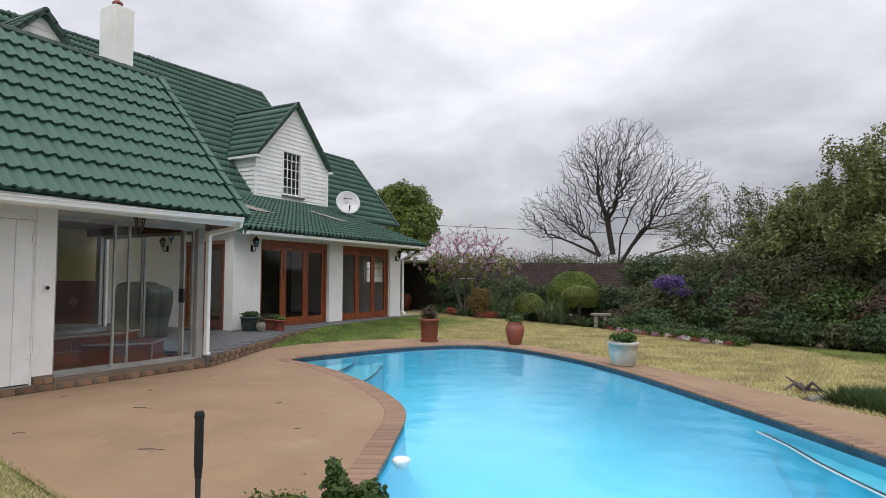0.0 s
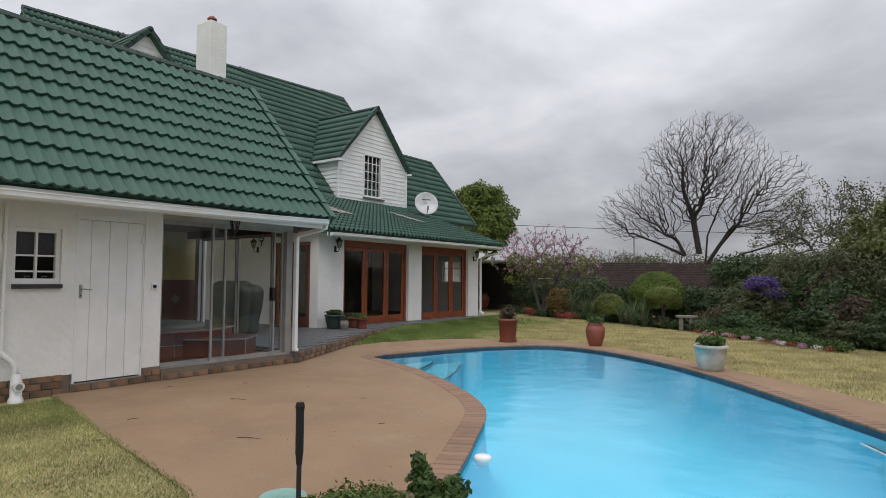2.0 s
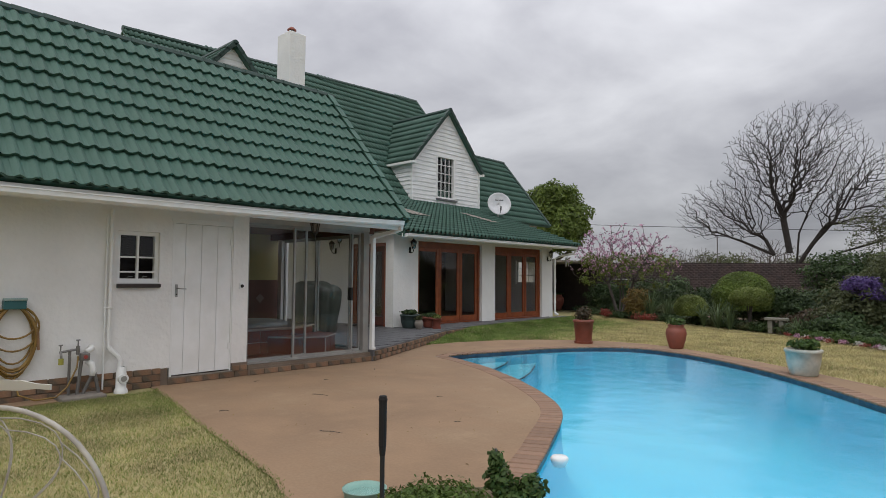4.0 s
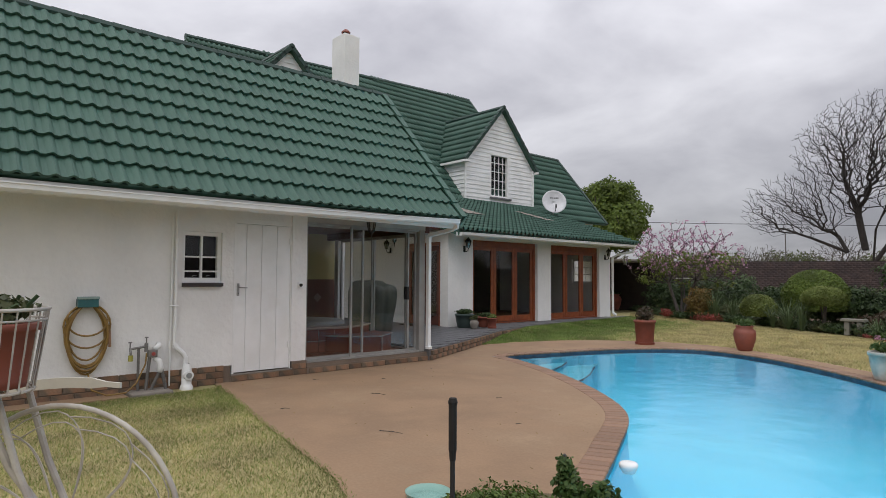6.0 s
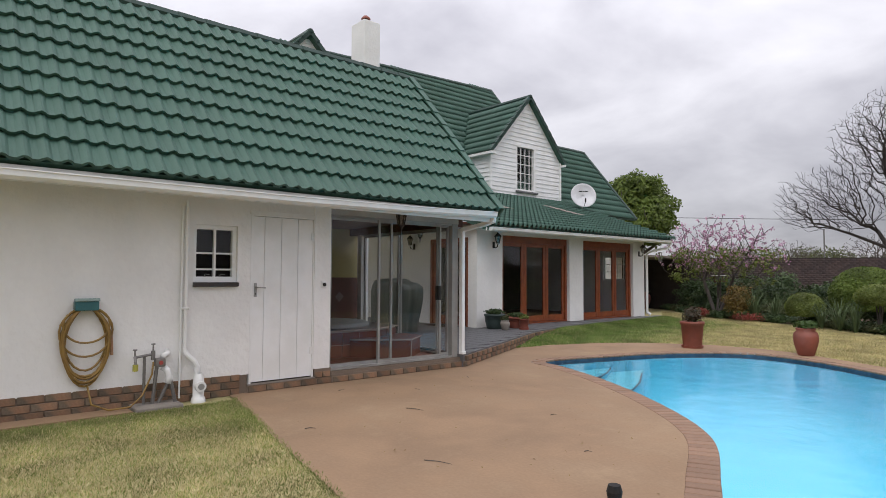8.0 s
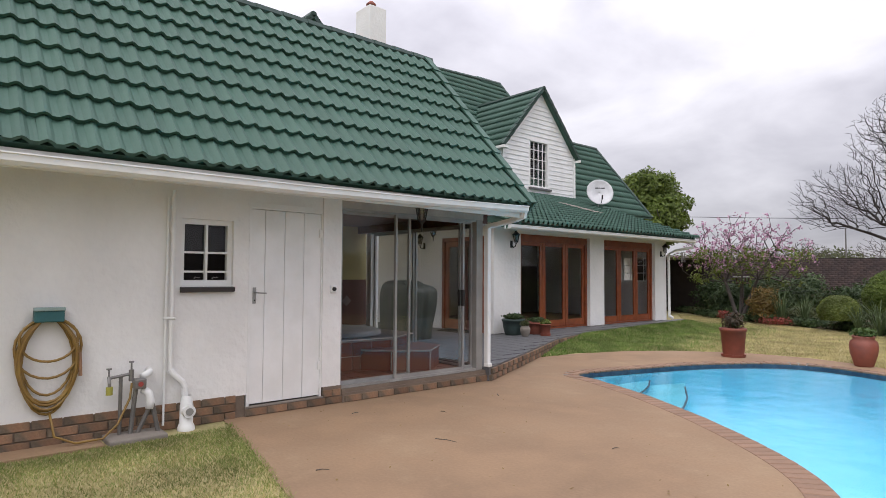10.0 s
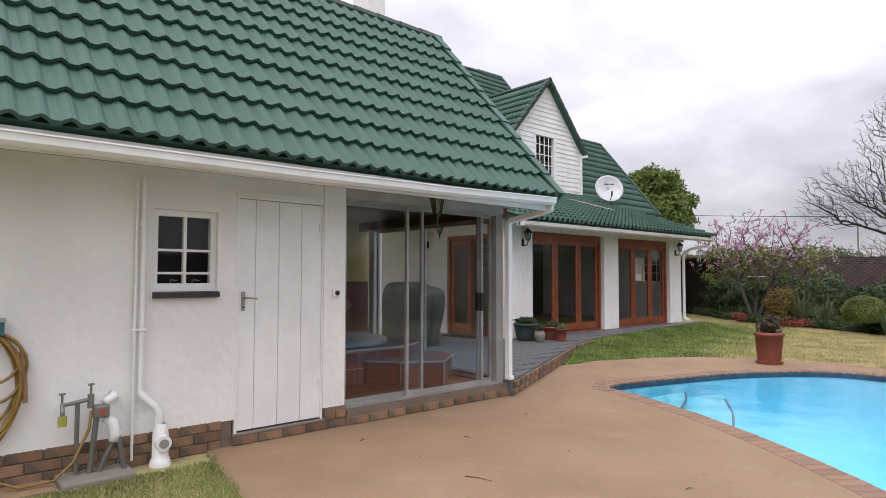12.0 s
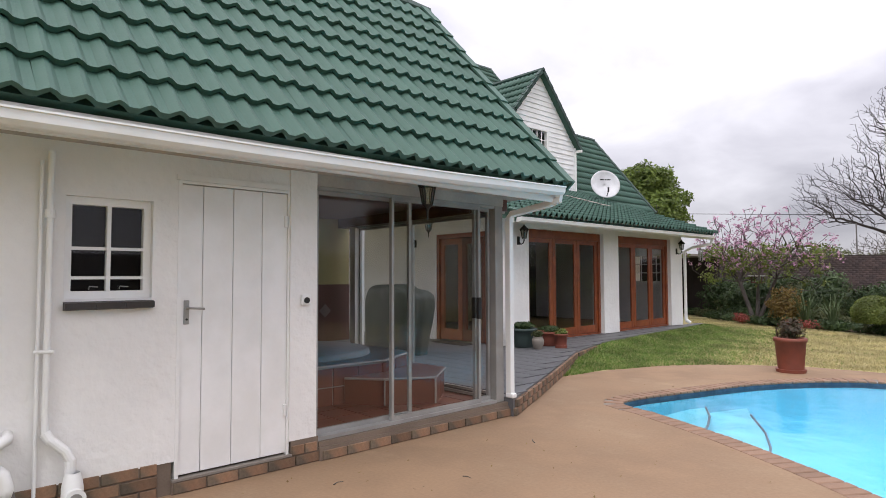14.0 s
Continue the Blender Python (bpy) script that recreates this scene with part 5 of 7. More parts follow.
# lounge: floor, a lit far window
cw = thing("cottage_window", "white barred window in the end wall of the lounge", "window", at=(-4.6, 17.43, 1.3))
part("frame", boxes((0, 0.05, -0.03, 0.03, 0, 0.8), (0.95, 1.0, -0.03, 0.03, 0, 0.8), (0.05, 0.95, -0.03, 0.03, 0, 0.05), (0.05, 0.95, -0.03, 0.03, 0.75, 0.8)), WHITE, cw)
for k in (1, 2, 3):
    part("glazing_bar", boxes((0.05 + 0.225 * k - 0.01, 0.05 + 0.225 * k + 0.01, -0.02, 0.0, 0.05, 0.75)), WHITE, cw)
for z in (0.28, 0.52):
    part("glazing_bar", boxes((0.05, 0.95, 0.001, 0.018, z - 0.01, z + 0.01)), WHITE, cw)
structure("floor_lounge", boxes((-8.0, -3.55, 10.4, 17.33, 0.0, 0.21)), DARKWOOD, "dark timber lounge floor")

# ---- wall lanterns and hanging lanterns ----
LAMPGLASS = glass_material("frosted_lantern_glass", (0.6, 0.6, 0.58), 0.08)


def lantern_body(parent, z, r=0.07):
    for k in range(6):
        a = math.pi / 3 * k
        bm = bmesh.new()
        tube(bm, ((r * 0.6 * math.cos(a), r * 0.6 * math.sin(a), z), (r * math.cos(a), r * math.sin(a), z + 0.17)), 0.006, 5)
        part("bar", bm, BLACK, parent)
    part("glass", lathe(bmesh.new(), [(r * 0.55, z), (r * 0.93, z + 0.17)], 6), LAMPGLASS, parent).visible_shadow = False
    part("cap", lathe(bmesh.new(), [(r * 1.2, z + 0.165), (r * 1.1, z + 0.18), (r * 0.4, z + 0.195), (0.012, z + 0.20), (0.0, z + 0.205)], 12), BLACK, parent)
    part("base", lathe(bmesh.new(), [(0.0, z - 0.14), (0.008, z - 0.12), (0.010, z - 0.06), (0.02, z - 0.03), (r * 0.65, z)], 12), BLACK, parent)


def wall_lantern(at, rz):
    l = thing("wall_lantern", "black six-sided carriage lantern on a scrolled wall bracket", "wall lamp", "wall lanterns", at=at)
    l.rotation_euler = (0, 0, rz)
    part("backplate", soft(boxes((0, 0.02, -0.035, 0.035, -0.08, 0.08)), 0.006, 1), BLACK, l)
    bm = bmesh.new(); tube(bm, ((0.01, 0, -0.02), (0.07, 0, -0.075), (0.13, 0, -0.05), (0.15, 0, 0.0)), 0.011, 8)
    part("bracket", bm, BLACK, l)
    part("arm", boxes((0.14, 0.16, -0.01, 0.01, 0.0, 0.02)), BLACK, l)
    for k in range(6):
        a = math.pi / 3 * k
        bm = bmesh.new()
        tube(bm, ((0.15 + 0.04 * math.cos(a), 0.04 * math.sin(a), 0.03), (0.15 + 0.075 * math.cos(a), 0.075 * math.sin(a), 0.2)), 0.006, 5)
        part("bar", bm, BLACK, l)
    part("glass", lathe(bmesh.new(), [(0.036, 0.03), (0.07, 0.2)], 6, at=(0.15, 0, 0)), LAMPGLASS, l).visible_shadow = False
    part("cap", lathe(bmesh.new(), [(0.092, 0.195), (0.085, 0.215), (0.04, 0.26), (0.012, 0.29), (0.0, 0.32)], 12, at=(0.15, 0, 0)), BLACK, l)
    return l


wall_lantern((-3.2, 10.76, 2.18), 0)
wall_lantern((-3.2, 17.22, 2.14), 0)
wall_lantern((-5.6, 10.2, 2.2), radians(-90))
for p, top in (((0.30, 5.36, 2.13), 2.34), ((-3.5, 8.72, 2.30), 2.66)):
    h = thing("hanging_lantern", "black six-sided lantern hanging from the white ceiling", "ceiling lamp", "hanging lanterns", at=p)
    lantern_body(h, 0.0, 0.075)
    part("ceiling_rose", lathe(bmesh.new(), [(0.0, top - p[2] - 0.03), (0.05, top - p[2] - 0.02), (0.05, top - p[2])], 14), BLACK, h)
    bm = bmesh.new(); tube(bm, ((0, 0, 0.20), (0, 0, top - p[2] + 0.002)), 0.006, 5); part("stem", bm, BLACK, h)

# ---- downpipes ----
def pipe(name, label, runs, mat=WHITE, category="pipe", at=(0, 0, 0)):
    t = thing(name, label, category, at=at)
    for pname, pts, r in runs:
        bm = bmesh.new(); tube(bm, pts, r, 12); part(pname, bm, mat, t, smooth=False)
    return t


pipe("downpipe", "white painted downpipe with a thin cable pipe beside it", [("pipe", ((0.05, 2.53, 0.78), (0.05, 2.53, 2.26)), 0.018), ("cable_pipe", ((0.03, 2.485, 0.04), (0.03, 2.485, 2.2)), 0.011),
     ("elbow", ((0.06, 2.53, 0.56), (0.07, 2.55, 0.52), (0.08, 2.63, 0.44), (0.08, 2.66, 0.38), (0.08, 2.66, 0.30)), 0.030), ("lower_pipe", ((0.05, 2.53, 0.54), (0.05, 2.53, 0.79)), 0.019),
     ("bracket", ((0.02, 2.47, 1.04), (0.085, 2.56, 1.04)), 0.012), ("collar", ((0.05, 2.53, 1.85), (0.05, 2.53, 1.9)), 0.03)])
g = thing("gully_trap", "white plastic gully trap with a round inspection eye", "drain", at=(0.11, 2.67, 0))
part("body", lathe(bmesh.new(), [(0.075, -0.05), (0.08, 0.0), (0.07, 0.04), (0.06, 0.05), (0.06, 0.22), (0.05, 0.28), (0.04, 0.31)], 20), WHITE, g, smooth=True)
bm = bmesh.new(); tube(bm, ((0.02, 0, 0.17), (0.09, 0, 0.17)), 0.058, 20); part("inspection_eye", bm, WHITE, g)
bm = bmesh.new(); tube(bm, ((0.09, 0, 0.17), (0.098, 0, 0.17)), 0.035, 16); part("cap", bm, ALU, g, "grey screw cap")
# corner downpipe
cp = thing("corner_downpipe", "white rectangular corner downpipe with a swan-neck to the gutter", "pipe", at=(0, 0, 0))
part("pipe", soft(boxes((0.0, 0.075, 6.735, 6.80, 0.22, 2.12)), 0.006, 1), WHITE, cp)
bm = bmesh.new()
tube(bm, ((0.04, 6.767, 2.10), (0.07, 6.78, 2.16), (0.50, 6.88, 2.24), (0.60, 6.9, 2.27), (0.62, 6.9, 2.36)), 0.042, 4)
part("swan_neck", bm, WHITE, cp)
part("shoe", soft(boxes((0.0, 0.10, 6.73, 6.805, 0.19, 0.24)), 0.008, 1), WHITE, cp)
cp = thing("far_downpipe", "white downpipe with a swan-neck at the house corner", "pipe", at=(0, 0, 0))
bm = bmesh.new(); tube(bm, ((-3.15, 17.60, 0.3), (-3.15, 17.60, 2.15), (-2.98, 17.70, 2.25), (-2.62, 18.0, 2.34), (-2.56, 18.0, 2.5)), 0.04, 10)
part("pipe", bm, WHITE, cp)
bm = bmesh.new(); tube(bm, ((-3.15, 17.60, 0.31), (-3.06, 17.66, 0.24)), 0.045, 10); part("shoe", bm, WHITE, cp)
wc = thing("wind_chime", "small pale tubular wind chime under the eaves", "wind chime", at=(-2.85, 17.9, 2.2))
for k in range(5):
    a = k * 1.256
    bm = bmesh.new(); tube(bm, ((0.05 * math.cos(a), 0.05 * math.sin(a), -0.02), (0.05 * math.cos(a), 0.05 * math.sin(a), -0.3)), 0.009, 6)
    part("tube", bm, ALU, wc)
part("ring", lathe(bmesh.new(), [(0.0, 0.0), (0.07, 0.0), (0.07, -0.015), (0.0, -0.015)], 14), ALU, wc)
bm = bmesh.new(); tube(bm, ((0, 0, 0), (0, 0, 0.42)), 0.003, 4); part("cord", bm, BLACK, wc)

# ---- hose and taps ----
HOSE = material("ochre_garden_hose", (0.27, 0.165, 0.035), 0.45, second=(0.21, 0.12, 0.03), scale=6, grain=40, spread=0.1)
hr = thing("garden_hose", "coiled ochre garden hose hung on a blue-green wall hanger", "garden hose", at=(0.0, 1.555, 0))
part("hanger", soft(boxes((0.0, 0.11, -0.115, 0.10, 1.05, 1.15)), 0.01), material("blue_green_plastic", (0.03, 0.13, 0.14), 0.5, spread=0.1), hr, "blue-green plastic hanger")
part("hanger_lip", soft(boxes((0.06, 0.125, -0.12, 0.105, 1.145, 1.175)), 0.006), material("pale_green_plastic", (0.30, 0.40, 0.38), 0.5), hr)
rng = np.random.default_rng(9)
for k in range(14):
    w = 0.212 + 0.020 * rng.normal() * 0.6; bot = 0.27 + 0.12 * rng.random() if k < 11 else 0.44 + 0.14 * (k - 11)
    x = 0.03 + 0.012 * (k % 5)
    bm = bmesh.new()
    pts = []
    for j in range(25):
        a = 2 * math.pi * j / 24
        yy, zz = w * math.sin(a), (1.10 + bot) / 2 + (1.10 - bot) / 2 * math.cos(a)
        if zz > (1.1 + bot) / 2:
            yy *= 0.55 + 0.45 * (1 - ((zz - (1.1 + bot) / 2) / ((1.10 - bot) / 2)) ** 3)
        pts.append((x + 0.008 * math.sin(3 * a + k), yy, zz))
    tube(bm, pts, 0.011, 7, caps=False)
    part("loop", bm, HOSE, hr, smooth=True)
bm = bmesh.new(); tube(bm, ((0.05, 0.02, 0.29), (0.12, 0.05, 0.10), (0.16, 0.2, 0.03), (0.18, 0.4, 0.04), (0.15, 0.52, 0.14), (0.12, 0.62, 0.35), (0.12, 0.63, 0.48)), 0.010, 7)
part("tail", bm, HOSE, hr, smooth=True)
bm = bmesh.new(); tube(bm, ((0.07, 0.225, 0.78), (0.07, 0.235, 0.58)), 0.015, 8); part("nozzle", bm, BRICK, hr)
STEEL = material("galvanised_pipe", (0.22, 0.21, 0.20), 0.5, metal=0.6, grain=40, spread=0.2)
tp = thing("tap_stand", "galvanised garden taps on a standpipe against the wall", "tap", at=(0.15, 2.13, 0))
for nm, pts, r in (("riser", ((-0.05, -0.03, 0.0), (-0.05, -0.03, 0.55)), 0.016), ("crossbar", ((-0.03, -0.13, 0.54), (-0.03, 0.06, 0.565)), 0.014), ("spout", ((-0.03, -0.13, 0.55), (0.0, -0.13, 0.50), (0.0, -0.13, 0.42)), 0.014),
                   ("valve_stem", ((-0.03, -0.13, 0.55), (-0.03, -0.13, 0.62)), 0.008), ("valve", ((-0.03, 0.05, 0.50), (-0.03, 0.05, 0.60)), 0.022), ("valve_stem", ((-0.03, 0.05, 0.6), (-0.03, 0.05, 0.67)), 0.008),
                   ("lever", ((-0.03, 0.03, 0.67), (-0.03, 0.07, 0.67)), 0.008), ("lever", ((-0.03, -0.15, 0.62), (-0.03, -0.11, 0.62)), 0.008)):
    bm = bmesh.new(); tube(bm, pts, r, 8); part(nm, bm, STEEL, tp)
bm = bmesh.new(); tube(bm, ((0.0, -0.13, 0.47), (0.0, -0.13, 0.40)), 0.028, 8); part("fitting", bm, material("yellow_hose_fitting", (0.35, 0.33, 0.06), 0.5), tp, "yellow hose fitting")
part("meter", soft(boxes((-0.05, 0.05, 0.06, 0.16, 0.43, 0.52)), 0.01), STEEL, tp, "grey valve housing")
bm = bmesh.new(); tube(bm, ((0.05, 0.11, 0.475), (0.06, 0.11, 0.475)), 0.022, 12); part("dial", bm, material("red_dial", (0.35, 0.06, 0.05), 0.5), tp, "red dial")
for nm, pts, r in (("elbow", ((-0.14, 0.22, 0.57), (-0.06, 0.21, 0.56), (-0.02, 0.14, 0.53)), 0.032), ("lower_elbow", ((-0.01, 0.14, 0.42), (0.0, 0.19, 0.38), (0.0, 0.21, 0.30), (0.0, 0.20, 0.24)), 0.036)):
    bm = bmesh.new(); tube(bm, pts, r, 12); part(nm, bm, WHITE, tp, "white plastic elbow", smooth=True)
for nm, pts in (("pipe", ((0.0, 0.20, 0.25), (-0.03, 0.1, 0.0))), ("pipe", ((-0.02, 0.09, 0.45), (-0.03, 0.05, 0.0))), ("pipe", ((0.0, 0.22, 0.3), (0.02, 0.28, 0.0)))):
    bm = bmesh.new(); tube(bm, pts, 0.02, 8); part(nm, bm, STEEL, tp)
structure("pad", soft(boxes((0.0, 0.32, 1.98, 2.45, -0.03, 0.035)), 0.015), MORTAR, "rough cement pad round the taps")
structure("apron", prism([(0.0, -2.0), (0.30, -2.0), (0.30, 1.95), (0.0, 1.95)], -0.05, 0.01), PAVE, "red cement strip along the plinth")

# ---- satellite dish ----
di = thing("satellite_dish", "round white satellite dish on the veranda roof", "satellite dish", at=(-5.62, 17.65, 3.62))
di.rotation_euler = (0, 0, radians(-38))
bm = bmesh.new()
prof = [(r, 0.09 * (r / 0.4) ** 2) for r in (0.0, 0.1, 0.2, 0.3, 0.40, 0.45)]
lathe(bm, [(max(r, 0.001), z) for r, z in prof], 32)
bmesh.ops.rotate(bm, verts=list(bm.verts), cent=(0, 0, 0), matrix=Matrix.Rotation(radians(74), 3, "Y"))
bmesh.ops.translate(bm, verts=list(bm.verts), vec=(0, 0, 0.60))
dish = part("reflector", bm, material("white_dish_enamel", (0.62, 0.62, 0.64), 0.45), di, smooth=True)
s = dish.modifiers.new("thickness", "SOLIDIFY"); s.thickness = 0.012
bm = bmesh.new(); tube(bm, ((-0.08, 0, 0.0), (-0.08, 0, 0.45), (-0.03, 0, 0.58)), 0.022, 8); part("mast", bm, ALU, di)
bm = bmesh.new(); tube(bm, ((-0.0, 0, 0.25), (0.22, 0, 0.26), (0.36, 0, 0.40)), 0.012, 8); part("arm", bm, BLACK, di)
bm = bmesh.new(); tube(bm, ((0.34, 0, 0.36), (0.36, 0, 0.50)), 0.026, 10); part("receiver", bm, BLACK, di)
for k, (a, b) in enumerate(((-0.17, -0.05), (-0.03, 0.01), (0.03, 0.15))):
    part("logo_bar", boxes((0.125, 0.13, a, b, 0.74, 0.775)), BLACK, di)
# cement patches where the veranda tiles were mended
for ya, yb, xa, xb in ((11.35, 12.6, -4.2, -5.2), (15.2, 16.2, -4.45, -5.4)):
    bm = bmesh.new()
    zz = lambda x: 2.60 + 0.348 * (-2.58 - x) + 0.125
    bm.faces.new([bm.verts.new(p) for p in ((xa, ya + 0.5, zz(xa)), (xa, yb, zz(xa)), (xb, yb - 0.6, zz(xb)), (xb, ya, zz(xb)))])
    structure("trim_patch", bm, MORTAR, "pale cement patch on the veranda tiles")

# ---- pots ----
def pot_profile(kind, r, h):
    if kind == "flare":
        return [(0.0, 0.0), (r * 0.78, 0.0), (r * 0.80, 0.02), (r * 0.96, h * 0.88), (r * 1.04, h * 0.88), (r * 1.05, h * 0.99), (r * 1.0, h), (r * 0.9, h), (r * 0.88, h * 0.9), (0.0, h * 0.88)]
    if kind == "urn":
        return [(0.0, 0.0), (r * 0.62, 0.0), (r * 0.66, 0.02), (r * 0.92, h * 0.4), (r * 1.0, h * 0.65), (r * 0.93, h * 0.82), (r * 0.72, h * 0.9), (r * 0.80, h * 0.97), (r * 0.78, h), (r * 0.66, h), (r * 0.62, h * 0.9), (0.0, h * 0.88)]
    return [(0.0, 0.0), (r * 0.72, 0.0), (r * 0.76, 0.02), (r * 0.92, h * 0.5), (r * 0.98, h * 0.86), (r * 1.04, h * 0.87), (r * 1.05, h * 0.98), (r * 1.0, h), (r * 0.9, h), (r * 0.9, h * 0.9), (0.0, h * 0.88)]


def potted(name, label, at, kind, r, h, mat, plant, leaves, leaf, ph, seed, saucer=None):
    p = thing(name, label, "potted plant", at=at)
    base = 0.0
    if saucer:
        part("saucer", lathe(bmesh.new(), [(0.0, 0.0), (r * 0.9, 0.0), (r * 0.95, 0.05), (r * 0.85, 0.05), (0.0, 0.03)], 24), saucer, p, smooth=False)
        base = 0.03
    part("pot", lathe(bmesh.new(), [(a, b + base) for a, b in pot_profile(kind, r, h)], 32), mat, p, smooth=True)
    part("soil", lathe(bmesh.new(), [(0.0, h * 0.91 + base), (r * 0.62, h * 0.9 + base)], 20), SOIL, p)
    rng = np.random.default_rng(seed)
    bm = bmesh.new()
    for k in range(9):
        a = rng.random() * 6.28; q = rng.random() * r
        tube(bm, ((0.3 * q * math.cos(a), 0.3 * q * math.sin(a), h * 0.88 + base), (0.8 * q * math.cos(a), 0.8 * q * math.sin(a), h + ph * 0.4), (q * 1.1 * math.cos(a + 0.3), q * 1.1 * math.sin(a + 0.3), h + ph * (0.6 + 0.4 * rng.random()))), 0.005, 4)
    part("stems", bm, L_DARK, p)
    leaf_cloud("foliage", [(0, 0, h + ph * 0.42, r * 0.95, r * 0.95, ph * 0.5), (r * 0.3, 0, h + ph * 0.6, r * 0.5, r * 0.5, ph * 0.4)], leaves, leaf, plant, p, seed=seed, shell=0.2)
    return p


potted("planter", "tall flared terracotta planter with a leafy plant on the pool paving", (1.10, 12.12, 0.0), "flare", 0.225, 0.50, TERRA, L_BROWN, 620, 0.032, 0.34, 51, TERRA)
potted("urn", "rounded terracotta urn with a small succulent by the pool", (3.02, 12.60, 0.0), "urn", 0.21, 0.50, TERRA, L_MID, 450, 0.035, 0.14, 52)
potted("planter", "wide cream glazed pot with low green plants on the pool paving", (5.86, 10.38, 0.0), "wide", 0.25, 0.40, CREAM, L_MID, 450, 0.04, 0.16, 53)
DKGREEN = material("dark_green_glazed_pot", (0.045, 0.07, 0.065), 0.5, spread=0.1)
potted("tub_planter", "dark green tub of trailing plants on the porch slab", (-2.82, 10.42, 0.2), "wide", 0.24, 0.34, DKGREEN, L_DARK, 600, 0.03, 0.12, 54)
potted("small_pot", "small weathered grey urn on the porch slab", (-2.42, 10.35, 0.2), "urn", 0.11, 0.22, MORTAR, L_OLIVE, 250, 0.025, 0.12, 55)
potted("planter", "wide terracotta bowl with low plants on the porch slab", (-2.62, 10.95, 0.2), "wide", 0.22, 0.26, TERRA, L_DARK, 400, 0.03, 0.12, 56)
potted("small_pot", "small terracotta pot with a pale succulent on the porch slab", (-2.25, 10.80, 0.2), "flare", 0.12, 0.22, TERRA, L_YEL, 250, 0.03, 0.14, 57, TERRA)
potted("far_pot", "terracotta pot standing by the far garden wall", (-7.6, 24.6, 0.0), "urn", 0.42, 0.75, TERRA, L_DARK, 200, 0.04, 0.1, 58)

# ---- by the near pool edge ----
GR = material("black_rubber_grip", (0.010, 0.008, 0.007), 0.85, grain=60, bump=0.3)
st = thing("pole", "upright black metal pole with a rubber grip", "pole", at=(6.31, 1.50, 0.0))
bm = bmesh.new(); tube(bm, ((0, 0, -0.05), (0, 0, 0.78)), 0.0095, 12); part("shaft", bm, BLACK, st)
bm = bmesh.new(); tube(bm, ((0, 0, 0.71), (0, 0, 0.74), (0, 0, 0.75), (0, 0, 0.915), (0, 0, 0.93), (0, 0, 0.945)), (0.0115, 0.0135, 0.0155, 0.0158, 0.0185, 0.014), 14); part("grip", bm, GR, st)
structure("bed_near", prism([(5.30, 2.9), (5.45, 2.35), (5.9, 1.7), (6.35, 1.8), (6.0, 2.6), (5.62, 3.15)], -0.02, 0.02), SOIL, "small soil bed at the pool edge")
shrub("box_bush", "low mounded bright green bush by the pool edge", (5.72, 2.50, 0.0), [(0, 0, 0.09, 0.34, 0.30, 0.13), (-0.2, -0.1, 0.07, 0.2, 0.2, 0.1)], 8200, 0.014, L_BOX, 61, shell=0.4)
shrub("rose_bush", "dark leafy rose bush at the pool coping", (5.83, 2.98, 0.0), [(-0.03, -0.06, 0.17, 0.09, 0.09, 0.11), (-0.04, -0.08, 0.29, 0.055, 0.055, 0.07), (0.13, 0.05, 0.12, 0.10, 0.10, 0.10), (0.03, 0.0, 0.08, 0.12, 0.12, 0.07)], 2600, 0.018, L_MID, 62, shell=0.2, aspect=0.65)
bw = thing("water_bowl", "pale green round pet water bowl on the paving", "bowl", at=(5.10, 2.42, 0.0))
part("bowl", lathe(bmesh.new(), [(0.0, 0.0), (0.11, 0.0), (0.125, 0.01), (0.14, 0.07), (0.145, 0.075), (0.135, 0.075), (0.12, 0.03), (0.0, 0.025)], 32), material("pale_green_enamel", (0.25, 0.42, 0.36), 0.4), bw, smooth=True)
part("water", lathe(bmesh.new(), [(0.0, 0.055), (0.127, 0.055)], 32), WATER, bw)
fl_ = thing("chlorine_floater", "white round plastic chlorine floater on the pool water", "pool float", at=(5.42, 4.22, -0.06))
part("float", lathe(bmesh.new(), [(0.0, -0.05), (0.05, -0.05), (0.07, -0.01), (0.075, 0.015), (0.06, 0.03), (0.0, 0.034)], 28), WHITE, fl_, smooth=True)

# ---- bicycle planter ----
CREAMPAINT = material("cream_painted_wire", (0.42, 0.39, 0.34), 0.5, second=(0.30, 0.27, 0.24), scale=12, grain=60, spread=0.12)
bp_ = thing("bicycle_planter", "cream wrought-iron bicycle planter with a scrolled wheel and wire basket", "plant stand", at=(6.32, 0.22, 0.0))
AX = Vector((0.74, 0.67, 0))


def ringbm(c, r, t, axis_a, axis_b, n=48, a0=0.0, a1=2 * math.pi):
    bm = bmesh.new()
    tube(bm, [c + axis_a * (r * math.cos(a0 + (a1 - a0) * k / n)) + axis_b * (r * math.sin(a0 + (a1 - a0) * k / n)) for k in range(n + 1)], t, 8, caps=False)
    return bm


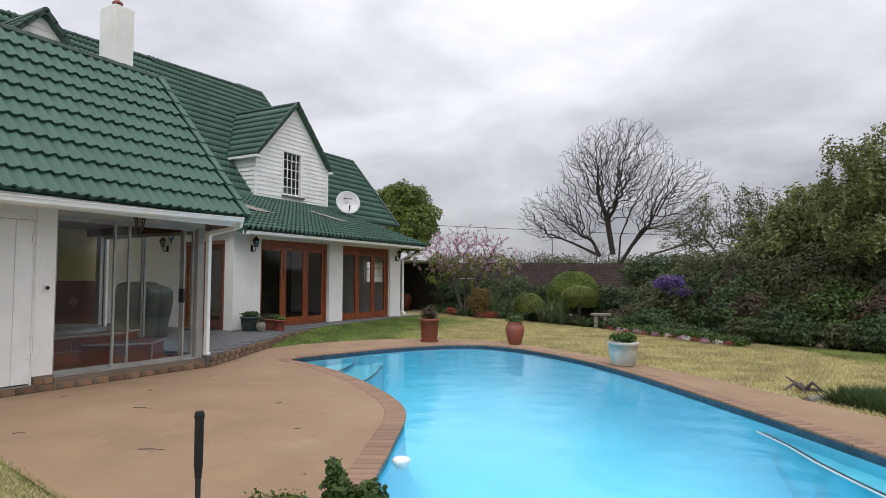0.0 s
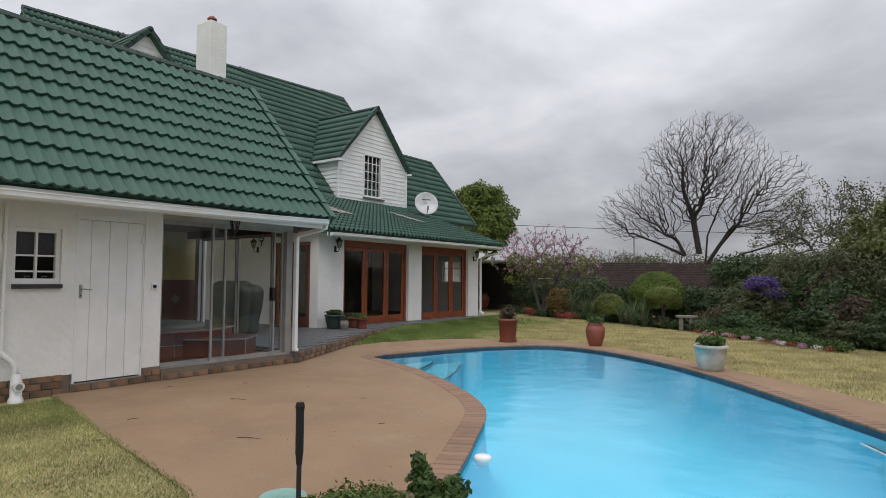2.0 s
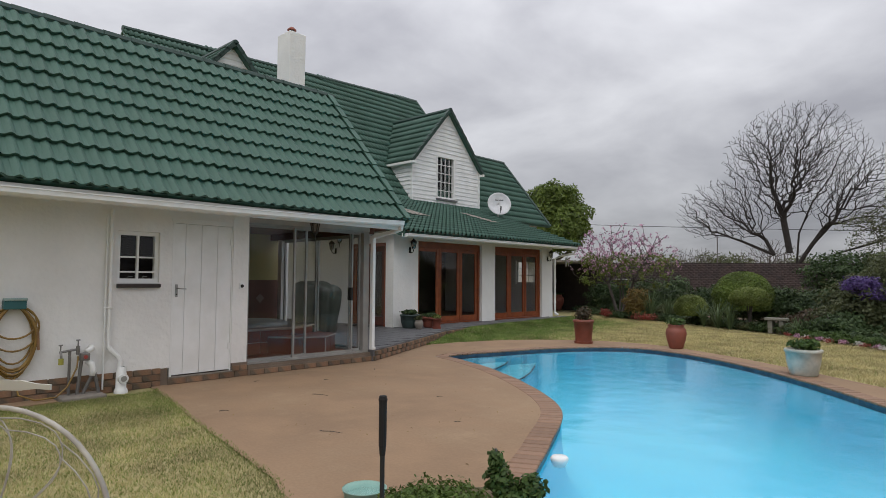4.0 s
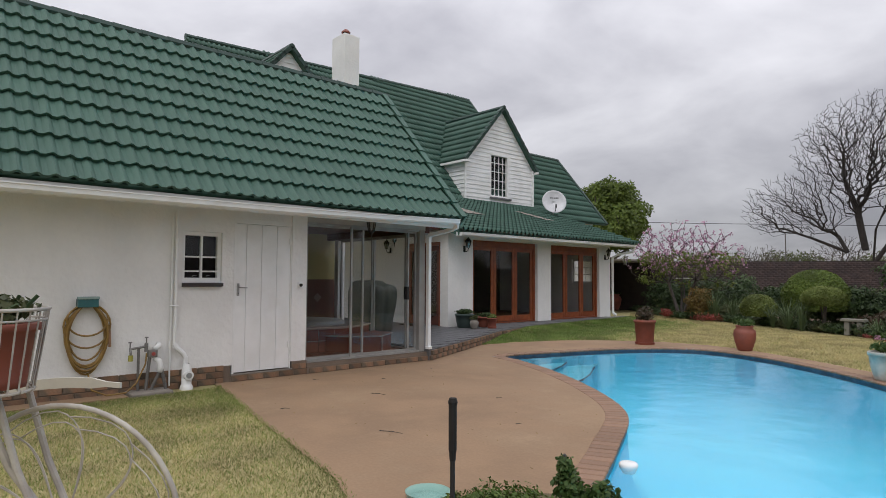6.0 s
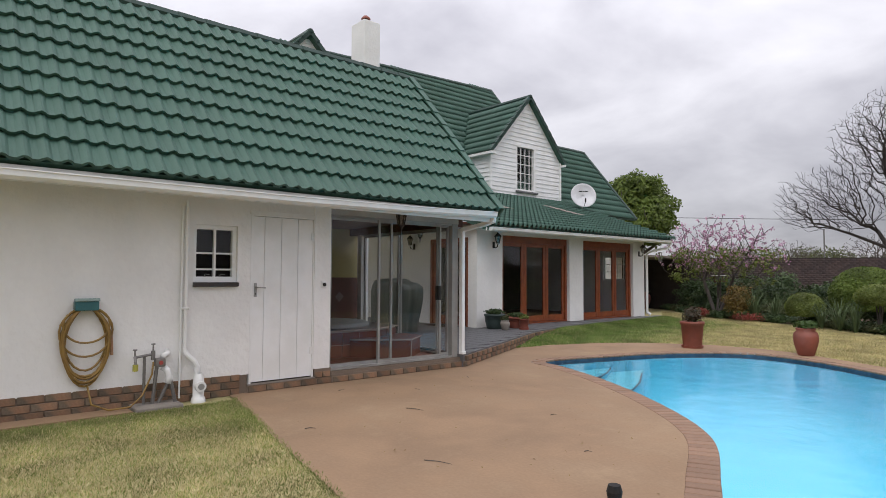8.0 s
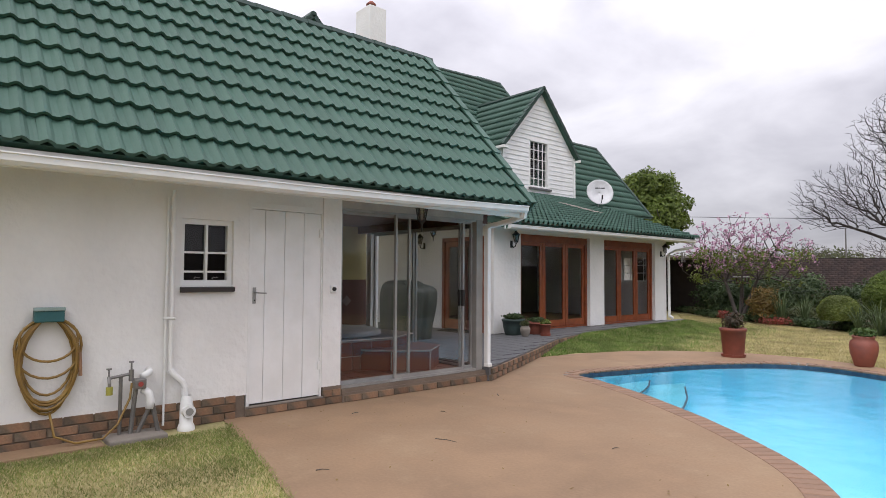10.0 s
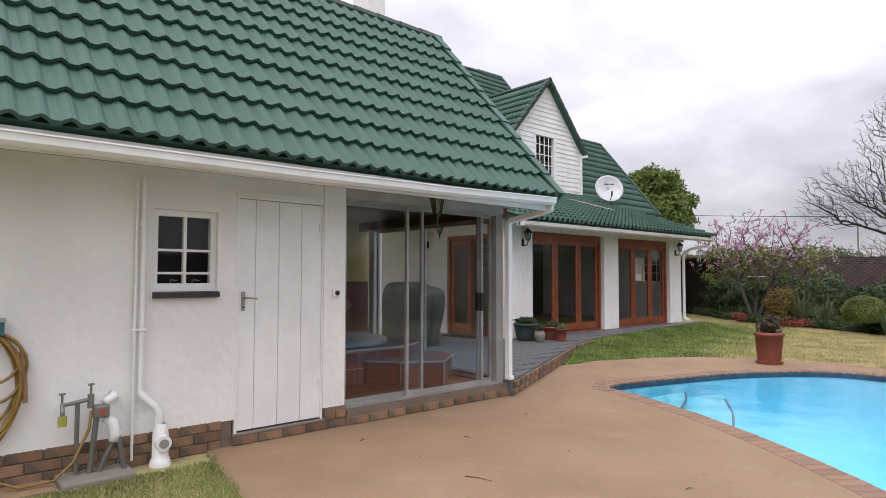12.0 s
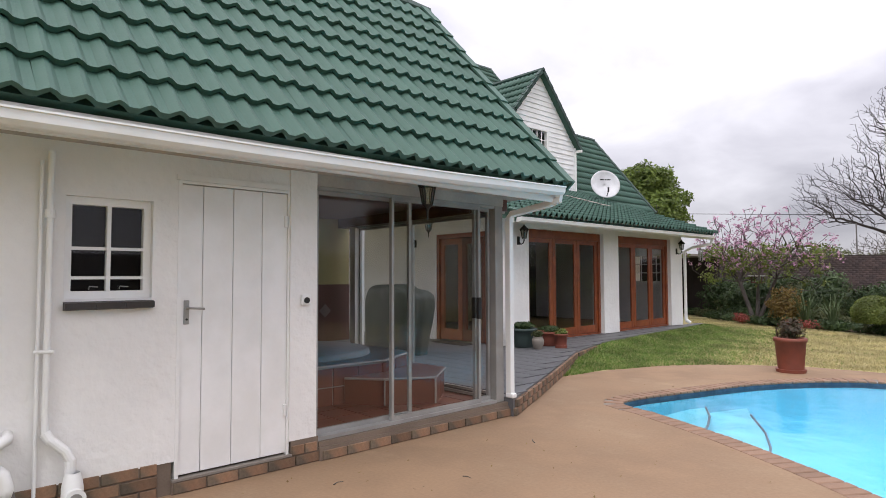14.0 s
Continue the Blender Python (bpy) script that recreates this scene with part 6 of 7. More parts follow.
C = Vector((0, 0, 0.79))
Z = Vector((0, 0, 1))
part("wheel_rim", ringbm(C, 0.30, 0.0065, AX, Z), CREAMPAINT, bp_, smooth=True)
part("hub", ringbm(C, 0.03, 0.008, AX, Z, 16), CREAMPAINT, bp_)
for k in range(10):
    a = 2 * math.pi * k / 10
    u = AX * math.cos(a) + Z * math.sin(a); w = -AX * math.sin(a) + Z * math.cos(a)
    for off, reach in ((0.0, 0.235), (0.10, 0.262)):
        pts = []
        for q in range(15):
            f = q / 14
            turn = off * f + 0.62 * f ** 3 + (1.1 * (f - 0.82) if f > 0.82 else 0)
            pts.append(C + (u * math.cos(turn) + w * math.sin(turn)) * (0.03 + reach * math.sin(min(f, 0.9) * math.pi / 1.8) - (0.10 * (f - 0.82) if f > 0.82 else 0)))
        bm = bmesh.new()
        tube(bm, pts, 0.0018, 5)
        part("spoke", bm, CREAMPAINT, bp_, smooth=True)
for s in (-1, 1):
    bm = bmesh.new(); n3 = Vector((-0.5, 0.86, 0)) * 0.04 * s
    tube(bm, [C + n3, C + n3 - AX * 0.08 + Z * 0.16, C + n3 - AX * 0.14 + Z * 0.33], 0.008, 8); part("fork", bm, CREAMPAINT, bp_)
    bm = bmesh.new(); tube(bm, [C + n3, Vector((0, 0, 0.3)) + n3 * 2 - AX * 0.05, Vector((0, 0, 0.0)) + n3 * 4 - AX * 0.15], 0.010, 8); part("stand_leg", bm, CREAMPAINT, bp_)
bm = bmesh.new()
TIP, BACK = Vector((-0.12, 0.15, 1.105)), Vector((-0.34, -0.08, 1.09))
row = []
for k in range(9):
    f = k / 8
    q = BACK.lerp(TIP, f) + Z * (0.013 * math.sin(math.pi * f))
    h_ = 0.014 * (1 if f < 0.85 else 0.5)
    nn = Vector((0.69, -0.72, 0)) * 0.004
    row.append([bm.verts.new(q + nn * a + Z * b * h_) for a, b in ((-1, -1), (1, -1), (1, 1), (-1, 1))])
for a, b in zip(row, row[1:]):
    for k in range(4):
        bm.faces.new((a[k], a[(k + 1) % 4], b[(k + 1) % 4], b[k]))
bm.faces.new(row[0][::-1]); bm.faces.new(row[-1])
part("handle_bar", bm, material("cream_enamel", (0.62, 0.58, 0.50), 0.45, spread=0.05), bp_, "cream flat handle bar")
B0 = Vector((-0.085, -0.168, 1.132))
part("basket_rim", ringbm(B0 + Z * 0.19, 0.14, 0.0042, Vector((1, 0, 0)), Vector((0, 1, 0))), CREAMPAINT, bp_)
part("basket_hoop", ringbm(B0 + Z * 0.165, 0.137, 0.0025, Vector((1, 0, 0)), Vector((0, 1, 0))), CREAMPAINT, bp_)
part("basket_base", ringbm(B0, 0.115, 0.004, Vector((1, 0, 0)), Vector((0, 1, 0))), CREAMPAINT, bp_)
for k in range(28):
    a = 2 * math.pi * k / 28
    u = Vector((math.cos(a), math.sin(a), 0))
    bm = bmesh.new(); tube(bm, [B0 + u * 0.115, B0 + u * 0.14 + Z * 0.19], 0.0022, 5); part("wire", bm, CREAMPAINT, bp_)
for k in range(-4, 5):
    y = k * 0.026; e = math.sqrt(0.125 ** 2 - y * y)
    bm = bmesh.new(); tube(bm, [B0 + Vector((-e, y, 0)), B0 + Vector((e, y, 0))], 0.003, 4); part("base_wire", bm, CREAMPAINT, bp_)
bm = bmesh.new(); tube(bm, [B0 + Vector((0, 0, -0.005)), Vector((-0.06, -0.10, 0.95)), Vector((-0.02, -0.04, 0.85)), C], 0.009, 8); part("support", bm, CREAMPAINT, bp_)
potted("basket_pot", "terracotta pot of succulents in the wire basket", (6.258, 0.085, 1.140), "flare", 0.085, 0.15, TERRA, L_OLIVE, 420, 0.014, 0.07, 59)

# ---- garden furniture and odd things ----
CON = material("weathered_concrete", (0.20, 0.19, 0.16), 0.9, grain=40, spread=0.15)
be = thing("garden_bench", "small weathered concrete garden seat at the lawn edge", "bench", at=(3.5, 18.3, 0.0))
part("seat", soft(boxes((-0.28, 0.28, -0.15, 0.15, 0.36, 0.43)), 0.015), CON, be)
for x in (-0.14, 0.14):
    part("leg", soft(boxes((x - 0.06, x + 0.06, -0.11, 0.11, 0.0, 0.36)), 0.015), CON, be)
bf = thing("bird_table", "small white-roofed bird feeder in the magnolia bed", "bird feeder", at=(-2.95, 22.2, 0.0))
bm = bmesh.new(); tube(bm, ((0, 0, -0.1), (0, 0, 1.25)), 0.03, 8); part("post", bm, BARK, bf)
part("tray", soft(boxes((-0.18, 0.18, -0.14, 0.14, 1.25, 1.29)), 0.01), DARKWOOD, bf)
for x, y in ((-0.15, -0.11), (0.15, -0.11), (-0.15, 0.11), (0.15, 0.11)):
    part("corner_post", boxes((x - 0.012, x + 0.012, y - 0.012, y + 0.012, 1.29, 1.47)), DARKWOOD, bf)
part("bird_table_roof", prism([(-0.24, -0.2), (0.24, -0.2), (0.24, 0.2), (-0.24, 0.2)], 1.47, 1.50), WHITE, bf, "white board roof")
wd = thing("dry_branch", "dry weathered branch lying on the lawn", "branch", at=(8.42, 9.15, -0.02))
rng = np.random.default_rng(3)
for k in range(6):
    bm = bmesh.new(); a = k * 1.1
    tube(bm, ((0, 0, 0.03), (0.12 * math.cos(a), 0.12 * math.sin(a), 0.05 + 0.02 * k), (0.26 * math.cos(a + 0.3), 0.26 * math.sin(a + 0.3), 0.03 + (0.14 if k == 2 else 0.0))), (0.03, 0.02, 0.008), 6)
    part("twig", bm, BARK, wd)
kb = thing("lawn_kerb", "curved pale concrete lawn edging", "kerb", at=(0, 0, 0))
pts = [(8.42, 8.45), (8.7, 8.85), (9.1, 9.0), (9.6, 8.9)]
bm = bmesh.new(); tube(bm, [(x, y, -0.01) for x, y in pts], 0.06, 8); part("edging", bm, CON, kb)

# ---- far posts and wire over the wall ----
for x, y in ((-2.2, 31.0), (4.0, 34.4), (8.6, 36.8)):
    p = thing("wall_post", "thin grey fence post rising over the garden wall", "post", "wall posts", at=(x, y - 0.25, 0.0))
    bm = bmesh.new(); tube(bm, ((0, 0, -0.1), (0, 0, 3.6)), 0.03, 6); part("post", bm, STEEL, p)
cb = thing("overhead_cable", "thin dark overhead cable beyond the wall", "cable", at=(0, 0, 0))
bm = bmesh.new(); tube(bm, [(-22 + 6 * k, 34 + 2.2 * k, 5.6 - 0.28 * k + 0.02 * (k - 4) ** 2) for k in range(9)], 0.02, 4); part("cable", bm, BLACK, cb)

# ---- grass ----
def blades(name, poly, count, h, mat, seed, label, z=-0.016, width=0.004, fade=None, rise=None):
    rng = np.random.default_rng(seed)
    P = np.array(poly)
    lo, hi = P.min(0), P.max(0)
    pts = lo + (hi - lo) * rng.random((count * 3, 2))
    ok = inside(pts[:, 0], pts[:, 1], [tuple(p) for p in poly])
    if fade:
        line, reach = np.array(fade[0]), fade[1]
        near = np.full(len(pts), 99.0)
        for a, c_ in zip(line, line[1:]):
            f = np.clip(((pts - a) @ (c_ - a)) / ((c_ - a) @ (c_ - a)), 0, 1)
            near = np.minimum(near, np.linalg.norm(pts - a - f[:, None] * (c_ - a), axis=1))
        ok &= rng.random(len(pts)) < np.exp(-(near / reach) ** 2)
    pts = pts[ok][:count]
    n = len(pts)
    a = rng.random(n) * 6.283
    hh = h * (0.5 + rng.random(n))
    side = np.c_[np.cos(a), np.sin(a), np.zeros(n)] * (width * (0.7 + 0.6 * rng.random(n)))[:, None]
    lean = np.c_[rng.normal(size=(n, 2)) * 0.55 * hh[:, None], hh]
    base = np.c_[pts, np.full(n, z) + (rise(pts) if rise else 0)]
    V = np.stack([base - side, base + side, base + lean], 1).reshape(-1, 3)
    return tagged(arrays(name, V, np.arange(3 * n).reshape(-1, 3), mat, None, label, "stuff"), category="grass")


BANK = [Vector((x, y, 0)) for x, y in SLAB[2:]]


def bank_height(pts):
    """How far the lawn rises towards the porch slab."""
    near = np.full(len(pts), 99.0)
    for a, c in zip(BANK, BANK[1:]):
        a, c = np.array(a[:2]), np.array(c[:2])
        f = np.clip(((pts - a) @ (c - a)) / ((c - a) @ (c - a)), 0, 1)
        near = np.minimum(near, np.linalg.norm(pts - a - f[:, None] * (c - a), axis=1))
    f = 1 - np.clip(near / 0.85, 0, 1)
    return 0.155 * np.clip((pts[:, 1] - 9.6) / 2.4, 0, 1) * f * f * (3 - 2 * f)


bm = bmesh.new()
rows = []
for k in range(37):
    s_ = k / 36 * (len(BANK) - 1)
    i = min(int(s_), len(BANK) - 2)
    q, d = BANK[i].lerp(BANK[i + 1], s_ - i), (BANK[i + 1] - BANK[i]).normalized()
    row = []
    for j in range(9):
        g_ = q + Vector((d.y, -d.x, 0)) * (0.004 + 0.11 * j)
        row.append(bm.verts.new((g_.x, g_.y, -0.012 + float(bank_height(np.array([[g_.x, g_.y]]))[0]))))
    rows.append(row)
for a, b in zip(rows, rows[1:]):
    for j in range(8):
        bm.faces.new((a[j], a[j + 1], b[j + 1], b[j]))
bmesh.ops.recalc_face_normals(bm, faces=list(bm.faces))
structure("ground_bank", bm, LAWN, "lawn rising gently to the porch slab", smooth=True)

G_DRY = leaf_material("dry_grass_blade", (0.40, 0.35, 0.16), (0.54, 0.47, 0.26), 0.25)
G_LUSH = leaf_material("lush_grass_blade", (0.10, 0.19, 0.035), (0.18, 0.27, 0.06), 0.25)
G_GREEN = leaf_material("green_grass_blade", (0.16, 0.215, 0.05), (0.29, 0.32, 0.105), 0.3)
NEAR = [(0.32, -3), (0.32, 3.02), (1.0, 2.905), (2.2, 2.645), (3.3, 2.44), (4.3, 2.25), (4.81, 2.06), (5.36, 1.4), (5.9, 0.6), (6.6, -0.1), (6.5, -3)]
blades("lawn_grass", NEAR, 160000, 0.022, G_DRY, 1, "short dry yellow-green lawn grass")
blades("lawn_grass", NEAR, 90000, 0.023, G_GREEN, 2, "green shoots in the dry lawn")
blades("lawn_grass", [(0.28, -3), (0.28, 3.0), (0.9, 2.9), (2.2, 2.63), (3.6, 2.36), (3.6, -3)], 48000, 0.026, G_GREEN, 3, "greener lawn grass along the house plinth", fade=([(0.3, -3), (0.3, 3.0), (1.3, 2.86)], 0.48))
VERGE = [(0.15, 3.05), (1.0, 2.90), (2.2, 2.64), (3.3, 2.435), (4.3, 2.245), (4.8, 2.055), (5.35, 1.4)]
blades("lawn_fringe", [(x - 0.03, y - 0.09) for x, y in VERGE] + [(x + 0.02, y + 0.05) for x, y in VERGE[::-1]], 17000, 0.017, G_GREEN, 9, "uneven green fringe of grass creeping over the paving edge", z=-0.004, fade=(VERGE, 0.035))
FARL = [(-1.05, 9.2), (-1.0, 10.2), (-0.65, 11.3), (-0.15, 12.05), (0.45, 12.55), (1.2, 12.95), (2.1, 13.05), (2.9, 12.85), (4.4, 12.0), (5.72, 11.0), (7.3, 9.65), (8.3, 8.65), (9.1, 7.8), (12.5, 8.5), (13.0, 11.6), (9.87, 14.1), (8.39, 15.15), (6.62, 16.0), (3.1, 18.1), (-1.1, 20.7), (-6, 23.5), (-3.0, 18.3), (-2.75, 16), (-2.55, 14), (-2.3, 12.2), (-1.8, 10.6), (-1.22, 9.45)]
blades("lawn_grass", FARL, 150000, 0.04, G_DRY, 4, "short dry lawn grass beyond the pool", width=0.009, rise=bank_height)
blades("lawn_grass", FARL, 9000, 0.04, G_GREEN, 5, "green shoots in the lawn beyond the pool", width=0.009, rise=bank_height)
blades("lawn_grass", FARL, 420000, 0.045, G_LUSH, 6, "bright green watered grass along the porch slab", width=0.010, fade=([(-1.25, 9.5), (-1.5, 11.5), (-2.2, 14), (-2.8, 17.8)], 1.35), rise=bank_height)
blades("lawn_grass", [(8.2, 15.2), (9.87, 14.2), (13.8, 11.5), (13.0, 10.0), (9.5, 12.6)], 60000, 0.05, G_GREEN, 7, "greener grass beside the shrubs", width=0.010, fade=([(8.9, 14.9), (10.5, 13.8), (13.6, 11.6)], 0.9))
blades("grass_clump", [(8.62, 8.5), (9.0, 8.85), (9.7, 8.8), (10.6, 8.0), (10.2, 6.9), (9.7, 7.2), (9.2, 7.9)], 16000, 0.16, L_DARK, 8, "dark tufted grass clump at the paving edge", width=0.010)

# ---- low planting in the bed ----
def straps(name, label, at, n, h, mat, seed, w=0.012):
    t = thing(name, label, "plant", at=at)
    rng = np.random.default_rng(seed)
    for k in range(n):
        a = rng.random() * 6.283; r = h * (0.15 + 0.7 * rng.random()); hh = h * (0.55 + 0.5 * rng.random())
        u = Vector((math.cos(a), math.sin(a), 0)); s = Vector((-math.sin(a), math.cos(a), 0)) * w
        bm = bmesh.new()
        P = [(0.02, 0.0), (r * 0.35, hh * 0.7), (r * 0.75, hh), (r * 1.15, hh * 0.75)]
        row = []
        for j, (x, z) in enumerate(P):
            q = u * x + Vector((0, 0, z)); ww = s * (1, 0.9, 0.6, 0.05)[j]
            row.append((bm.verts.new(q - ww), bm.verts.new(q + ww)))
        for (a1, b1), (a2, b2) in zip(row, row[1:]):
            bm.faces.new((a1, b1, b2, a2))
        part("leaf", bm, mat, t)
    return t


L_STRAP = leaf_material("strap_leaf", (0.05, 0.085, 0.04), (0.10, 0.14, 0.06))
for k, (x, y, h) in enumerate(((1.75, 18.9, 0.9), (2.2, 18.55, 0.8), (-1.2, 20.8, 1.1), (-0.6, 20.9, 1.0), (1.2, 19.3, 0.7), (4.2, 17.4, 0.5))):
    straps("strap_plant", "clump of arching grey-green strap leaves in the bed", (x, y, 0), 44, h, L_STRAP, 200 + k)
shrub("rust_bush", "rust and gold foliage bush below the magnolia", (-1.75, 20.9, 0), [(0, 0, 0.6, 0.50, 0.45, 0.62)], 2600, 0.04, L_RUST, 71, shell=0.2)
shrub("flower_patch", "low orange-red flowering patch at the bed edge", (-1.2, 20.3, 0), [(0, 0, 0.16, 0.6, 0.3, 0.14)], 420, 0.03, L_RED, 72, shell=0.2, twigs=False)
shrub("flower_patch", "bright red flowering patch under the magnolia", (-3.0, 20.9, 0), [(0, 0, 0.22, 0.25, 0.2, 0.16)], 400, 0.035, L_RED, 73, shell=0.2, twigs=False)
rng = np.random.default_rng(12)
for k in range(16):
    s = k / 15
    q = Vector((3.9, 16.9, 0)).lerp(Vector((7.0, 14.25, 0)), s)
    q += Vector((rng.normal() * 0.08 + 0.15, rng.normal() * 0.08 + 0.15, 0))
    shrub("bedding_flower", ("red bedding flowers at the lawn edge", "pink bedding flowers at the lawn edge", "white bedding flowers at the lawn edge")[k % 3] , (q.x, q.y, 0),
          [(0, 0, 0.09, 0.12, 0.10, 0.06)], 70, 0.022, (L_RED, L_PINK, L_WHITE)[k % 3], 300 + k, "flower", twigs=False, shell=0.1)
    shrub("bedding_plant", "low green bedding plant behind the flowers", (q.x + 0.22, q.y + 0.22, 0), [(0, 0, 0.13, 0.22, 0.2, 0.12)], 350, 0.035, L_MID, 330 + k, "plant", twigs=False, shell=0.1)
shrub("hedge", "long dense yellow-tinged hedge behind the purple bush", (7.6, 19.4, 0), [(-1.4, 0.8, 1.4, 1.2, 1.0, 1.0), (0, 0, 1.5, 1.4, 1.1, 1.0), (1.4, -1.2, 1.4, 1.3, 1.1, 1.0)], 24000, 0.045, L_OLIVE, 81, "hedge", shell=0.5)
shrub("wall_creeper", "dark creeper bush against the brick wall", (4.3, 23.5, 0), [(0, 0, 1.7, 1.4, 0.8, 0.8), (0.3, 0, 0.9, 1.2, 0.8, 0.9)], 9000, 0.06, L_DARK, 82, shell=0.4)
for k, (x, y, s_) in enumerate(((10.2, 18.2, 1.5), (11.9, 16.8, 1.6), (13.4, 15.2, 1.6), (15.0, 13.6, 1.7), (8.6, 18.6, 1.2))):
    shrub("tall_shrub", "tall dark evergreen shrub massed along the boundary", (x, y, 0), [(0, 0, s_ * 0.75, 1.1, 1.1, s_ * 0.75), (0.5, -0.4, s_ * 1.05, 0.9, 0.9, s_ * 0.6)], 15000, 0.052, L_DARK if k % 2 else L_OLIVE, 90 + k, shell=0.35)

# ---- far trees beyond the wall ----
rng = np.random.default_rng(55)
for k in range(22):
    s = k / 21
    x = -34 + 84 * s
    y = 62 + 16 * rng.random() - 10 * s
    h = 3.2 + 1.6 * rng.random() + (2.2 if s > 0.55 else 0)
    t_ = thing("far_tree", "hazy distant tree beyond the garden wall", "tree", "far trees", at=(x, y, 0))
    bm = bmesh.new(); tube(bm, ((0, 0, -0.1), (0.1, 0, h * 0.45), (0.2, 0.1, h * 0.8)), (0.25, 0.18, 0.06), 6); part("trunk", bm, BARK, t_)
    leaf_cloud("crown", [(rng.normal() * 1.4, rng.normal() * 1.2, h * (0.55 + 0.1 * j), 2.2, 2.0, h * 0.26) for j in range(3)], 2200, 0.14, L_OLIVE, t_, seed=400 + k, shell=0.2)
for k, (x, y, h) in enumerate(((-10.5, 50.0, 4.3), (-4.5, 49.0, 4.6), (1.5, 52.0, 4.2), (-15.5, 52.0, 4.6))):
    grown("small_bare_tree", "small leafless grey tree beyond the garden wall", (x, y, 0), [[(0, 0, -0.1), (0, 0, 1.2)]],
          [(0, 0, h * 0.68, 2.4, 2.0, h * 0.32)], 700, 600 + k, r_tip=0.011, jitter=0.3)

# low edging shrubs and litter
rng = np.random.default_rng(66)
for k in range(9):
    q = Vector((7.4, 16.1, 0)).lerp(Vector((12.4, 13.1, 0)), k / 8)
    shrub("edging_shrub", "low dark rounded shrub beside the lawn", (q.x + rng.normal() * 0.1, q.y + rng.normal() * 0.1, 0), [(0, 0, 0.28, 0.5, 0.42, 0.30)], 2600, 0.04, L_DARK if k % 3 else L_OLIVE, 500 + k, twigs=False, shell=0.5)
for k, (x, y, a, L) in enumerate(((1.9, 4.25, 20, 0.22), (3.45, 3.25, 25, 0.24), (2.0, 3.0, 60, 0.10), (0.9, 6.1, 140, 0.12), (3.1, 5.2, 75, 0.07), (1.1, 5.0, 10, 0.08), (0.6, 4.2, 100, 0.09), (4.1, 4.4, 45, 0.06))):
    t = thing("twig", "small dry brown twig lying on the paving", "twig", "twigs on the paving", at=(x, y, 0.004))
    t.rotation_euler = (0, 0, radians(a))
    bm = bmesh.new(); tube(bm, ((0, 0, 0), (L * 0.5, 0.01, 0.003), (L, -0.005, 0)), (0.004, 0.003, 0.0015), 5); part("stem", bm, BARK, t)
rng = np.random.default_rng(67)
n = 420
P = np.c_[rng.random((n, 2)) * (6.0, 9.0) + (-0.5, 3.0), np.full(n, 0.006)]
ok = inside(P[:, 0], P[:, 1], PAVING) & ~inside(P[:, 0], P[:, 1], [tuple(q) for q in COPE])
P = P[ok]; n = len(P)
a = rng.random(n) * 6.283; sz = 0.006 + 0.012 * rng.random(n)
u = np.c_[np.cos(a), np.sin(a), 0.3 * rng.random(n)] * sz[:, None]; w = np.c_[-np.sin(a), np.cos(a), np.zeros(n)] * sz[:, None] * 0.5
tagged(arrays("leaf_litter", np.stack([P - u, P + w, P + u + (0, 0, 0.002), P - w], 1).reshape(-1, 3), np.arange(4 * n).reshape(-1, 4), L_RUST, None, "tiny dry leaves scattered over the paving", "stuff"), category="leaves")

rng = np.random.default_rng(88)
for k in range(22):
    x = -5.2 + 10.2 * (k + rng.random()) / 22
    y = 24.0 - 0.33 * (x + 3) + 0.5 * rng.normal()
    h = 0.9 + 0.7 * rng.random()
    shrub("bed_shrub", "dark leafy shrub growing against the brick wall" if k % 2 else "olive green shrub growing against the brick wall", (x, y, 0),
          [(0, 0, h * 0.5, 0.75, 0.6, h * 0.5), (0.3, 0, h * 0.75, 0.5, 0.4, h * 0.35)], 2600, 0.055, (L_DARK, L_OLIVE, L_DARK, L_STRAP)[k % 4], 700 + k, twigs=False, shell=0.3)
for k in range(34):
    s = k / 33 * 6
    i = min(int(s), 5)
    q = EDGE[i] + (EDGE[i + 1] - EDGE[i]) * (s - i) + np.array([0.3, 0.28]) * (1 + rng.random())
    shrub("edging_plant", "low straggly green edging plant in the bed", (q[0], q[1], 0), [(0, 0, 0.14, 0.45, 0.35, 0.15)], 700, 0.045, (L_DARK, L_STRAP, L_OLIVE)[k % 3], 740 + k, twigs=False, shell=0.1)


# ---- pieces: bricks and tiles, laid one by one ----
def brick_mesh(name, lx, ly, lz, mat, r=0.005):
    """A brick with worn arrises; the origin is at the middle of its base."""
    bm = bmesh.new()
    box(bm, -lx / 2, lx / 2, -ly / 2, ly / 2, 0, lz)
    bmesh.ops.bevel(bm, geom=[e for e in bm.edges], offset=r, segments=1, affect="EDGES")
    me = bpy.data.meshes.new(name)
    bm.to_mesh(me)
    bm.free()
    me.materials.append(mat)
    return me


def lay(name, me, parent, m):
    ob = new(name, me)
    ob.parent = parent
    ob.matrix_basis = m
    return ob


rng = np.random.default_rng(2024)
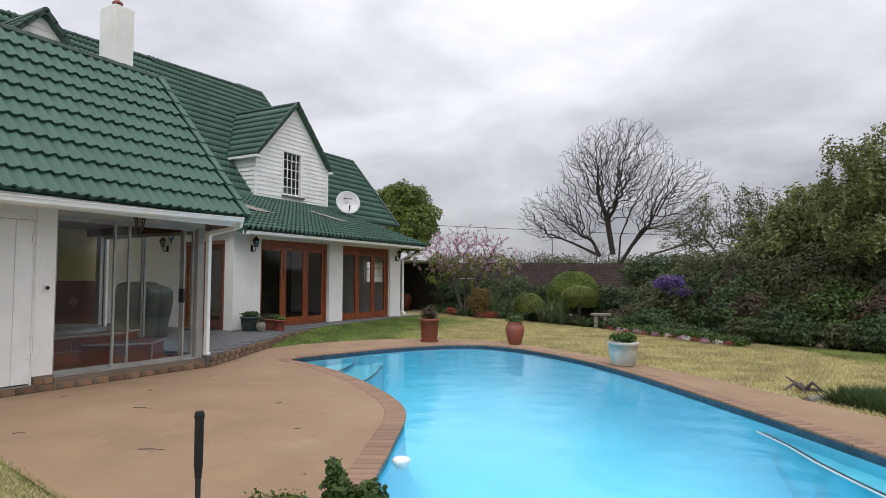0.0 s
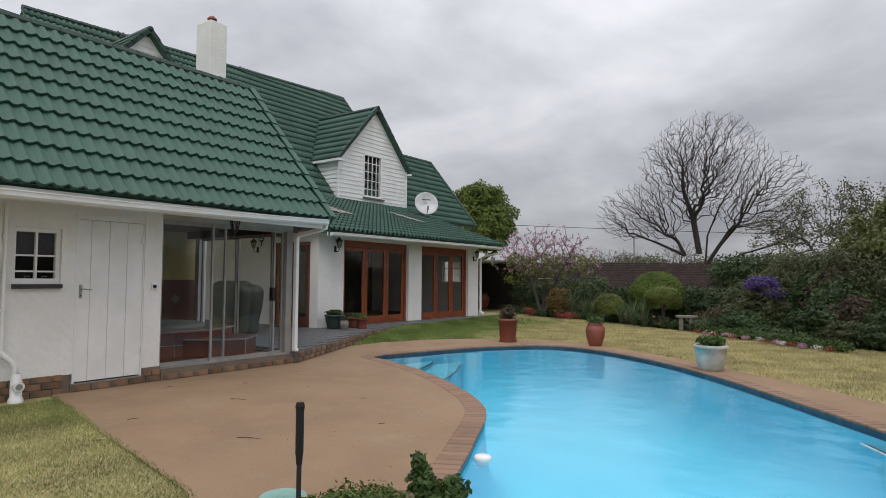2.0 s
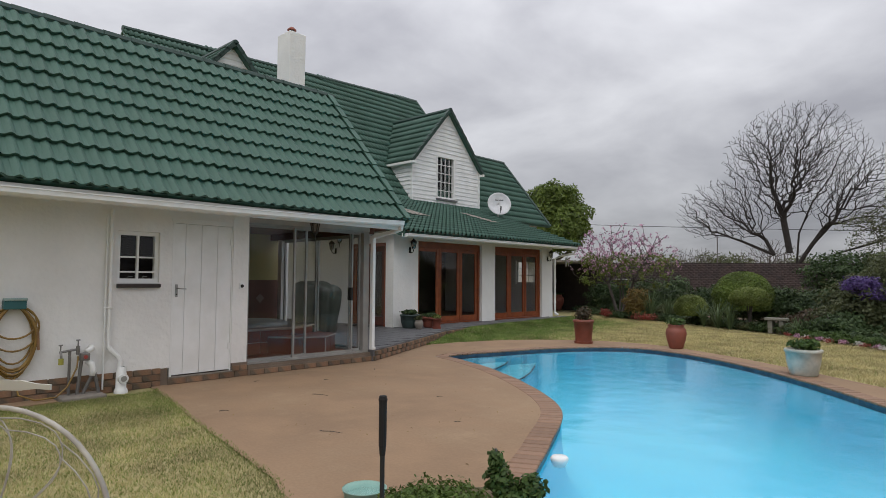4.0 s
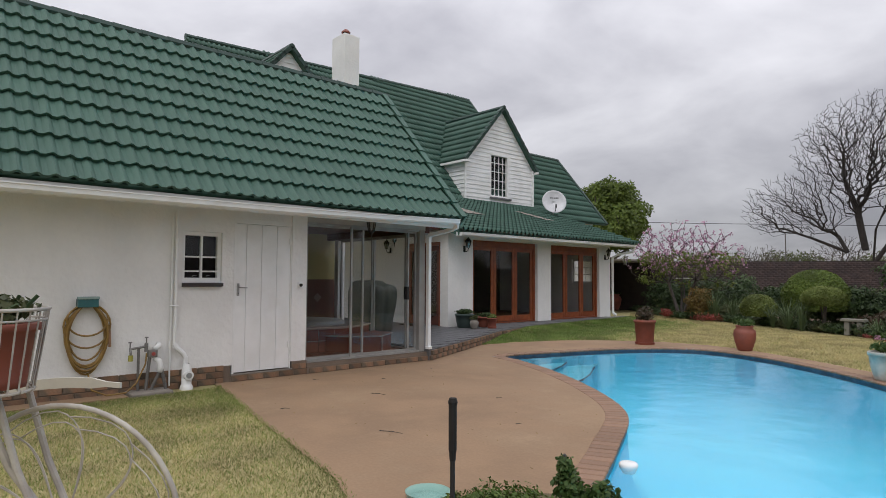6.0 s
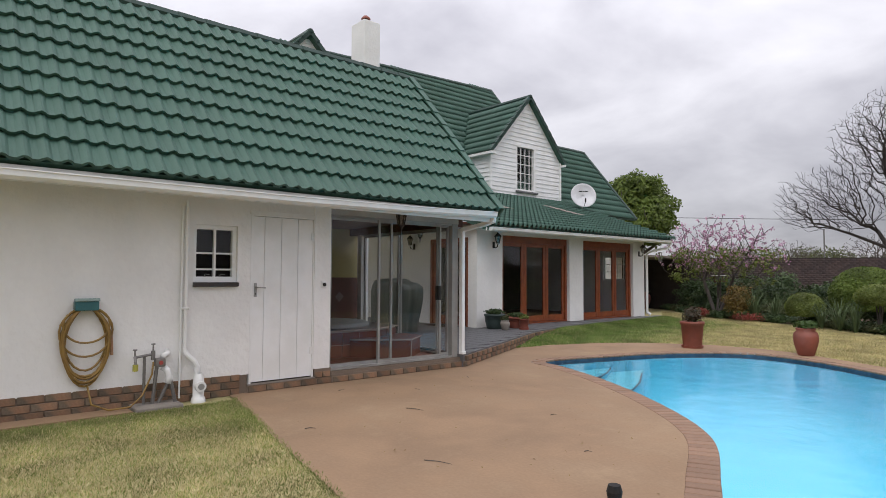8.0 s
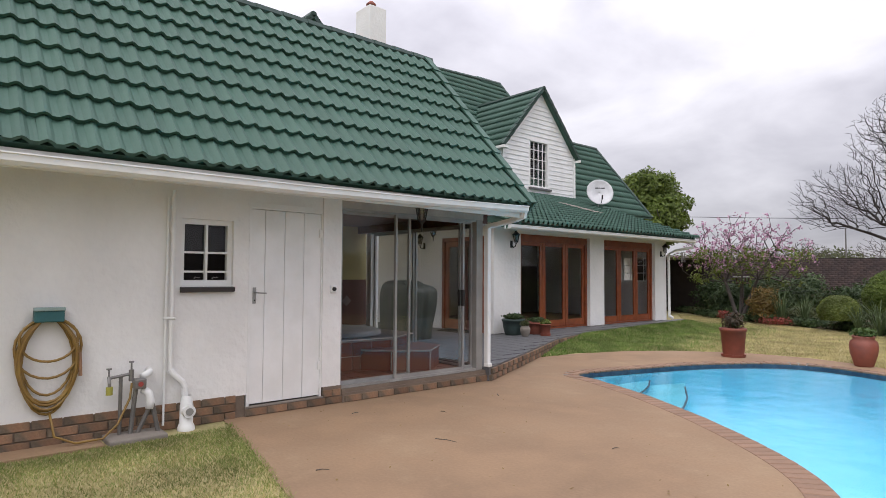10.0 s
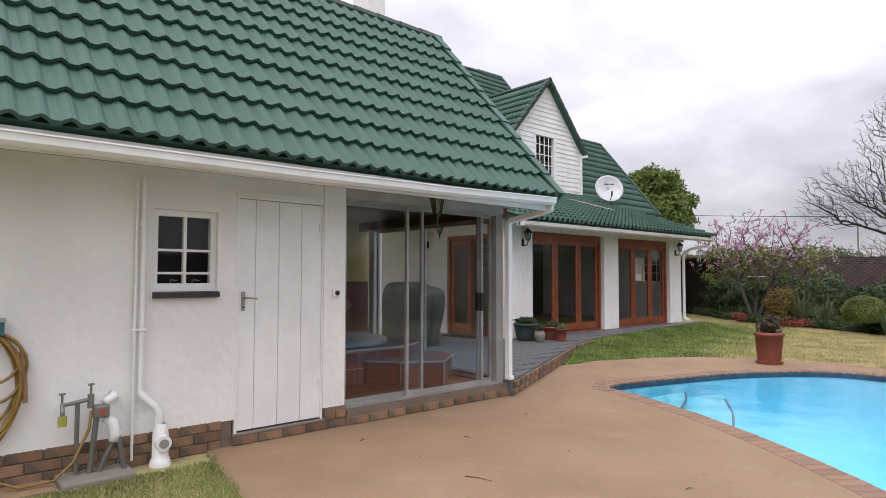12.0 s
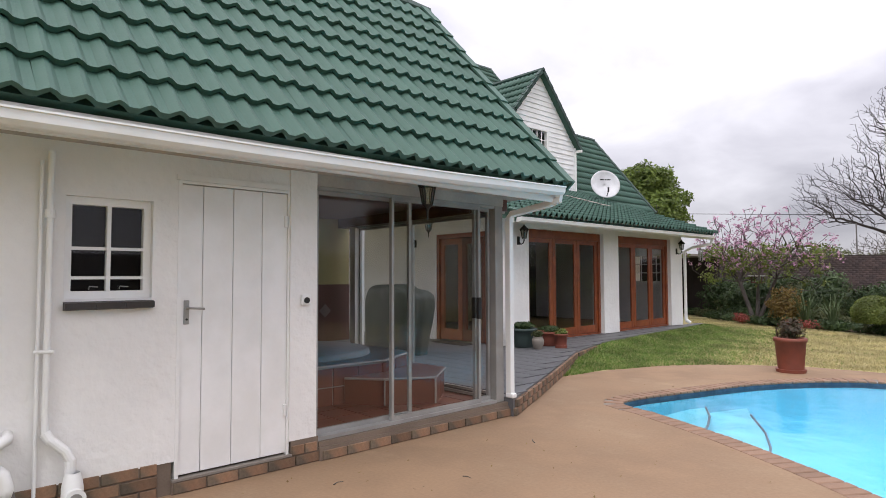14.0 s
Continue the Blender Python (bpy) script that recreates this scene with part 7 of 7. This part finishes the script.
# coping: bricks on end round the pool, set square to its edge
cope_me = brick_mesh("coping_brick", 0.232, 0.104, 0.03, COPING, 0.006)
closed = np.r_[POOL, POOL[:1]]
seg = np.linalg.norm(np.diff(closed, axis=0), axis=1)
total = seg.sum()
cum = np.r_[0, np.cumsum(seg)]
count = int(total / 0.118)
for k in range(count):
    s = (k + 0.5) * total / count
    x, y = np.interp(s, cum, closed[:, 0]), np.interp(s, cum, closed[:, 1])
    x2, y2 = np.interp((s + 0.02) % total, cum, closed[:, 0]), np.interp((s + 0.02) % total, cum, closed[:, 1])
    tx, ty = x2 - x, y2 - y
    L = math.hypot(tx, ty)
    nx, ny = -ty / L * OUT, tx / L * OUT
    lay("brick", cope_me, coping, pose(x + nx * 0.108, y + ny * 0.108, -0.027 + 0.003 * rng.random(), 0, 0, math.degrees(math.atan2(ny, nx)) + rng.normal() * 0.6))

# plinth and threshold of the wing
plinth = structure("plinth", boxes((-0.22, -0.006, -9, 3.28, -0.1, 0.235), (-0.22, 0.02, 3.28, 4.18, -0.1, 0.084), (-0.22, 0.02, 4.18, 4.42, -0.1, 0.20), (-0.22, 0.045, 4.42, 6.74, -0.1, 0.105)), MORTAR_BROWN, "red-brown face brick plinth under the white wall")
br_me = brick_mesh("plinth_brick", 0.05, 0.222, 0.073, BRICK, 0.004)
bs_me = brick_mesh("plinth_half_brick", 0.05, 0.106, 0.073, BRICK, 0.004)
for r in range(3):
    y = -4.0 + (0.117 if r % 2 else 0)
    while y < 3.275 - 0.111:
        lay("brick", br_me, plinth, pose(-0.018 + 0.002 * rng.normal(), y, -0.01 + r * 0.083, 0, 0, rng.normal() * 0.4))
        y += 0.232
    if 3.27 - (y - 0.111) > 0.09:
        lay("brick", bs_me, plinth, pose(-0.018, y - 0.111 + 0.053, -0.01 + r * 0.083))
y = 3.40
while y < 6.7:
    lay("brick", br_me, plinth, pose((0.008 if y < 4.35 else 0.036) + 0.002 * rng.normal(), y, 0.005, 0, 0, rng.normal() * 0.4))
    y += 0.232
lay("brick", bs_me, plinth, pose(0.008, 4.235, 0.088)); lay("brick", bs_me, plinth, pose(0.008, 4.35, 0.088))
structure("threshold", boxes((-0.2, 0.03, 4.425, 6.74, 0.106, 0.146)), MORTAR_BROWN, "brown cement threshold under the sliding doors")
# brick edge of the porch slab, two courses
for a, b in zip(SLAB[:4], SLAB[1:5]):
    a, b = Vector((*a, 0)), Vector((*b, 0))
    n = max(1, round((b - a).length / 0.232))
    d = (b - a) / n
    out = Vector((d.y, -d.x, 0)).normalized()
    for r in range(2):
        for k in range(n):
            p = a + d * (k + 0.5 + (0.25 if r else -0.0)) + out * 0.012
            lay("brick", br_me, porch, pose(p.x, p.y, 0.008 + r * 0.083, 0, 0, math.degrees(math.atan2(out.y, out.x))))
# slate tiles on the porch slab
slate_me = brick_mesh("slate_tile", 0.292, 0.292, 0.012, SLATE, 0.002)
poly = SLAB + [(-3.2, 18.3), (-3.2, 10.2), (-6.0, 10.2), (-6.0, 6.905), (-0.1, 6.85)]
for i in range(-20, 2):
    for j in range(0, 38):
        x, y = i * 0.30 + 0.1, 7.02 + j * 0.30
        corners_in = inside(np.array([x - .15, x + .15, x - .15, x + .15, x]), np.array([y - .15, y - .15, y + .15, y + .15, y]), poly)
        if corners_in.sum() >= 4 and not (x < -3.1 and y > 10.1):
            lay("tile", slate_me, porch, pose(x, y, 0.187 + 0.0005 * rng.random()))
# floor tiles of the tub room
ft_me = brick_mesh("floor_tile", 0.292, 0.292, 0.010, REDTILE, 0.002)
for i in range(5):
    for j in range(8):
        x, y = -0.26 - i * 0.30, 4.56 + j * 0.30
        if y < 6.68:
            lay("tile", ft_me, fl, pose(x, y, 0.118))
# roof tiles of the wing
tile_me = bpy.data.meshes.new("roof_tile")
tile_me.from_pydata([tuple(v) for v in TV], [], [tuple(int(i) for i in f) for f in TF])
tile_me.materials.append(TILE)
for m in singles:
    wob = Matrix.Translation((0, 0, 0.002 * rng.random())) @ Matrix.Rotation(radians(0.25 * rng.normal()), 4, "Z")
    lay("roof_tile", tile_me, wing_roof, m @ wob)
